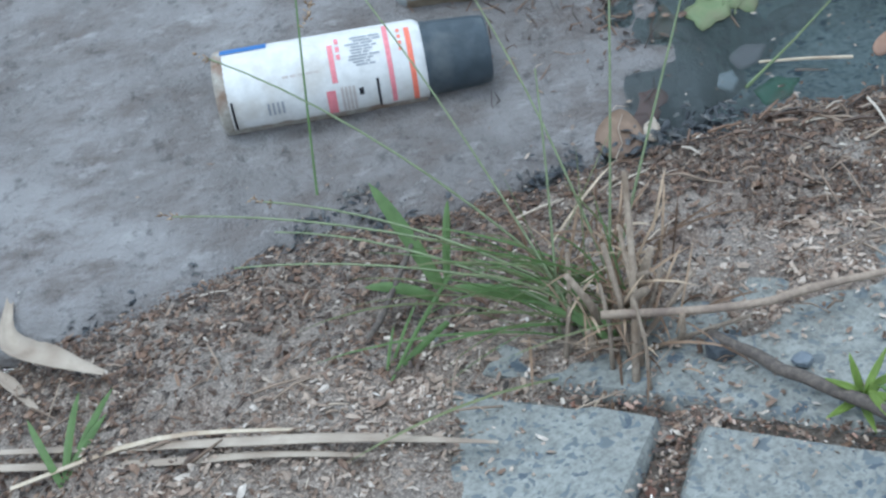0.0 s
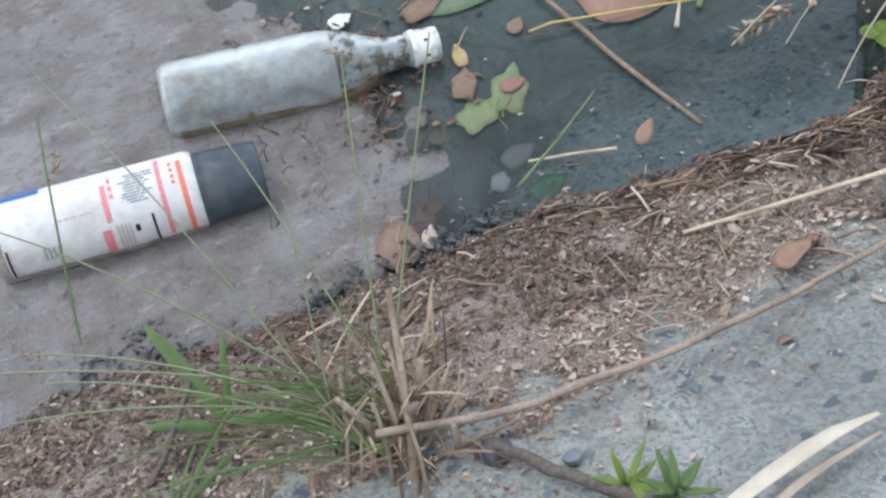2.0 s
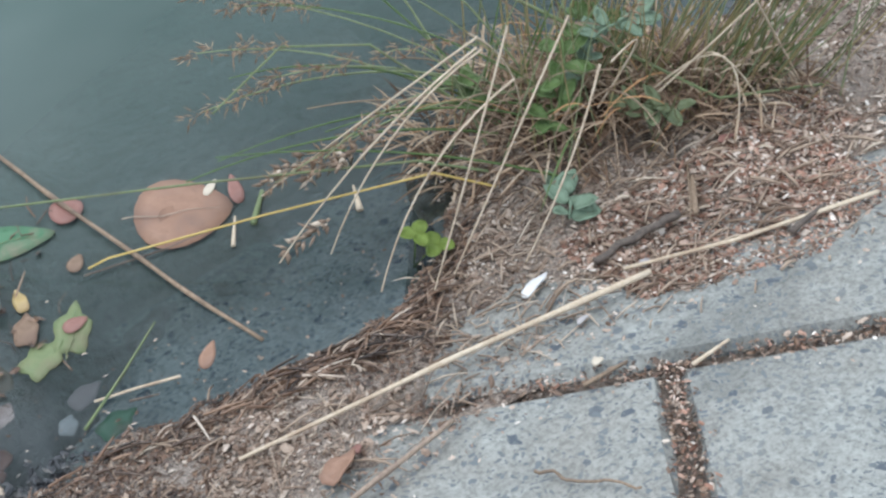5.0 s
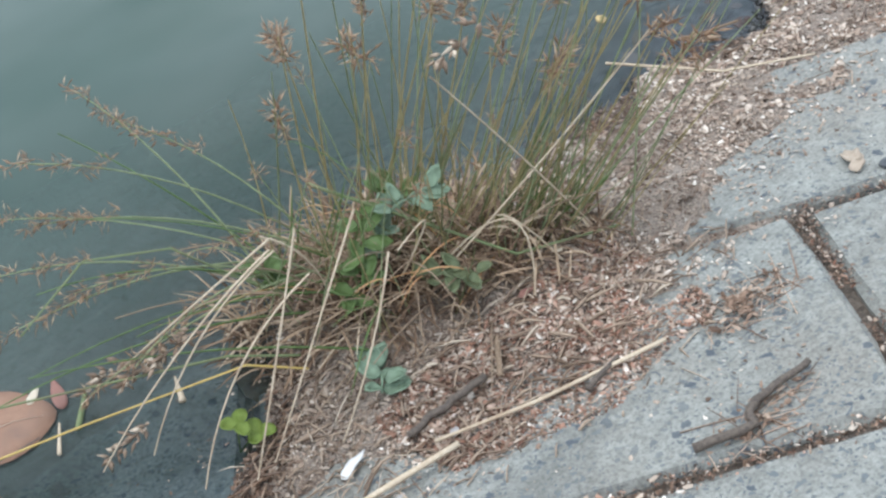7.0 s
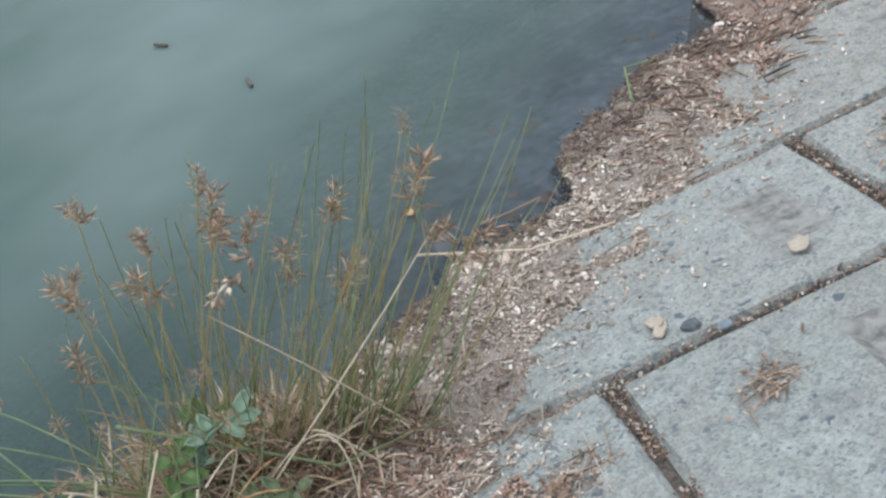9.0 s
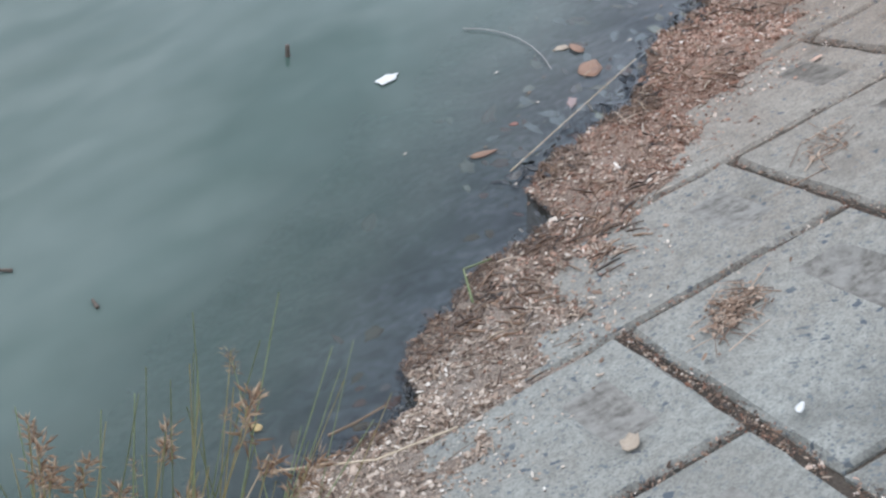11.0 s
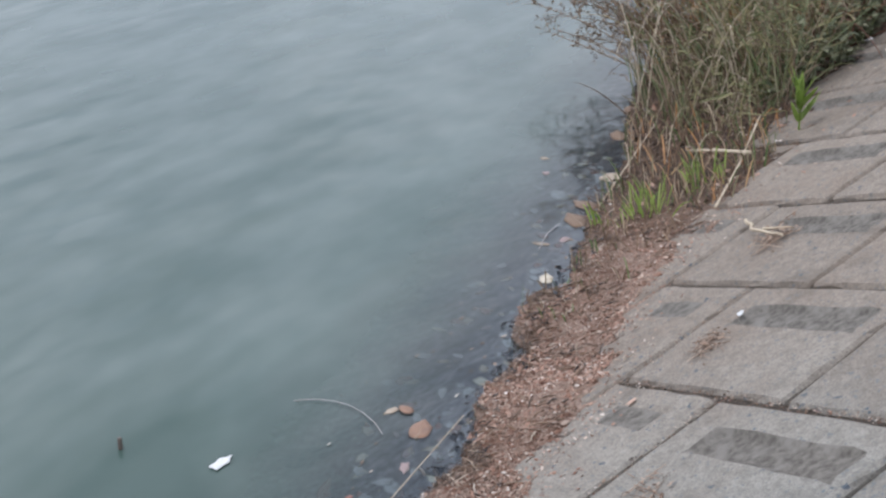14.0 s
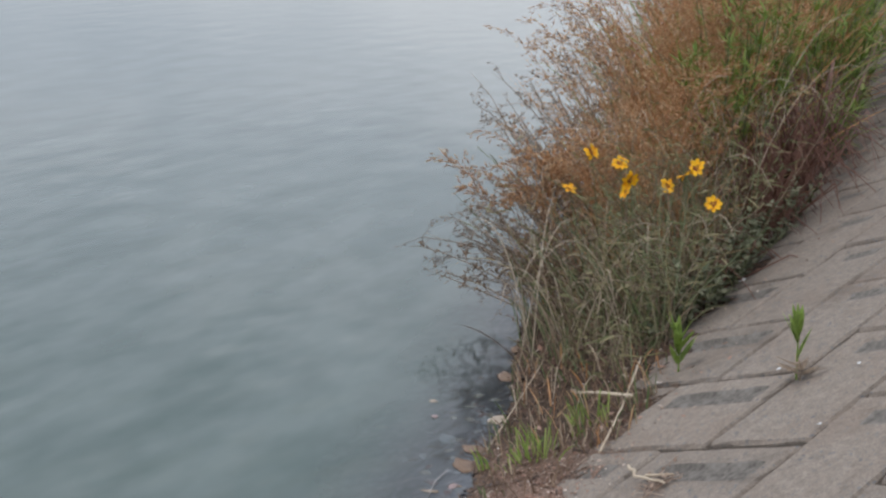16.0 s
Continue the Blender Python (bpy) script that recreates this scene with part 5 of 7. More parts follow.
# sticks and reeds on the bank
rod("curved_twig", [bank(0.165, 0.175, 0.030), bank(0.26, 0.200, 0.022), bank(0.355, 0.203, 0.018), bank(0.45, 0.195, 0.012), bank(0.548, 0.186, 0.012)], 0.0027, 0.0019, surface("dry_stem_bark", (0.25, 0.19, 0.145), (0.35, 0.275, 0.21), (0.17, 0.125, 0.10), 300, 40, 0.7, 0.4), "long curved tan stem lying over the litter", "stem", nodes_at=(0.3, 0.62, 0.85), wob=0.004)
rod("dry_reed", [bank(0.425, 0.088, 0.012), bank(0.60, 0.132, 0.016), bank(0.757, 0.172, 0.014)], 0.0015, 0.0027, pale_reed, "long pale dry reed lying on the litter", "reed", nodes_at=(0.45, 0.8))
rod("dry_reed", [bank(0.752, 0.146, 0.010), bank(0.83, 0.19, 0.008), bank(0.94, 0.242, 0.010)], 0.0016, 0.0020, pale_reed, "thin pale straw along the rim of the litter", "straw")
rod("dark_stick", [bank(0.222, 0.196, 0.010), bank(0.248, 0.248, 0.010), bank(0.285, 0.320, 0.012)], 0.0034, 0.0042, dark_wood, "short dark split stick on the concrete", "stick", nodes_at=(0.4,), wob=0.004)


def ribbon(name, pts, widths, material, label, category, face=OUT, curl=0.2):
    g = Geo()
    g.ribbon(pts, widths, face, curl)
    return single(name, g, material, Vector(pts[0]), label, category)


ribbon("dry_reed", [bank(-0.20, 0.105, 0.021), bank(-0.10, 0.155, 0.025), bank(-0.006, 0.194, 0.024), bank(0.032, 0.207, 0.018), bank(0.082, 0.226, 0.010)], (0.004, 0.0065, 0.008, 0.006, 0.002), leaf_kinds["tan"], "flattened pale reed leaf lying on the litter", "reed")
ribbon("dry_reed", [bank(-0.20, 0.118, 0.019), bank(-0.10, 0.166, 0.021), bank(-0.04, 0.188, 0.022), bank(0.01, 0.208, 0.016)], (0.006, 0.006, 0.005, 0.003), leaf_kinds["tan"], "brown flattened reed leaf beside a pale one", "reed")
ribbon("dry_reed", [bank(0.305, 0.332, 0.012), bank(0.34, 0.327, 0.014), bank(0.380, 0.322, 0.016), bank(0.412, 0.316, 0.010)], (0.009, 0.012, 0.009, 0.003), leaf_kinds["pale"], "short split cream-coloured reed piece", "reed", OUT, 0.5)
ribbon("dry_reed", [bank(0.310, 0.345, 0.008), bank(0.35, 0.335, 0.012), bank(0.405, 0.326, 0.008)], (0.005, 0.006, 0.002), leaf_kinds["tan"], "frayed strip of reed beside a larger piece", "reed", OUT, 0.3)
ribbon("dry_reed", [bank(-0.19, 0.140, 0.018), bank(-0.10, 0.148, 0.030), bank(-0.02, 0.176, 0.022)], (0.003, 0.004, 0.002), pale_reed, "split straw lying along a flattened reed", "reed")
ribbon("curled_leaf", [bank(-0.186, -0.06, 0.030), bank(-0.192, -0.01, 0.026), bank(-0.182, 0.026, 0.031), bank(-0.160, 0.050, 0.034), bank(-0.128, 0.070, 0.027)], (0.003, 0.010, 0.020, 0.018, 0.005), leaf_kinds["tan"], "large curled pale dead leaf at the waterline", "leaf", (0.3, 0.2, 1), 0.45)
ribbon("curled_leaf", [bank(-0.205, 0.02, 0.025), bank(-0.188, 0.048, 0.026), bank(-0.172, 0.080, 0.023)], (0.005, 0.009, 0.004), leaf_kinds["tan"], "small curled tan leaf beside a larger one", "leaf", (0.2, 0.2, 1), 0.4)
rod("twig", [bank(0.003, 0.136, 0.010), bank(0.045, 0.10, 0.022), bank(0.085, 0.060, 0.050)], 0.0026, 0.0018, dark_wood, "dark bare twig leaning over the litter", "twig")
rod("twig", [bank(0.556, 0.263, 0.004), bank(0.57, 0.295, 0.004), bank(0.590, 0.332, 0.005)], 0.0013, 0.0009, bark, "thin brown twig on bare concrete", "twig", wob=0.006)
rod("twig", [bank(0.636, 0.226, 0.006), bank(0.672, 0.234, 0.008)], 0.0018, 0.0013, bark, "short brown twig on bare concrete", "twig")
rod("twig", [bank(0.70, 0.270, 0.003), bank(0.735, 0.272, 0.004)], 0.0018, 0.0012, pale_reed, "short pale straw on bare concrete", "twig")
rod("driftwood", [bank(0.745, 0.120, 0.012), bank(0.79, 0.128, 0.016), bank(0.832, 0.128, 0.014)], 0.0032, 0.0040, dark_wood, "short weathered grey-brown stick in the litter", "stick", wob=0.004)
rod("driftwood", [bank(0.838, 0.142, 0.014), bank(0.874, 0.104, 0.018)], 0.0026, 0.0030, bark, "blunt pale wood splinter in the litter", "splinter")
rod("driftwood", [bank(0.86, 0.222, 0.010), bank(0.905, 0.218, 0.010)], 0.003, 0.002, dark_wood, "dark wood splinter in the litter", "splinter")
rod("driftwood", [bank(0.840, 0.345, 0.010), bank(0.880, 0.372, 0.012), bank(0.905, 0.355, 0.014), bank(0.962, 0.366, 0.010)], 0.0042, 0.0030, dark_wood, "crooked dark root piece lying on the concrete", "stick", wob=0.006)
rod("dry_reed", [bank(1.277, -0.094, 0.058), bank(1.34, 0.015, 0.026), bank(1.416, 0.081, 0.014)], 0.0017, 0.0012, pale_reed, "pale straw lying along the waterline", "straw")
rod("floating_stick", [(1.368, 0.084, 0.002), (1.395, 0.060, 0.014), (1.422, 0.037, 0.030)], 0.0022, 0.0016, bark, "short tan twig leaning out of the water", "stick")
rod("grass_culm", [bank(1.66, -0.03, 0.04), bank(1.70, -0.055, 0.07), bank(1.77, -0.06, 0.045)], 0.0018, 0.0014, leaf_kinds["lime"], "thin green culm bent over the waterline", "straw")
rod("forked_stick", [bank(3.20, 0.270, 0.014), bank(3.12, 0.305, 0.012), bank(3.02, 0.385, 0.010)], 0.0042, 0.0028, pale_reed, "bleached crooked stick on the concrete", "stick", wob=0.01)
rod("forked_stick", [bank(3.115, 0.325, 0.008), bank(3.06, 0.40, 0.008)], 0.0034, 0.0024, pale_reed, "short bleached stick on the concrete", "stick")
rod("dry_reed", [bank(3.615, 0.220, 0.05), bank(3.747, 0.102, 0.055), bank(3.912, -0.042, 0.05)], 0.0048, 0.0040, pale_reed, "thick cream reed lying across the weeds", "reed", nodes_at=(0.5,))
rod("dry_reed", [bank(3.36, 0.168, 0.02), bank(3.62, 0.18, 0.03), bank(3.93, 0.194, 0.06)], 0.0035, 0.0025, pale_reed, "long tan straw along the weeds", "straw")
rod("dry_reed", [(3.50, 0.175, 0.005), (3.75, 0.167, 0.03), (4.02, 0.155, 0.065)], 0.0022, 0.0015, pale_reed, "long pale stalk slanting into the water by the weeds", "stalk")
rod("dry_reed", [bank(0.83, -0.03, 0.18), bank(0.95, 0.07, 0.05), bank(1.06, 0.10, 0.02)], 0.0018, 0.0012, leaf_kinds["lime"], "arched green culm bending over the litter", "culm")

# leaves, shells and stones on the bank
SCRAPS = [
    (0.469, 0.155, 20, 0.030, 0.022, "orange", 0.10, "crumpled orange dead leaf on the litter"),
    (0.490, 0.146, 60, 0.010, 0.008, "red", 0.0, "tiny red scrap beside the dead leaf"),
    (0.698, 0.098, 15, 0.030, 0.012, "white", 0.06, "small white shard on brown litter"),
    (0.771, 0.150, 40, 0.014, 0.008, "grey", 0.05, "small white shard under a straw"),
    (0.690, 0.166, 10, 0.013, 0.006, "grey", 0.0, "tiny white flake on the concrete's rim"),
    (0.989, 0.079, 70, 0.015, 0.010, "pale", 0.12, "small whitish crumb on the litter"),
    (0.930, 0.092, 10, 0.020, 0.008, "red", 0.0, "thin red scrap on the litter"),
    (1.388, 0.321, 30, 0.028, 0.022, "tan", 0.10, "small pale curled leaf on the concrete"),
    (1.246, 0.229, 50, 0.030, 0.018, "tan", 0.12, "pinkish curled dead leaf in the joint"),
    (1.235, 0.243, 10, 0.022, 0.013, "tan", 0.12, "small tan dead leaf in the joint"),
    (2.671, 0.362, 0, 0.016, 0.014, "white", 0.0, "small white pebble-like flake on the concrete"),
    (4.600, 0.400, 40, 0.030, 0.020, "white", 0.08, "small white scrap at the foot of the weeds"),
    (0.66, 0.215, 0, 0.009, 0.007, "pale", 0.0, "tiny pale flake on the concrete"),
    (1.44, 0.49, 10, 0.016, 0.010, "white", 0.0, "tiny white flake on the concrete"),
    (3.34, 0.80, 10, 0.013, 0.008, "white", 0.0, "tiny white flake on the concrete"),
    (3.05, 0.72, 50, 0.014, 0.008, "white", 0.0, "tiny white flake on the concrete"),
    (3.52, 0.60, 50, 0.016, 0.010, "white", 0.0, "tiny white flake on the concrete"),
]
for u, v, turn, l, w, kind, lobes, label in SCRAPS:
    g = Geo()
    p = bank(u, v, max(litter_h(u, v), 0.0) + 0.007)
    m = Matrix.Translation(p) @ Matrix.Rotation(SLOPE, 4, "X").inverted() @ pose(0, 0, 0, rnd.uniform(-12, 12), rnd.uniform(-12, 12), turn)
    g.leaf(m, l, w, lobes, 0.25, 0.5, 16, 0.0012)
    single("litter_scrap" if kind in ("white", "grey") else "dead_leaf", g, leaf_kinds[kind], p, label, "scrap" if kind == "white" else "leaf", "scraps on the bank")

stone_mat = surface("dark_stone", (0.055, 0.062, 0.072), (0.10, 0.11, 0.12), None, 120, 20, 0.6, 0.5)
pebble_mat = surface("blue_pebble", (0.13, 0.15, 0.175), (0.18, 0.20, 0.22), None, 120, 20, 0.6, 0.4)


def pebble(u, v, size, material, label, squash=0.6, h=0.004):
    bm = bmesh.new()
    bmesh.ops.create_icosphere(bm, subdivisions=2, radius=size / 2)
    s = u * 37 + v * 91
    for w in bm.verts:
        w.co *= 1 + 0.28 * noise.noise(w.co * (2.6 / size) + Vector((s, 0, 0)))
        w.co.z *= squash
    me = bpy.data.meshes.new("pebble")
    bm.to_mesh(me)
    bm.free()
    me.materials.append(material)
    ob = new("stone", me)
    ob.matrix_world = Matrix.Translation(bank(u, v, h + max(litter_h(u, v), 0))) @ Matrix.Rotation(-SLOPE, 4, "X")
    return tagged(ob, label, "stone", "loose stones")


pebble(0.226, 0.203, 0.020, stone_mat, "small dark stone wedged by a stick", 0.8)
pebble(1.250, 0.268, 0.021, stone_mat, "flat blue-grey stone set in the joint", 0.4)
pebble(1.258, 0.300, 0.016, pebble_mat, "flat blue-grey stone in the concrete's face", 0.3, 0.001)
pebble(0.26, 0.235, 0.012, pebble_mat, "small grey stone on concrete")
for u, v, size in ((3.48, -0.17, 0.07), (3.60, -0.20, 0.06), (3.42, -0.15, 0.05), (3.9, -0.27, 0.07), (3.30, -0.14, 0.05), (4.1, -0.32, 0.06), (3.75, -0.23, 0.05)):
    pebble(u, v, size, stone_mat, "dark wet stone at the waterline", 0.5, -0.01)



# little heaps of straw on the concrete
def heap(u, v, size, count, seed_, label):
    r = random.Random(seed_)
    g = Geo()
    for i in range(count):
        a = r.uniform(-1.6, 1.0)
        l = size * r.uniform(0.15, 0.75)
        du, dv = r.gauss(0, size * 0.28), r.gauss(0, size * 0.15)
        p = bank(u + du - l / 2 * math.cos(a), v + dv - l / 2 * math.sin(a), 0.001 + r.random() * 0.003)
        q = bank(u + du + l / 2 * math.cos(a), v + dv + l / 2 * math.sin(a), 0.001 + r.random() * 0.004)
        w = size * r.uniform(0.004, 0.008)
        g.tube([p, (p + q) / 2 + OUT * r.uniform(0, size * 0.02), q], [w, w, w * 0.6], 4)
    for i in range(count * 2):
        chip(g, r, bank(u + r.gauss(0, size * 0.3), v + r.gauss(0, size * 0.17), 0.002 + r.random() * 0.006), size * r.uniform(0.04, 0.10))
    single("straw_heap", g, straw_dark, bank(u, v, 0), label, "straw", "straw heaps on the concrete", kind="stuff", smooth=False)


straw_dark = pieces("straw_heap", ((0.0, (0.11, 0.072, 0.052)), (0.5, (0.27, 0.185, 0.135)), (1.0, (0.48, 0.38, 0.30))))
heap(1.179, 0.385, 0.075, 44, 1, "small heap of broken brown straw on the concrete")
heap(1.640, 0.345, 0.11, 46, 2, "heap of broken straw and chips on the concrete")
heap(2.09, 0.325, 0.12, 20, 3, "thin scatter of straw on the concrete")
heap(2.575, 0.315, 0.10, 34, 4, "small round heap of reddish straw on the concrete")
heap(3.06, 0.36, 0.13, 26, 5, "scatter of straw beside a bleached stick")
heap(1.66, 0.335, 0.09, 30, 6, "scatter of pale straw by the joint")
heap(0.90, 0.37, 0.08, 40, 8, "scatter of straw round a crooked root piece")
heap(1.02, 0.27, 0.09, 50, 9, "crumbled straw filling a joint")

rod("bent_culm", [(0.735, 0.02, 0.07), (0.682, 0.051, 0.09), (0.53, 0.142, 0.08), (0.363, 0.264, 0.04), (0.33, 0.285, 0.03)], 0.0012, 0.0009, leaf_kinds["lime"], "long yellow-green culm arching low over the water", "culm")
rod("bent_culm", [(0.735, 0.01, 0.06), (0.691, 0.039, 0.08), (0.565, 0.105, 0.05), (0.451, 0.164, 0.018), (0.435, 0.17, 0.010)], 0.0010, 0.0010, surface("ochre_culm", (0.46, 0.33, 0.10), (0.52, 0.40, 0.15), None, 200, 30, 0.6, 0.2), "thin ochre culm dipping to the water", "culm")
rod("bent_culm", [(0.76, 0.08, 0.08), (0.70, 0.14, 0.14), (0.639, 0.18, 0.14), (0.563, 0.166, 0.12)], 0.0011, 0.0008, leaf_kinds["lime"], "thin green culm hanging over the water", "culm")


# ---------------------------------------------------------------- small sedge tuft by the can
thatch_mat = pieces("thatch", ((0.0, (0.095, 0.060, 0.040)), (0.40, (0.265, 0.180, 0.122)), (0.75, (0.44, 0.325, 0.225)), (1.0, (0.62, 0.51, 0.38))), 0.75, 0.2, 120, 0.15)
stub_mat = surface("dry_stub", (0.22, 0.168, 0.125), (0.34, 0.275, 0.21), (0.20, 0.145, 0.10), 260, 50, 0.75, 0.5, shade=0.3)


def build_sedge():
    r = random.Random(21)
    base = bank(0.178, 0.140, 0.010)
    th = empty("sedge_tuft", base, "sparse green sedge with dry stubs in brown litter", "grass tuft")
    g = Geo()
    for i in range(110):
        a = r.uniform(0, 6.283)
        p = base + Vector((r.gauss(0.006, 0.022), r.gauss(0, 0.026), 0.004))
        l = r.uniform(0.015, 0.06)
        q = p + Vector((math.cos(a) * l, math.sin(a) * l, r.uniform(-0.01, 0.055)))
        g.blade(p, q, 0.015, r.uniform(0.0015, 0.0035), 4, 0.3, a)
    part("thatch", g, thatch_mat, th, "matted dead blades", kind="stuff")
    for p, q, w in (((0.171, -0.183, 0.092), (0.209, -0.065, 0.130), 0.0050), ((0.177, -0.160, 0.085), (0.181, -0.101, 0.120), 0.0042), ((0.142, -0.146, 0.078), (0.162, -0.094, 0.110), 0.0034), ((0.180, -0.170, 0.088), (0.196, -0.09, 0.115), 0.0034),
                    ((0.164, -0.165, 0.086), (0.172, -0.12, 0.110), 0.0030), ((0.185, -0.15, 0.080), (0.215, -0.115, 0.100), 0.0034), ((0.150, -0.14, 0.076), (0.190, -0.155, 0.095), 0.0028), ((0.176, -0.19, 0.10), (0.185, -0.14, 0.118), 0.0026),
                    ((0.19, -0.16, 0.085), (0.25, -0.165, 0.098), 0.0032), ((0.19, -0.15, 0.082), (0.235, -0.12, 0.085), 0.0036), ((0.09, -0.098, 0.062), (0.17, -0.158, 0.094), 0.0022)):
        g = Geo()
        p, q = Vector(p), Vector(q)
        g.tube([p, p.lerp(q, 0.5) + Vector((0.002, 0, 0.001)), q], [w * 0.55, w * 0.5, w * 0.42], 6)
        part("dry_stub", g, stub_mat, th)
    for i in range(6):
        g = Geo()
        p = base + Vector((r.gauss(0.006, 0.020), r.gauss(-0.005, 0.024), 0.0))
        q = p + Vector((r.gauss(0.006, 0.014), r.gauss(0.01, 0.018), r.uniform(0.015, 0.055)))
        w = r.uniform(0.0022, 0.0044)
        g.tube([p, p.lerp(q, 0.5) + Vector((r.gauss(0, 0.003), 0, 0.001)), q], [w, w * 0.9, w * 0.65], 6)
        part("dry_stub", g, stub_mat, th)
    for i in range(40):
        g = Geo()
        p = base + Vector((r.gauss(-0.01, 0.02), r.gauss(0, 0.014), 0.006))
        if i < 30:
            a, l = r.gauss(2.75, 0.5), r.uniform(0.06, 0.16)
            q = p + Vector((math.cos(a) * l, math.sin(a) * l * 0.6, r.uniform(0.01, 0.06)))
            g.blade(p, q, r.uniform(0.02, 0.05), r.uniform(0.0018, 0.0036), 6, 0.3, r.uniform(0, 6))
        else:
            q = p + Vector((r.gauss(0.0, 0.03), r.gauss(0.03, 0.02), r.uniform(0.05, 0.12)))
            g.blade(p, q, 0.0, r.uniform(0.0016, 0.0026), 5, 0.3, r.uniform(0, 6))
        part("blade", g, fresh_blade if i % 2 else green_blade, th)
    for p, q, w in (((0.090, -0.062, 0.055), (0.066, 0.008, 0.088), 0.015), ((0.086, -0.070, 0.055), (0.042, -0.054, 0.07), 0.011), ((0.150, -0.100, 0.062), (0.088, -0.077, 0.08), 0.012), ((0.086, -0.090, 0.06), (0.026, -0.133, 0.074), 0.007),
                    ((0.172, -0.150, 0.082), (0.136, -0.090, 0.092), 0.008), ((0.176, -0.146, 0.082), (0.150, -0.098, 0.10), 0.006), ((0.168, -0.140, 0.082), (0.128, -0.105, 0.09), 0.007), ((0.10, -0.055, 0.055), (0.030, -0.138, 0.085), 0.004),
                    ((0.095, -0.06, 0.055), (0.11, -0.02, 0.085), 0.008)):
        g = Geo()
        g.blade(p, q, 0.014, w * 1.0, 8, 0.35, 2.6, (0.15, -0.5, 1))
        part("broad_blade", g, fresh_blade, th, "fresh green broad blade")
    culms = [((0.067, 0.085, 0.25), 0.05, 0), ((-0.056, 0.006, 0.12), 0.05, 1), ((-0.001, -0.003, 0.12), 0.06, 1), ((-0.006, 0.050, 0.20), 0.06, 1), ((0.167, -0.023, 0.20), 0.03, 0), ((0.279, 0.012, 0.25), 0.02, 0),
             ((-0.03, -0.03, 0.10), 0.05, 0), ((0.00, -0.02, 0.11), 0.06, 0), ((0.230, 0.03, 0.24), 0.03, 1), ((0.15, 0.05, 0.20), 0.04, 0)]
    for tip, lift, seeded in culms:
        g = Geo()
        p = base + Vector((r.gauss(0, 0.012), r.gauss(0, 0.01), 0.0))
        g.stalk(p, tip, lift, 0.0010, 0.0005, 10)
        culm = part("culm", g, pale_culm, th, "thin arching green culm")
        if seeded:
            g = Geo()
            g.head(tip, Vector((-0.6, 0.2, 0.3)), 0.014, 14, r)
            part("seed_head", g, seed, culm, "small brown seed head")
    g = Geo()
    g.stalk((0.030, -0.029, 0.15), (0.057, 0.090, 0.21), 0.01, 0.0010, 0.0007, 8)
    culm = part("culm", g, fresh_blade, th, "thin arching green culm")
    g = Geo()
    g.head((0.056, 0.060, 0.200), (0.2, 0.5, 0.2), 0.016, 18, r)
    part("seed_head", g, seed, culm, "small brown seed head")


build_sedge()


def weed(u, v, size, count, seed_, label, material, upright=0.7, tilt=(-45, -5)):
    """A low broad-leaved seedling."""
    r = random.Random(seed_)
    base = bank(u, v, max(litter_h(u, v), 0))
    th = empty("weed", base, label, "weed", "small weeds")
    g = Geo()
    top = base + Vector((0, 0, size * upright))
    g.stalk(base - OUT * 0.004, top, 0, size * 0.03, size * 0.02, 5)
    part("stem", g, material, th)
    for i in range(count):
        g = Geo()
        s = r.uniform(0.15, 1.0)
        a = i * 2.4 + r.uniform(-0.4, 0.4)
        m = Matrix.Translation(base.lerp(top, s)) @ Matrix.Rotation(a, 4, "Z") @ Matrix.Rotation(radians(r.uniform(*tilt)), 4, "Y") @ Matrix.Translation((size * 0.32, 0, 0))
        g.leaf(m, size * r.uniform(0.5, 0.75), size * r.uniform(0.12, 0.20), 0, 0.35, 0.25, 12, 0.0005)
        part("leaf", g, material, th)


weed(0.272, 0.276, 0.034, 8, 1, "bright green seedling growing from the concrete's joint", bright_leaf)
weed(0.292, 0.296, 0.036, 7, 2, "low green seedling spreading on the concrete", fresh_blade, 0.3)


def leaf_weed(base, tips, width, label):
    th = empty("weed", Vector(base), label, "weed", "small weeds")
    for tip in tips:
        g = Geo()
        g.blade(base, tip, 0.012, width, 7, 0.2, 0, (0.1, -0.5, 1))
        part("leaf", g, fresh_blade, th)


leaf_weed(bank(-0.160, 0.150, 0.012), (bank(-0.122, 0.090, 0.03), bank(-0.140, 0.098, 0.04), bank(-0.172, 0.11, 0.04), bank(-0.128, 0.110, 0.027)), 0.007, "long-bladed green weed in the litter")
leaf_weed(bank(0.036, 0.142, 0.006), (bank(0.072, 0.100, 0.03), bank(0.052, 0.118, 0.03)), 0.003, "thin green sprig in the litter")


def trefoil(place, size, label):
    """Sprigs of three round leaflets."""
    r = random.Random(4)
    th = empty("clover", Vector(place), label, "weed", "small weeds")
    for k, (dx, dy, dz) in enumerate(((0.0, 0.0, 0.028), (0.012, -0.014, 0.018))):
        top = Vector(place) + Vector((dx, dy, dz))
        g = Geo()
        g.stalk(Vector(place) - Vector((0, 0, 0.02)), top, 0.004, 0.0009, 0.0006, 5)
        stem = part("stem", g, fresh_blade, th)
        for i in range(3):
            g = Geo()
            m = Matrix.Translation(top) @ Matrix.Rotation(i * 2.09 + 0.5 + k, 4, "Z") @ Matrix.Rotation(radians(r.uniform(-8, 12)), 4, "Y") @ Matrix.Translation((size * 0.5, 0, 0))
            g.leaf(m, size, size * 0.85, 0.0, -0.12, 0.25, 14, 0.0004)
            part("leaflet", g, bright_leaf, stem)


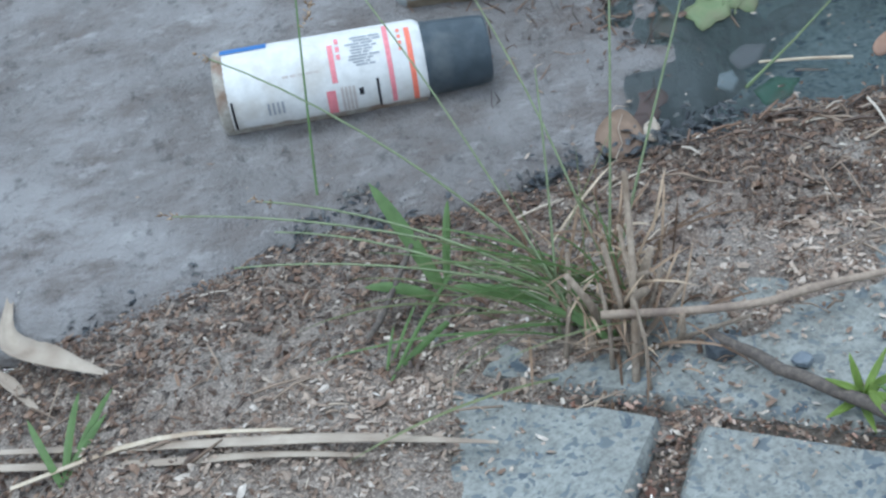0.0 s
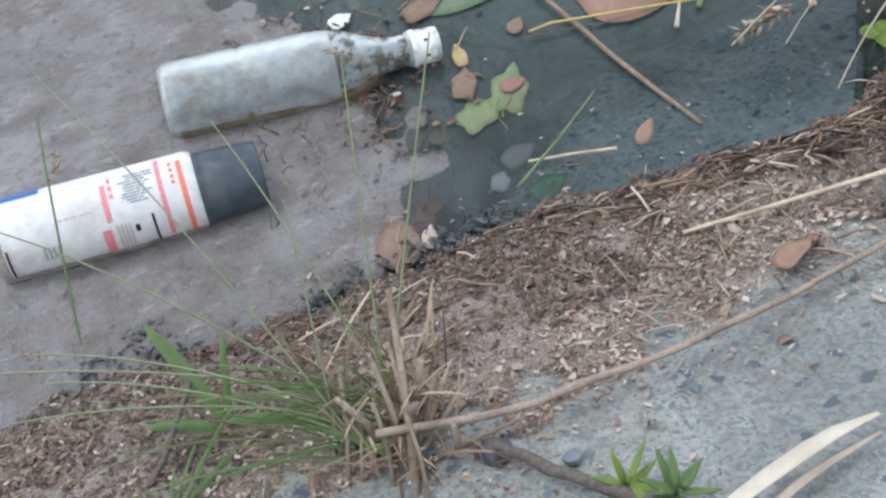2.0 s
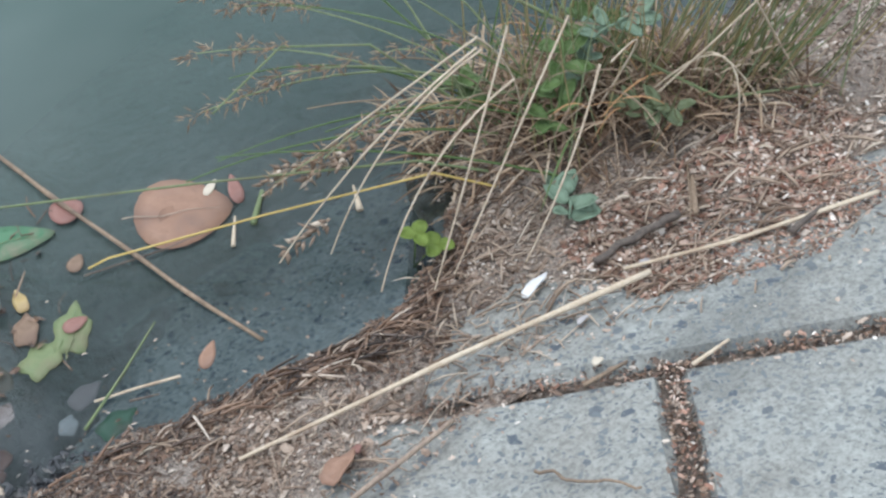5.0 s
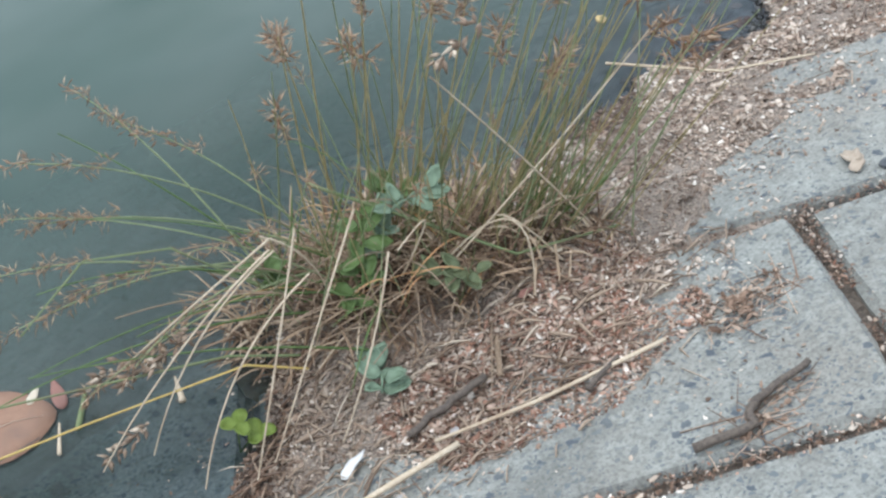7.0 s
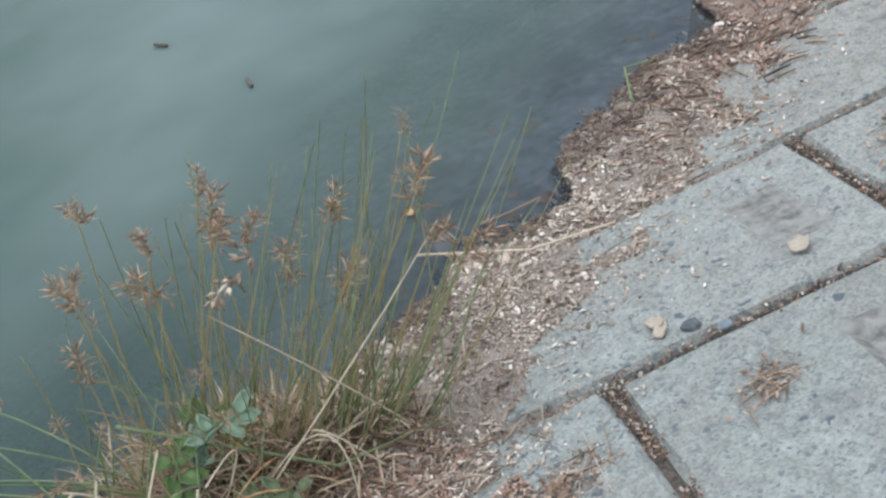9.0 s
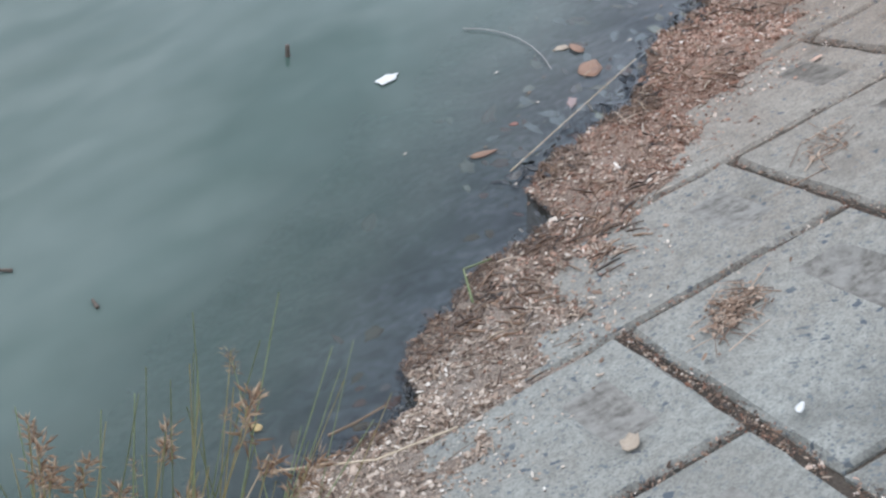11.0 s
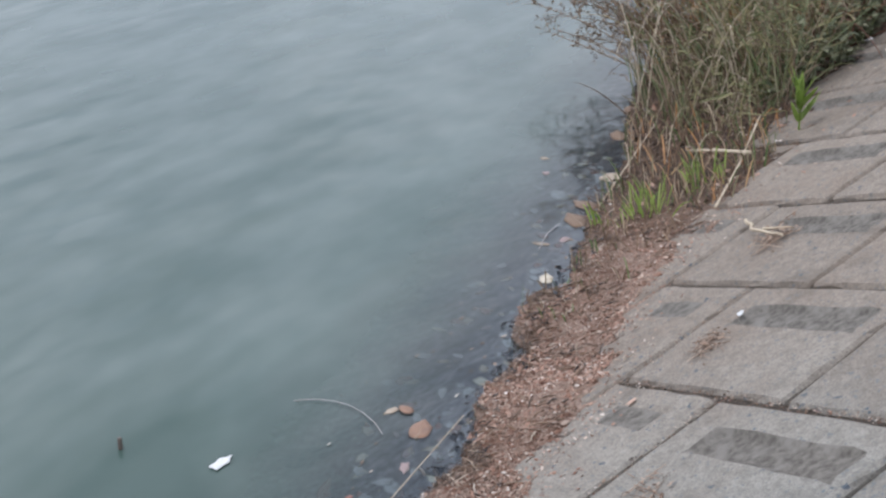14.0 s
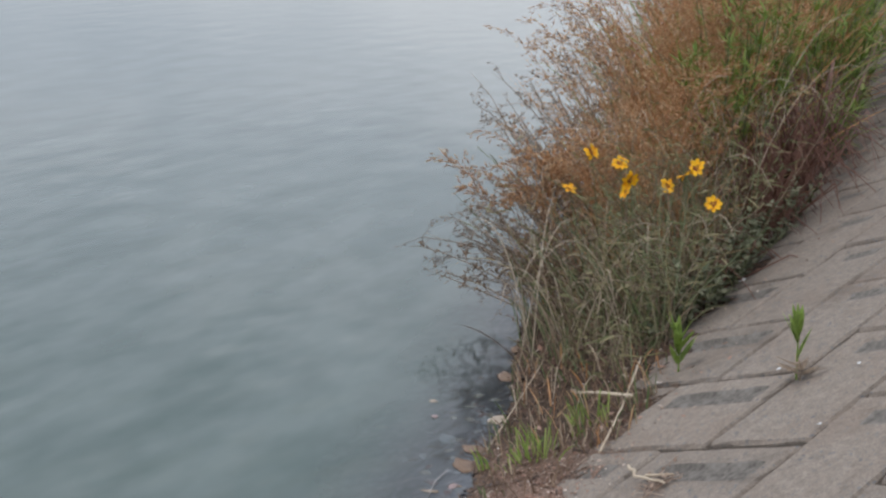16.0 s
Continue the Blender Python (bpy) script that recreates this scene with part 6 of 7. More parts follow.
trefoil((0.665, 0.026, 0.004), 0.016, "bright green clover sprig at the waterline")
weed(3.86, 0.285, 0.12, 12, 5, "upright green weed at the rim of the concrete", bright_leaf, 0.7, (-80, -50))
weed(3.42, 0.645, 0.11, 7, 6, "tall leggy weed rooted in a joint of the blocks", bright_leaf, 1.1, (-86, -62))
weed(3.40, 0.655, 0.09, 10, 7, "withered weed rooted in a joint of the blocks", dry_blade, 0.5)


# ---------------------------------------------------------------- rush clump standing in the water
rush_seed = pieces("rush_seed", ((0.0, (0.15, 0.080, 0.046)), (0.5, (0.31, 0.200, 0.128)), (1.0, (0.50, 0.38, 0.27))), 0.75)


def build_rush():
    r = random.Random(31)
    cx, cy = 0.885, 0.045
    base = Vector((cx, cy, 0.0))
    th = empty("rush_clump", base, "rush clump with brown seed heads on dead thatch", "rush")
    g, n, k = Geo(), 30, 12
    for i in range(n):
        for j in range(k + 1):
            w, s = 2 * math.pi * i / n, j / k
            x, y = cx + math.cos(w) * 0.165 * s, cy + math.sin(w) * 0.105 * s - 0.25 * math.cos(w) * 0.165 * s
            z = 0.060 * (1 - s ** 2.2) - 0.045 * s + 0.014 * wave(x, y, 30, 2.0) + max(0, -y) * TS * 0.7
            g.v.append((x, y, z))
    for i in range(n):
        for j in range(k):
            a, b = i * (k + 1) + j, ((i + 1) % n) * (k + 1) + j
            g.f.append((a, b, b + 1, a + 1))
            g.mi.append(0)
    part("mound", g, peat, th, "mound of dark peat and roots")

    def on(spread=1.0):
        w, s = r.uniform(0, 6.283), math.sqrt(r.random()) * spread
        x, y = cx + math.cos(w) * 0.155 * s, cy + math.sin(w) * 0.095 * s - 0.25 * math.cos(w) * 0.155 * s
        return Vector((x, y, 0.055 * (1 - s ** 2.2) + max(0, -y) * TS * 0.6)), w

    g = Geo()
    for i in range(900):
        p, w = on(1.05)
        a, l = w + r.gauss(0, 1.3), r.uniform(0.025, 0.075)
        q = p + Vector((math.cos(a) * l, math.sin(a) * l, r.uniform(-0.05, 0.045)))
        if q.z < 0.004 and q.y > -0.02:
            q.z = 0.004
        g.blade(p, q, r.uniform(0.005, 0.03), r.uniform(0.0018, 0.0042), 4, 0.3, a)
    for i in range(420):
        x = r.uniform(0.86, 1.05)
        p = Vector((x, 0.055 - 0.60 * (x - 0.87) + r.gauss(0, 0.03), r.uniform(0.035, 0.075)))
        a, l = r.uniform(0, 6.283), r.uniform(0.02, 0.06)
        g.blade(p, p + Vector((math.cos(a) * l, math.sin(a) * l, r.uniform(-0.02, 0.03))), r.uniform(0.0, 0.02), r.uniform(0.0018, 0.0045), 4, 0.3, a)
    part("thatch", g, thatch_mat, th, "tangled dead brown blades", kind="stuff")
    heads = [(0.891, 0.184, 0.320), (0.966, 0.110, 0.340), (0.959, 0.087, 0.300), (0.977, 0.068, 0.300), (0.980, 0.029, 0.280), (1.027, 0.016, 0.320), (1.060, -0.049, 0.360), (1.041, -0.082, 0.330),
             (0.887, 0.208, 0.220), (0.898, 0.124, 0.260), (0.847, 0.164, 0.180), (1.074, -0.097, 0.300), (1.011, -0.009, 0.260), (0.835, 0.145, 0.290), (0.928, 0.060, 0.360), (0.905, 0.12, 0.31)]
    droop = [(0.716, 0.275, 0.220), (0.731, 0.237, 0.200), (0.640, 0.255, 0.200), (0.710, 0.133, 0.130), (0.609, 0.248, 0.160), (0.584, 0.222, 0.130), (0.629, 0.232, 0.150), (0.620, 0.172, 0.120), (0.565, 0.189, 0.100), (0.580, 0.106, 0.080), (0.617, 0.090, 0.100)]
    bare = [(0.548, 0.141, 0.100), (0.519, 0.141, 0.090), (0.60, 0.20, 0.11), (0.56, 0.16, 0.07), (0.66, 0.20, 0.16), (0.64, 0.12, 0.09), (0.69, 0.27, 0.19)]
    for tip in heads:
        g, s = Geo(), Geo()
        p = Vector((cx + (tip[0] - cx) * 0.55 + r.gauss(0, 0.015), cy + (tip[1] - cy) * 0.55 + 0.01 + r.gauss(0, 0.012), 0.03))
        g.stalk(p, tip, 0.0, 0.0013, 0.0006, 8, 4, Vector((r.gauss(0, 0.1), r.gauss(0, 0.1), 0.0)))
        s.tassel(Vector(tip) - Vector((0, 0, 0.008)), Vector(tip) - p + Vector((r.gauss(0, 0.1), r.gauss(0, 0.1), 0)), r.uniform(0.030, 0.050), 60, r)
        part("seed_head", s, rush_seed, part("culm", g, (rush_culm, pale_culm)[len(heads) % 2], th), "brown tufted seed head", kind="stuff")
    for tip in droop:
        g, s = Geo(), Geo()
        p = Vector((cx - 0.07 + r.gauss(0, 0.03), cy + 0.03 + r.gauss(0, 0.02), 0.04))
        pts = g.stalk(p, tip, 0.07, 0.0013, 0.0006, 10)
        d = (pts[-1] - pts[-3]).normalized()
        for q in (0.0, 0.16, 0.30):
            s.tassel(Vector(tip) - d * q * 0.20, d + Vector((0, 0, -0.4)), 0.030, 26, r)
        part("seed_head", s, rush_seed, part("culm", g, pale_culm, th), "drooping brown seed head", kind="stuff")
    for tip in bare:
        g = Geo()
        p = Vector((cx - 0.06 + r.gauss(0, 0.03), cy + 0.01 + r.gauss(0, 0.03), 0.05))
        g.stalk(p, tip, r.uniform(0.03, 0.07), 0.0013, 0.0005, 10)
        part("culm", g, fresh_blade, th, "thin arching green culm")
    for p, q in (((0.99, -0.03, 0.05), (1.098, -0.060, 0.46)), ((0.97, -0.02, 0.05), (1.023, -0.032, 0.42)), ((1.02, -0.04, 0.05), (1.122, -0.094, 0.40)), ((1.03, -0.04, 0.05), (1.119, -0.103, 0.38)),
                 ((1.04, -0.03, 0.05), (1.190, -0.092, 0.26)), ((0.95, 0.03, 0.05), (0.993, 0.010, 0.40)), ((0.94, 0.06, 0.05), (0.995, 0.053, 0.36))):
        g = Geo()
        g.stalk(p, q, 0.01, 0.0012, 0.0005, 8, 4, Vector((0.5, 0.4, 0)))
        part("culm", g, pale_culm, th, "tall bare rush culm")
    for i in range(130):
        g = Geo()
        if i < 88:
            x = r.uniform(0.87, 1.07)
            p = Vector((x, 0.075 - 0.58 * (x - 0.87) + r.gauss(0, 0.02), 0.03))
            h = r.uniform(0.12, 0.40)
            q = p + Vector((r.gauss(0.10, 0.16) * h, r.gauss(-0.10, 0.14) * h, h))
        else:
            p = on(0.9)[0]
            q = p + Vector((r.gauss(-0.03, 0.05), r.gauss(0.03, 0.05), r.uniform(0.08, 0.26)))
        g.stalk(p, q, r.gauss(0, 0.012), r.uniform(0.0006, 0.0012), 0.0004, 6, 4, Vector((1, 0.3, 0)))
        culm = part("culm", g, (pale_culm, rush_culm, green_blade, rush_culm)[i % 4], th)
        if i % 8 == 0:
            s = Geo()
            s.tassel(q, q - p, r.uniform(0.018, 0.030), 26, r)
            part("seed_head", s, rush_seed, culm, "small brown seed head", kind="stuff")
    for i in range(60):
        g = Geo()
        x = r.uniform(0.98, 1.06) if i < 40 else r.uniform(0.80, 0.92)
        p = Vector((x, 0.075 - 0.60 * (x - 0.87) + r.gauss(0, 0.012), 0.035))
        q = p + Vector((r.gauss(0.022, 0.016), r.gauss(-0.012, 0.014), r.uniform(0.06, 0.15)))
        g.blade(p, q, 0.0, r.uniform(0.0018, 0.0032), 5, 0.3, r.uniform(0, 6))
        part("blade", g, fresh_blade if i % 4 else green_blade, th)
    g = Geo()
    for p, q, lift in (((1.040, -0.060, 0.060), (0.836, -0.022, 0.360), 0.0), ((0.746, 0.031, 0.22), (0.640, -0.03, 0.035), 0.0), ((0.731, 0.057, 0.20), (0.80, 0.05, 0.06), 0.02), ((0.735, 0.05, 0.20), (0.579, 0.126, 0.045), 0.02),
                       ((0.730, 0.045, 0.195), (0.553, 0.063, 0.040), 0.02), ((0.735, 0.045, 0.19), (0.594, 0.049, 0.035), 0.015), ((0.75, 0.02, 0.17), (0.604, -0.006, 0.035), 0.015), ((0.80, 0.02, 0.21), (0.66, -0.03, 0.04), 0.0),
                       ((0.88, 0.0, 0.06), (1.046, -0.078, 0.33), 0.0), ((0.80, -0.02, 0.19), (0.71, -0.06, 0.05), 0.0), ((0.86, 0.02, 0.07), (0.80, -0.03, 0.20), 0.05), ((0.90, 0.0, 0.08), (0.93, -0.08, 0.07), 0.11), ((0.96, 0.0, 0.07), (0.98, -0.07, 0.07), 0.10)):
        g = Geo()
        g.stalk(p, q, lift + 0.012, 0.0011, 0.0007, 10, 5, Vector((r.gauss(0, 0.6), r.gauss(0, 0.6), 1)))
        part("dry_culm", g, pale_reed, th, "bleached dry straw")
    for i in range(30):
        g = Geo()
        p = on(0.9)[0] + Vector((0, 0, 0.01))
        a = r.gauss(3.6, 0.8)
        l = r.uniform(0.08, 0.20)
        g.stalk(p, p + Vector((math.cos(a) * l, math.sin(a) * l * 0.7, r.uniform(-0.02, 0.12))), r.uniform(0, 0.05), 0.0011, 0.0006, 7)
        part("dry_culm", g, dry_blade, th, "bleached dry straw")
    for i in range(70):
        g = Geo()
        p = on(0.75)[0] + Vector((0, 0, 0.01))
        a = r.gauss(2.7, 0.8)
        l = r.uniform(0.07, 0.19)
        q = p + Vector((math.cos(a) * l * 0.8, math.sin(a) * l * 0.6, r.uniform(0.0, 0.10)))
        g.blade(p, q, r.uniform(0.02, 0.07), r.uniform(0.0016, 0.0032), 7, 0.3, a)
        part("dry_leaf", g, russet_blade if i % 5 == 0 else dry_blade if i % 6 else fresh_blade, th, "arching dry leaf")
    for tip in ((0.579, 0.126, 0.045), (0.553, 0.063, 0.040), (0.60, 0.10, 0.06), (0.62, 0.08, 0.09), (0.836, -0.022, 0.36)):
        g = Geo()
        g.head(Vector(tip) + Vector((0.03, 0.0, 0.015)), Vector((-0.7, 0.1, -0.3)), 0.045, 26, r)
        part("dry_head", g, straw, th, "bleached feathery head", kind="stuff")


build_rush()


def broadleaf(name, places, size, seed_, material, label, category):
    """A creeping weed: one stem and leaves set in pairs."""
    r = random.Random(seed_)
    base = Vector(places[0])
    th = empty(name, base, label, category, "leafy weeds")
    g = Geo()
    for a, b in zip(places, places[1:]):
        g.stalk(a, b, 0.01, 0.0015, 0.0012, 4)
    part("stem", g, material, th)
    for a, b in zip(places, places[1:]):
        for k in range(5):
            g = Geo()
            m = Matrix.Translation(Vector(a).lerp(Vector(b), k / 5 + 0.1)) @ Matrix.Rotation(r.uniform(0, 6.28), 4, "Z") @ Matrix.Rotation(radians(r.uniform(-40, 0)), 4, "Y") @ Matrix.Translation((size * 0.5, 0, 0))
            g.leaf(m, size * r.uniform(0.6, 0.95), size * r.uniform(0.42, 0.62), 0, 0.08, 0.3, 12, 0.0005, 0.04)
            part("leaf", g, material, th)


broadleaf("leafy_weed", [(0.86, 0.05, 0.07), (0.87, 0.055, 0.11), (0.885, 0.04, 0.14), (0.90, 0.03, 0.15)], 0.028, 1, grey_leaf, "dusty grey-green leafy weed growing through the rushes", "weed")
broadleaf("leafy_weed", [(0.80, 0.04, 0.06), (0.82, 0.03, 0.085), (0.84, 0.05, 0.11), (0.855, 0.075, 0.12)], 0.028, 2, fresh_blade, "green leafy weed on the rush mound", "weed")
broadleaf("leafy_weed", [(0.87, 0.00, 0.07), (0.885, -0.02, 0.09), (0.90, -0.03, 0.085)], 0.026, 3, dusk_leaf, "green leafy weed at the foot of the rushes", "weed")
broadleaf("leafy_weed", [(0.78, -0.02, 0.045), (0.775, -0.04, 0.06), (0.765, -0.05, 0.055)], 0.028, 4, grey_leaf, "dusty green leafy weed beside the litter", "weed")
broadleaf("leafy_weed", [(0.93, 0.06, 0.07), (0.915, 0.08, 0.09), (0.90, 0.09, 0.10)], 0.026, 5, fresh_blade, "bright green leafy weed behind the rushes", "weed")
broadleaf("leafy_weed", [(0.79, 0.09, 0.04), (0.775, 0.10, 0.07), (0.765, 0.10, 0.09)], 0.024, 6, fresh_blade, "bright green leafy weed over the water", "weed")


# ---------------------------------------------------------------- weeds and tall grass further along the bank
def foot(r, u0, u1, lo=0.0, hi=1.0):
    u = r.uniform(u0, u1)
    y = table(u, EDGE_U, EDGE_Y)
    v = -y / CS + (rim_v(u) + y / CS) * r.uniform(lo, hi)
    return bank(u, v, max(litter_h(u, v), 0.0) if u < 4.8 else 0.01)


def grass_clump(name, u0, u1, count, h0, h1, lean, width, materials, label, seed_, lo=0.0, hi=1.0, heads=0, head_size=0.03, head_mat=None, segs=6, spread=0.30):
    r = random.Random(seed_)
    base = bank((u0 + u1) / 2, 0.1, 0)
    th = empty(name, base, label, "grass", "grass along the bank")
    tips = []
    for mi, (pname, material, share) in enumerate(materials):
        g = Geo()
        for i in range(int(count * share)):
            p = foot(r, u0, u1, lo, hi)
            l = r.uniform(h0, h1)
            out = (p.y + 0.15) * 0.45
            q = p + Vector((r.gauss(lean[0], spread) * l, (r.gauss(lean[1] + out, spread)) * l, l * r.uniform(0.45, 0.95)))
            q.y = min(q.y, p.y + 0.5 * l)
            g.blade(p - Vector((0, 0, 0.01)), q, r.uniform(0.05, 0.5) * l, width * r.uniform(0.6, 1.3), segs, 0.3, r.uniform(0, 6.28))
            tips.append((p, q))
        part(pname, g, material, th, kind="stuff")
    if heads:
        g = Geo()
        for p, q in r.sample(tips, min(heads, len(tips))):
            g.head(q, q - p, head_size * r.uniform(0.7, 1.4), 16, r)
        part("seed_heads", g, head_mat or seed, th, "brown seed heads", kind="stuff")


grass_clump("low_grass", 3.22, 3.62, 70, 0.03, 0.09, (0.0, 0.1), 0.005, (("blades", fresh_blade, 0.2), ("dry_blades", thatch_mat, 1.2)), "low dry grass with few green blades on the litter", 41, 0.0, 0.8)
grass_clump("low_grass", 3.45, 4.10, 170, 0.03, 0.12, (0.0, 0.1), 0.0055, (("blades", green_blade, 0.3), ("fresh_blades", fresh_blade, 0.15), ("russet_blades", russet_blade, 0.20), ("dry_blades", thatch_mat, 1.1)), "low mixed green and dry grass by the water", 42, 0.0, 0.95)
grass_clump("low_grass", 3.40, 3.47, 26, 0.04, 0.11, (0.0, 0.1), 0.008, (("blades", bright_leaf, 1.0),), "bright green grass tuft on the litter", 49, 0.3, 0.6)
grass_clump("low_grass", 3.56, 3.62, 20, 0.04, 0.10, (0.0, 0.1), 0.008, (("blades", bright_leaf, 1.0),), "bright green grass tuft on the litter", 50, 0.45, 0.75)
grass_clump("low_grass", 3.34, 3.38, 9, 0.03, 0.07, (0.0, 0.1), 0.008, (("blades", bright_leaf, 1.0),), "small green grass tuft at the waterline", 40, 0.05, 0.3)
grass_clump("low_grass", 2.85, 3.25, 40, 0.02, 0.07, (0.0, 0.1), 0.005, (("blades", fresh_blade, 0.4), ("dry_blades", dry_blade, 0.9)), "sparse short grass at the litter's rim", 43, 0.0, 0.6)
grass_clump("tall_grass", 4.1, 4.8, 260, 0.10, 0.38, (0.0, 0.06), 0.005, (("blades", green_blade, 0.8), ("dry_blades", dry_blade, 0.55)), "grey-green grass under the yellow flowers", 44, 0.05, 0.9, 40, 0.03, spread=0.40)
grass_clump("tall_grass", 4.8, 5.8, 520, 0.25, 0.70, (0.0, 0.1), 0.005, (("russet_blades", russet_blade, 1.0), ("blades", green_blade, 0.4), ("dry_blades", dry_blade, 0.35)), "russet tall grass with dry seed heads", 45, 0.0, 0.62, spread=0.42)
grass_clump("tall_grass", 5.6, 7.0, 750, 0.4, 1.0, (0.0, 0.05), 0.006, (("russet_blades", russet_blade, 1.0), ("blades", green_blade, 0.3), ("fresh_blades", bright_leaf, 0.35)), "dense russet tall grass on the bank", 46, 0.0, 0.68, spread=0.42)
grass_clump("tall_grass", 6.8, 9.5, 1300, 0.6, 1.25, (0.0, 0.05), 0.008, (("russet_blades", russet_blade, 0.8), ("blades", green_blade, 0.4), ("fresh_blades", bright_leaf, 0.5)), "far stretch of russet and green tall grass", 47, 0.0, 0.78, spread=0.36)
grass_clump("tall_grass", 9.2, 14.0, 1500, 0.7, 1.3, (0.0, 0.05), 0.013, (("russet_blades", russet_blade, 0.6), ("blades", green_blade, 0.5), ("fresh_blades", bright_leaf, 0.4)), "furthest stretch of tall grass on the bank", 48, 0.0, 0.80)

plume_mat = pieces("russet_plume", ((0.0, (0.36, 0.18, 0.085)), (0.4, (0.58, 0.33, 0.165)), (0.75, (0.72, 0.48, 0.28)), (1.0, (0.78, 0.62, 0.42))), 0.75, 0.2, 90, 0.4)


def plume_grass(u0, u1, count, h0, h1, seed_, label, size, husks, lo=0.0, hi=0.9):
    """Thin nodding stems, each with a feathery panicle."""
    r = random.Random(seed_)
    th = empty("plume_grass", bank((u0 + u1) / 2, 0.2, 0), label, "grass", "plumed grass")
    g, s = Geo(), Geo()
    for i in range(count):
        p = foot(r, u0, u1, lo, hi)
        h = r.uniform(h0, h1)
        a = r.uniform(0, 6.28)
        lean, nod = r.uniform(0.05, 0.28) * h, r.uniform(0.06, 0.22) * h
        out = (p.y + 0.1) * 0.4 * h
        mid = p + Vector((math.cos(a) * lean * 0.4, math.sin(a) * lean * 0.4 + out * 0.4, h * 0.62))
        top = p + Vector((math.cos(a) * lean, math.sin(a) * lean + out, h))
        end = top + Vector((math.cos(a) * nod, math.sin(a) * nod + out * 0.3, -nod * r.uniform(-0.2, 0.9)))
        ctl = [p, mid, top, end]
        pts = []
        for k in range(11):
            f = k / 10
            pts.append(ctl[0] * (1 - f) ** 3 + ctl[1] * 3 * f * (1 - f) ** 2 + ctl[2] * 3 * f * f * (1 - f) + ctl[3] * f ** 3)
        g.tube(pts, [0.0017 - 0.0010 * k / 10 for k in range(11)], 3, False)
        s.plume(pts, r, size * r.uniform(0.7, 1.3), husks)
    part("stems", g, russet_blade, th, "thin russet stems", kind="stuff")
    part("plumes", s, plume_mat, th, "feathery russet panicles", kind="stuff")


plume_grass(4.75, 5.7, 190, 0.35, 0.80, 141, "russet plumed grass leaning over the water", 0.085, 46, 0.0, 0.62)
plume_grass(4.7, 5.15, 46, 0.38, 0.62, 145, "low russet plumed grass hanging out over the water", 0.11, 60, 0.0, 0.22)
plume_grass(5.5, 6.6, 260, 0.55, 1.10, 142, "tall russet plumed grass on the bank", 0.10, 46, 0.0, 0.66)
plume_grass(6.4, 8.2, 260, 0.70, 1.25, 143, "dense russet plumed grass further along the bank", 0.12, 40)
plume_grass(8.0, 11.0, 160, 0.80, 1.30, 144, "far plumed grass on the bank", 0.15, 30)


def green_shrub(u, v, height, seed_, label):
    """A leafy upright green weed standing in the russet grass."""
    r = random.Random(seed_)
    base = bank(u, v, 0.0)
    th = empty("green_weed", base, label, "weed", "tall green weeds")
    g, l = Geo(), Geo()
    for i in range(12):
        tip = base + Vector((r.gauss(0, 0.16), r.gauss(0, 0.12), height * r.uniform(0.7, 1.0)))
        pts = g.stalk(base + Vector((r.gauss(0, 0.03), r.gauss(0, 0.03), 0)), tip, 0, 0.005, 0.002, 8, 4, Vector((r.gauss(0, 0.1), 0, 0)))
        for p in pts[2:]:
            for k in range(7):
                a = r.uniform(0, 6.28)
                m = Matrix.Translation(p) @ Matrix.Rotation(a, 4, "Z") @ Matrix.Rotation(radians(r.uniform(-60, 20)), 4, "Y") @ Matrix.Translation((0.035, 0, 0))
                l.leaf(m, r.uniform(0.05, 0.09), r.uniform(0.006, 0.012), 0, 0.4, 0.2, 8, 0.0005)
    part("stem_bundle", g, green_blade, th, kind="stuff")
    part("leaves", l, bright_leaf, th, "narrow bright green leaves", kind="stuff")


green_shrub(5.35, 0.20, 0.92, 51, "leafy bright green weed among russet grass")
green_shrub(6.2, 0.42, 0.85, 52, "leafy bright green weed among russet grass")
green_shrub(6.6, 0.60, 0.60, 53, "leafy bright green weed by the blocks")
green_shrub(5.6, 0.26, 1.0, 54, "leafy bright green weed among russet grass")
green_shrub(7.2, 0.66, 0.60, 56, "leafy bright green weed by the blocks")
green_shrub(7.6, 0.50, 1.0, 57, "leafy bright green weed among russet grass")
green_shrub(8.4, 0.72, 0.80, 58, "leafy bright green weed by the blocks")
green_shrub(6.1, 0.62, 0.30, 55, "small green weed beside dark vines")


def tangle(u0, u1, v0, v1, height, count, material, label, seed_):
    """Dark dry vines hanging in loops."""
    r = random.Random(seed_)
    base = bank((u0 + u1) / 2, (v0 + v1) / 2, 0)
    th = empty("vine_tangle", base, label, "vine")
    g = Geo()
    for i in range(count):
        p = bank(r.uniform(u0, u1), r.uniform(v0, v1), 0.0)
        top = p + Vector((r.gauss(0, 0.15), r.gauss(0.02, 0.12), height * r.uniform(0.4, 1.0)))
        end = top + Vector((r.gauss(0, 0.12), r.gauss(-0.05, 0.12), -height * r.uniform(0.1, 0.7)))
        if end.z < p.z:
            end.z = p.z + 0.02
        g = Geo()
        g.stalk(p, top, 0, 0.003, 0.0022, 6, 4, Vector((r.gauss(0, 0.2), r.gauss(0, 0.2), 0)))
        g.stalk(top, end, r.uniform(0.0, 0.08), 0.0022, 0.0012, 6, 4)
        part("vine", g, material, th)


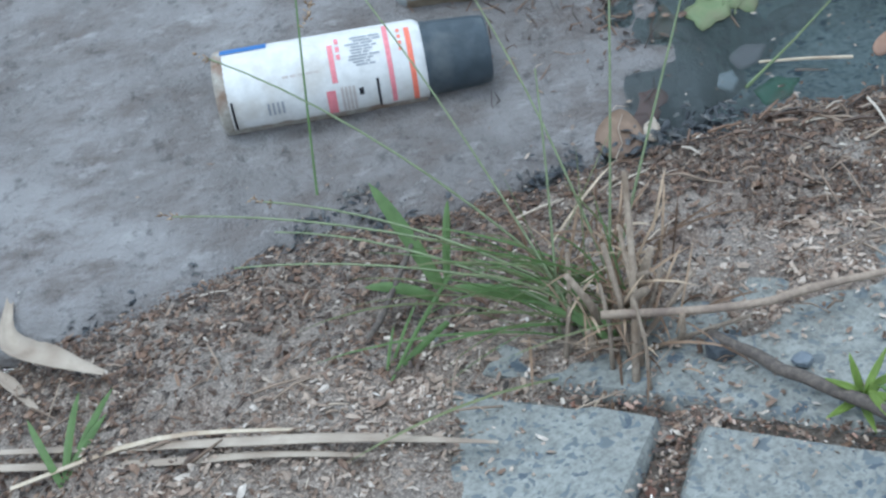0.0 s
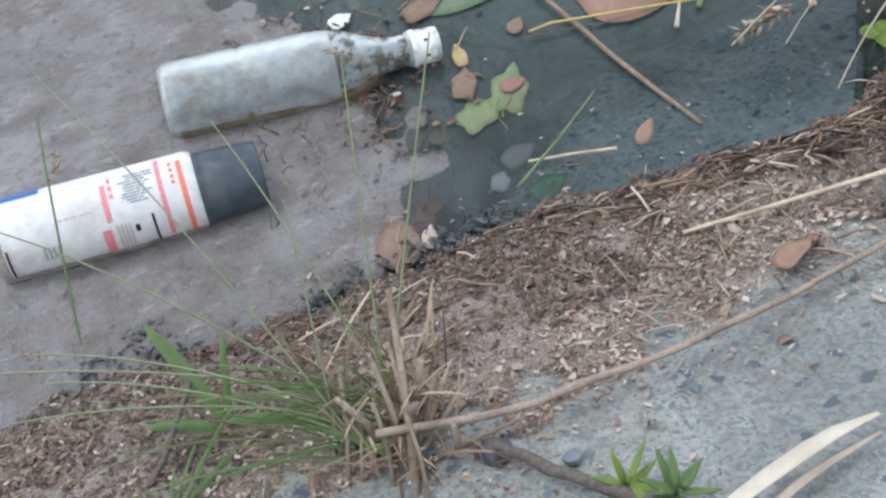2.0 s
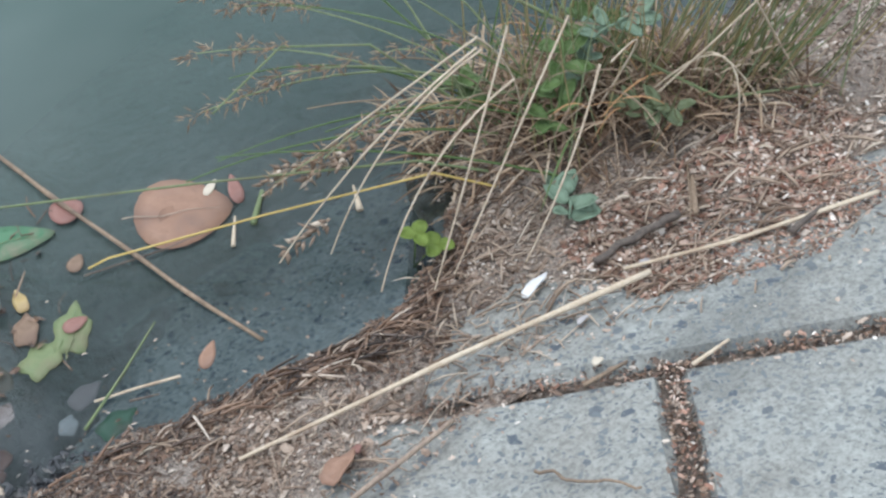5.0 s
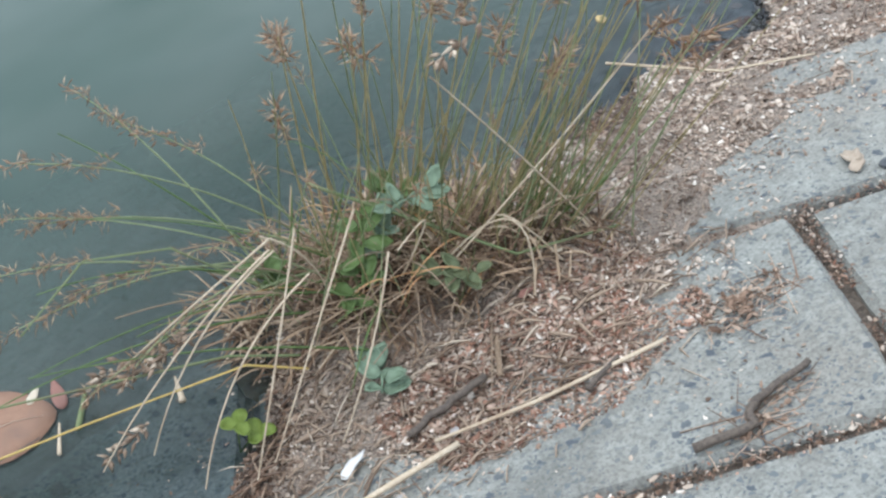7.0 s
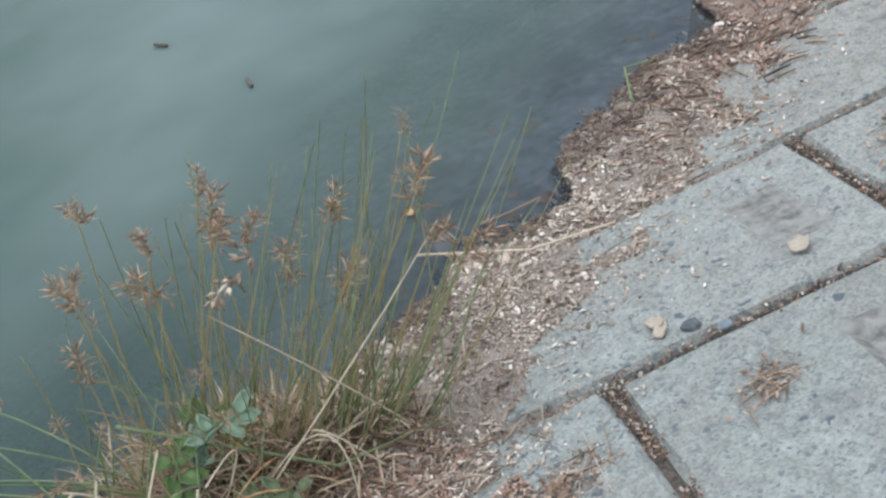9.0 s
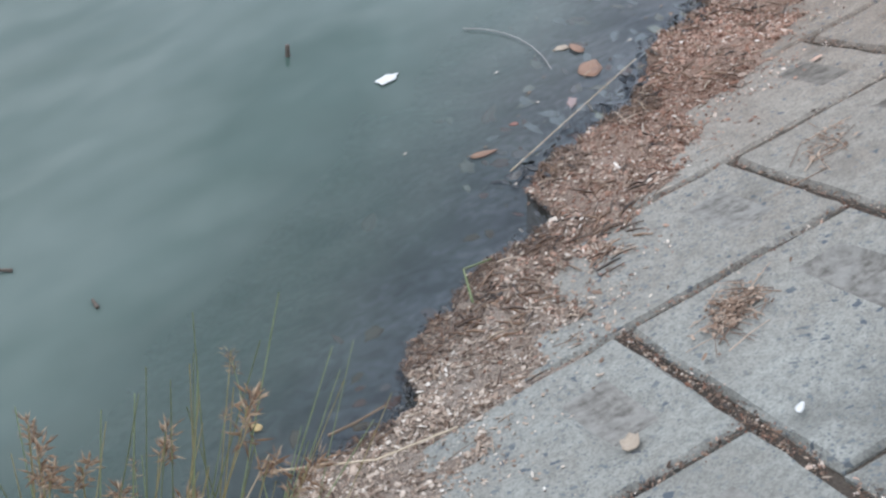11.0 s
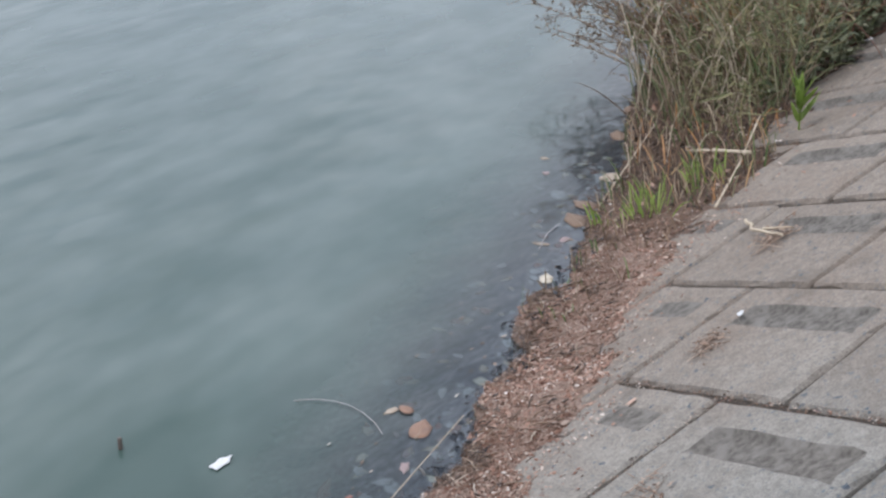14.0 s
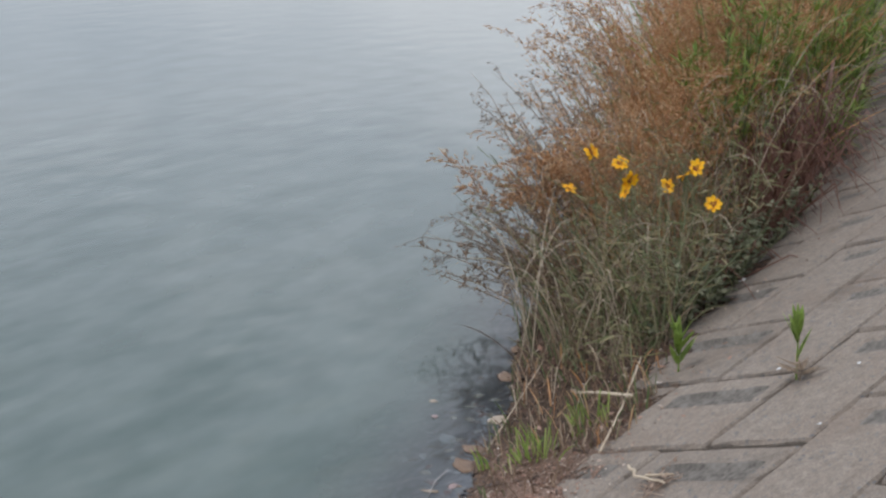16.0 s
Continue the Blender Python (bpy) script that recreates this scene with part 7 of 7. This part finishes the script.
vine = pieces("vine", ((0.0, (0.080, 0.040, 0.030)), (0.6, (0.175, 0.090, 0.066)), (1.0, (0.27, 0.155, 0.115))), 0.8)
pale_vine = pieces("pale_vine", ((0.0, (0.20, 0.115, 0.095)), (0.6, (0.34, 0.22, 0.185)), (1.0, (0.46, 0.33, 0.28))), 0.8)
tangle(5.2, 6.6, 0.40, 0.56, 0.46, 150, vine, "dark reddish dry vines hanging at the grass's rim", 61)
tangle(5.7, 6.5, 0.52, 0.64, 0.50, 70, pale_vine, "pinkish dry vines drooping onto the blocks", 63)
tangle(5.0, 5.8, 0.34, 0.50, 0.42, 120, vine, "dark red dry vines massed in a hollow of the grass", 64)
tangle(4.5, 5.3, 0.12, 0.34, 0.20, 80, vine, "dark dry stems at the foot of the weeds", 62)


def build_flowers():
    r = random.Random(71)
    petal = surface("yellow_petal", (0.84, 0.42, 0.008), (0.88, 0.52, 0.012), (0.78, 0.30, 0.008), 200, 60, 0.5, 0.1)
    eye = surface("flower_eye", (0.16, 0.035, 0.015), (0.26, 0.07, 0.02), None, 300, 60, 0.7, 0.3)
    gold = surface("flower_disc", (0.38, 0.17, 0.02), (0.50, 0.25, 0.04), None, 300, 60, 0.7, 0.3)
    spots = [(0.109, 0.606, 0.6), (0.019, 0.575, 1.2), (-0.014, 0.528, 0.1), (-0.003, 0.489, -0.2), (-0.124, 0.513, 0.0), (-0.177, 0.547, -0.9), (-0.213, 0.575, -1.0), (-0.266, 0.466, 0.9), (0.177, 0.487, 0.8)]
    for k, (y, z, turn) in enumerate(spots):
        x = 4.45
        turn += (0.75, -0.7)[k % 2]
        c = Vector((x, y, z))
        th = empty("tickseed_flower", c - Vector((-0.02, 0, 0.25)), "yellow daisy-like flower with a dark red eye on a thin stem", "flower", "yellow flowers")
        g = Geo()
        g.stalk(Vector((x + r.uniform(0.02, 0.12), y * 0.8 - 0.02, 0.10 + max(0, -y) * TS)), c + Vector((0.006, 0, 0)), 0.03, 0.0022, 0.0014, 8)
        part("stem", g, green_blade, th)
        face = Matrix.Translation(c) @ Matrix.Rotation(turn, 4, "Z") @ Matrix.Rotation(radians(-70 + r.uniform(-45, 50)), 4, "Y")
        for i in range(8):
            g = Geo()
            m = face @ Matrix.Rotation(i * math.pi / 4, 4, "Z") @ Matrix.Rotation(radians(r.uniform(-30, 22)), 4, "Y") @ Matrix.Translation((0.0175, 0, 0))
            g.leaf(m, 0.023, 0.0155, 0.0, -0.1, 0.45, 12, 0.0006, 0.07)
            part("petal", g, petal, th)
        g = Geo()
        for i in range(10):
            w = i * 0.6283
            m = face @ Matrix.Rotation(w, 4, "Z") @ Matrix.Translation((0.007, 0, 0.0015))
            g.leaf(m, 0.012, 0.008, 0, 0.2, 0.2, 8, 0.0005)
        part("eye", g, eye, th, "dark red ring round the centre")
        bm = bmesh.new()
        bmesh.ops.create_icosphere(bm, subdivisions=2, radius=0.0045)
        bm.transform(Matrix.Translation(-Vector(th.location)) @ face @ Matrix.Translation((0, 0, 0.002)) @ Matrix.Diagonal((1, 1, 0.6, 1)))
        me = bpy.data.meshes.new("disc")
        bm.to_mesh(me)
        bm.free()
        me.materials.append(gold)
        d = new("disc", me)
        d.parent = th


build_flowers()


dark_seed = pieces("dark_seed", ((0.0, (0.08, 0.05, 0.03)), (0.5, (0.19, 0.12, 0.075)), (1.0, (0.32, 0.22, 0.14))), 0.75)


def build_spray():
    """Wiry seeding stems that lean out over the water."""
    r = random.Random(81)
    base = Vector((4.6, 0.15, 0.0))
    th = empty("seeding_weed", base, "wiry brown seeding weed leaning out over the water", "weed")
    tips = [(4.6, 0.66, 0.21), (4.6, 0.54, 0.16), (4.6, 0.62, 0.31), (4.7, 0.59, 0.35), (5.2, 0.69, 0.64), (5.0, 0.55, 0.60), (5.2, 0.52, 0.62), (5.6, 0.51, 0.68), (4.7, 0.50, 0.42), (4.8, 0.46, 0.50), (4.5, 0.44, 0.28), (4.5, 0.38, 0.18),
            (4.9, 0.42, 0.55), (4.7, 0.42, 0.30), (4.6, 0.40, 0.40), (5.4, 0.46, 0.72), (5.0, 0.38, 0.45), (6.0, 0.52, 0.85), (6.2, 0.55, 0.95)]
    tw, s = Geo(), Geo()
    for tip in tips:
        for k in range(4):
            t = Vector(tip) + Vector((r.gauss(0, 0.08), r.gauss(-0.03, 0.06), r.gauss(0, 0.05)))
            p = Vector((t.x + r.gauss(0, 0.12), r.uniform(0.0, 0.22), 0.02))
            g = Geo()
            pts = g.stalk(p, t, r.uniform(0.0, 0.10), 0.0028, 0.0012, 9)
            for q in pts[4:]:
                for j in range(3):
                    e = q + Vector((r.gauss(0, 0.03), r.gauss(0.012, 0.025), r.gauss(0.008, 0.022)))
                    tw.stalk(q, e, 0, 0.0011, 0.0007, 2, 3)
                    if r.random() < 0.65:
                        s.head(e, e - q, r.uniform(0.030, 0.058), 8, r)
            part("stem", g, dry_blade, th)
    part("side_twig_tangle", tw, dry_blade, th, "fine dry side twigs", kind="stuff")
    part("seed_mass", s, dark_seed, th, "dark brown seed husks", kind="stuff")


build_spray()


dusty_olive = pieces("dusty_olive", ((0.0, (0.11, 0.130, 0.075)), (0.5, (0.19, 0.205, 0.125)), (1.0, (0.30, 0.305, 0.205))), 0.7, 0.2, 160, 0.25)


def build_foliage():
    """Small dark leaves massed at the foot of the flowers."""
    r = random.Random(91)
    for u0, u1, v0, v1, count, hmax, label in ((4.25, 4.75, 0.02, 0.18, 320, 0.20, "dark leafy weed massed under the flowers"), (4.7, 5.3, 0.03, 0.18, 190, 0.22, "dark leafy weed at the rim of the blocks")):
        base = bank((u0 + u1) / 2, rim_v((u0 + u1) / 2) - 0.08, 0)
        th = empty("leafy_mass", base, label, "weed")
        l = Geo()
        for i in range(count // 7):
            g = Geo()
            u = r.uniform(u0, u1)
            p = bank(u, rim_v(u) - r.uniform(v0, v1), 0.0)
            t = p + Vector((r.gauss(-0.02, 0.05), r.gauss(-0.02, 0.04), r.uniform(0.04, hmax)))
            pts = g.stalk(p, t, 0, 0.002, 0.001, 6)
            for q in pts[1:]:
                for k in range(3):
                    m = Matrix.Translation(q) @ Matrix.Rotation(r.uniform(0, 6.28), 4, "Z") @ Matrix.Rotation(radians(r.uniform(-50, 20)), 4, "Y") @ Matrix.Translation((0.016, 0, 0))
                    l.leaf(m, r.uniform(0.018, 0.034), r.uniform(0.010, 0.019), 0, 0.2, 0.2, 8, 0.0004)
            part("stem", g, green_blade, th)
        part("leaves", l, dusty_olive, th, "small dull green leaves", kind="stuff")


build_foliage()


olive_leaf = pieces("olive_leaf", ((0.0, (0.15, 0.175, 0.080)), (0.5, (0.27, 0.27, 0.135)), (1.0, (0.44, 0.38, 0.22))), 0.6, 0.3, 120, 0.3)


def forb(u0, u1, v0, v1, count, h0, h1, seed_, label):
    """Wiry grey-green stems, forked, with narrow leaves."""
    r = random.Random(seed_)
    th = empty("wiry_weed", bank((u0 + u1) / 2, (v0 + v1) / 2, 0), label, "weed", "wiry weeds")
    l, tw = Geo(), Geo()
    for i in range(count):
        g = Geo()
        p = bank(r.uniform(u0, u1), r.uniform(v0, v1), 0.0)
        h = r.uniform(h0, h1)
        t = p + Vector((r.gauss(0, 0.35) * h, r.gauss(0.12, 0.35) * h, h))
        pts = g.stalk(p, t, r.gauss(0, 0.12) * h, 0.0024, 0.0012, 8, 4, Vector((r.gauss(0, 1), r.gauss(0, 1), 0.4)))
        for q in pts[3:]:
            if r.random() < 0.7:
                e = q + Vector((r.gauss(0, 0.05), r.gauss(0.01, 0.05), r.uniform(0.0, 0.07)))
                tw.stalk(q, e, r.uniform(0, 0.02), 0.0012, 0.0008, 3, 3)
                for k in range(2):
                    f = e + Vector((r.gauss(0, 0.03), r.gauss(0, 0.03), r.gauss(0.01, 0.02)))
                    l.blade(e, f, 0.004, r.uniform(0.004, 0.008), 3, 0.3, r.uniform(0, 6))
            if r.random() < 0.5:
                f = q + Vector((r.gauss(0, 0.03), r.gauss(0, 0.03), r.gauss(0.01, 0.02)))
                l.blade(q, f, 0.004, r.uniform(0.004, 0.007), 3, 0.3, r.uniform(0, 6))
        part("stem", g, (pale_culm, dry_blade, rush_culm)[i % 3], th)
    part("side_twig_tangle", tw, dry_blade, th, "fine dry side twigs", kind="stuff")
    part("leaves", l, olive_leaf, th, "narrow olive green leaves", kind="stuff")


def straws(u0, u1, count, h0, h1, seed_, label):
    r = random.Random(seed_)
    th = empty("dry_straws", bank((u0 + u1) / 2, 0.1, 0), label, "grass", "bleached straws")
    for i in range(count):
        p = foot(r, u0, u1, 0.0, 0.8)
        h, a = r.uniform(h0, h1), r.uniform(0, 6.28)
        top = p + Vector((math.cos(a) * h * 0.35, math.sin(a) * h * 0.25, h))
        end = top + Vector((math.cos(a) * h * 0.35, math.sin(a) * h * 0.3, -h * r.uniform(0.0, 0.5)))
        g = Geo()
        pts = [p * (1 - f) ** 2 + top * 2 * f * (1 - f) + end * f * f for f in (k / 9 for k in range(10))]
        g.tube(pts, [0.0018 - 0.0009 * k / 9 for k in range(10)], 4)
        part("straw", g, pale_reed, th)


straws(4.1, 4.75, 52, 0.15, 0.55, 121, "bleached bent straws among the flowers")
straws(4.7, 5.6, 34, 0.4, 0.85, 122, "bleached bent straws among the russet grass")
straws(3.7, 4.1, 8, 0.06, 0.18, 123, "bleached bent straws by the water")


forb(4.22, 4.7, -0.12, 0.24, 110, 0.16, 0.46, 111, "wiry grey-green weed tangled under the flowers")
forb(4.6, 5.3, -0.15, 0.40, 120, 0.22, 0.55, 112, "wiry grey-green weed behind the flowers")
forb(3.9, 4.2, -0.10, 0.18, 14, 0.06, 0.18, 113, "low wiry weed at the water's edge")


# ---------------------------------------------------------------- paving blocks of the bank
CW, CL, AW, AL = 0.3475, 0.537, 0.305, 0.447     # widths and lengths along the two joints
GAP_J, GAP_L = 0.015, 0.010
GROOVE = 0.010


def fill(row, step=0.055):
    """Adds places where the row leaves long gaps."""
    full = [row[0]]
    for a, b in zip(row, row[1:]):
        n = max(1, int((b - a) / step)) if b - a > 0.03 else 1
        full += [a + (b - a) * (k + 1) / n for k in range(n)]
    return full


def block_data(name, w, l, seed_, material, groove, depth, undarkened):
    """A block of width w along c and length l along a, top at 0, with worn rims; groove: a sunk bar (c0, c1, a0, a1) of
    the given depth, its floor coloured dark for shade, its slopes left undarkened over that width.
    """
    r = random.Random(seed_)
    b = 0.006
    cs, as_ = [0, b], [0, b]
    cs += [w * 0.28, groove[0], groove[0] + 0.014, groove[1] - 0.014, groove[1]]
    as_ += [groove[2], groove[2] + 0.024, groove[3] - 0.034, groove[3]]
    cs += [w - b, w]
    as_ += [l - b, l]
    cs, as_ = fill(cs), fill(as_)
    g, n, k = Geo(), len(cs), len(as_)

    def sunk(c, a):
        return groove[0] + 0.013 < c < groove[1] - 0.013 and groove[2] + 0.023 < a < groove[3] - 0.033

    for i, c in enumerate(cs):
        for j, a in enumerate(as_):
            edge = i in (0, n - 1) or j in (0, k - 1)
            near = i in (1, n - 2) or j in (1, k - 2)
            z = -0.007 + r.uniform(-0.004, 0.002) if edge else (-depth + r.uniform(-0.0015, 0.0015) if sunk(c, a) else r.uniform(-0.0018, 0.0008))
            wob = 0.0030 if edge else 0.0020 if near else 0.0045
            g.v.append((c + r.uniform(-wob, wob), a + r.uniform(-wob, wob), z))
    for i in range(n - 1):
        for j in range(k - 1):
            g.f.append((i * k + j, (i + 1) * k + j, (i + 1) * k + j + 1, i * k + j + 1))
            # Faces of the sunk bar take the painted shade tone.
            g.mi.append(1 if groove[0] + undarkened < cs[i] + 0.004 and cs[i + 1] - 0.004 < groove[1] - undarkened and groove[2] + undarkened < as_[j] + 0.004 and as_[j + 1] - 0.004 < groove[3] - undarkened else 0)
    rim = [i * k for i in range(n)] + [(n - 1) * k + j for j in range(1, k)] + [i * k + k - 1 for i in range(n - 2, -1, -1)] + [j for j in range(k - 2, 0, -1)]
    low = len(g.v)
    for q in rim:
        g.v.append((g.v[q][0], g.v[q][1], -0.07))
    for i in range(len(rim)):
        j = (i + 1) % len(rim)
        g.f.append((rim[i], low + i, low + j, rim[j]))
        g.mi.append(0)
    return g, g.data(name, [material, groove_shade if material is concrete else groove_shade_worn], False)


def build_paving():
    r = random.Random(101)
    frame_ = Matrix((Vector((DL[0], 0, 0)) + UP * DL[1], Vector((DJ[0], 0, 0)) + UP * DJ[1], OUT)).transposed().to_4x4()
    holder = tagged(new("pavement"), "sloping revetment of interlocking grey concrete blocks", "pavement", kind="structure")
    kinds = {}
    for near in (0, 1, 2):
        for k in range(3):
            m = (concrete, half_worn_concrete, worn_concrete)[near]
            wx, lx = CW - GAP_J, AL - GAP_L
            kinds["x", near, k] = block_data("paving_block", wx, lx, 10 + k, m, (0.194, 0.270, 0.072, 0.402), (GROOVE, 0.009, 0.0025)[near], (0.003, 0.003, 1.0)[near])
            wy, ly = CL - GAP_J, AW - GAP_L
            kinds["y", near, k] = block_data("paving_block", wy, ly, 20 + k, m, (0.396, 0.480, 0.055, 0.245), (0.006, 0.004, 0.0025)[near], (0.014, 0.014, 1.0)[near])
    far = Geo()
    for n in range(-4, 6):
        for i in range(-26, 44):
            c0, a0 = 0.703 + CW * i + 0.1895 * n, -1.147 - AW * (i - 3) + 0.752 * n
            for form, c, a, w, l in (("x", c0, a0, CW, AL), ("y", c0, a0 + AL, CL, AW)):
                if i <= -1:
                    c -= 0.06
                mc, ma = c + w / 2, a + l / 2
                u, v = DL[0] * mc + DJ[0] * ma, DL[1] * mc + DJ[1] * ma
                if not (-4.0 < u < 14 and -0.55 < v < 2.55):
                    continue
                if u > 1.4 and v < -0.17:
                    continue
                geo, data = kinds[form, 2 if u < r.gauss(1.15, 0.12) else 1 if u < r.gauss(1.95, 0.2) else 0, r.randrange(3)]
                h = r.uniform(-0.003, 0.002) - (0.004 * r.random() if v < -0.02 else 0)
                m = Matrix.Translation(bank(0, 0, h)) @ frame_ @ pose(c + GAP_J / 2 + r.gauss(0, 0.0015), a + GAP_L / 2 + r.gauss(0, 0.001), 0, r.gauss(0, 0.25), r.gauss(0, 0.25), r.gauss(0, 0.25)) @ Matrix.Diagonal((1 + 0.06 / w if i == -1 else 1, 1, 1, 1))
                if -1.0 < u < 7.5 and v < 1.5:
                    ob = new("paving_block", data)
                    ob.parent = holder
                    ob.matrix_basis = m
                else:
                    base = len(far.v)
                    far.v.extend(tuple(m @ Vector(p)) for p in geo.v)
                    far.f.extend(tuple(q + base for q in f) for f in geo.f)
                    far.mi += geo.mi
    ob = new("paving_far", far.data("paving_far", [half_worn_concrete, groove_shade], False))
    ob.parent = holder
    tagged(ob, kind="stuff")


build_paving()
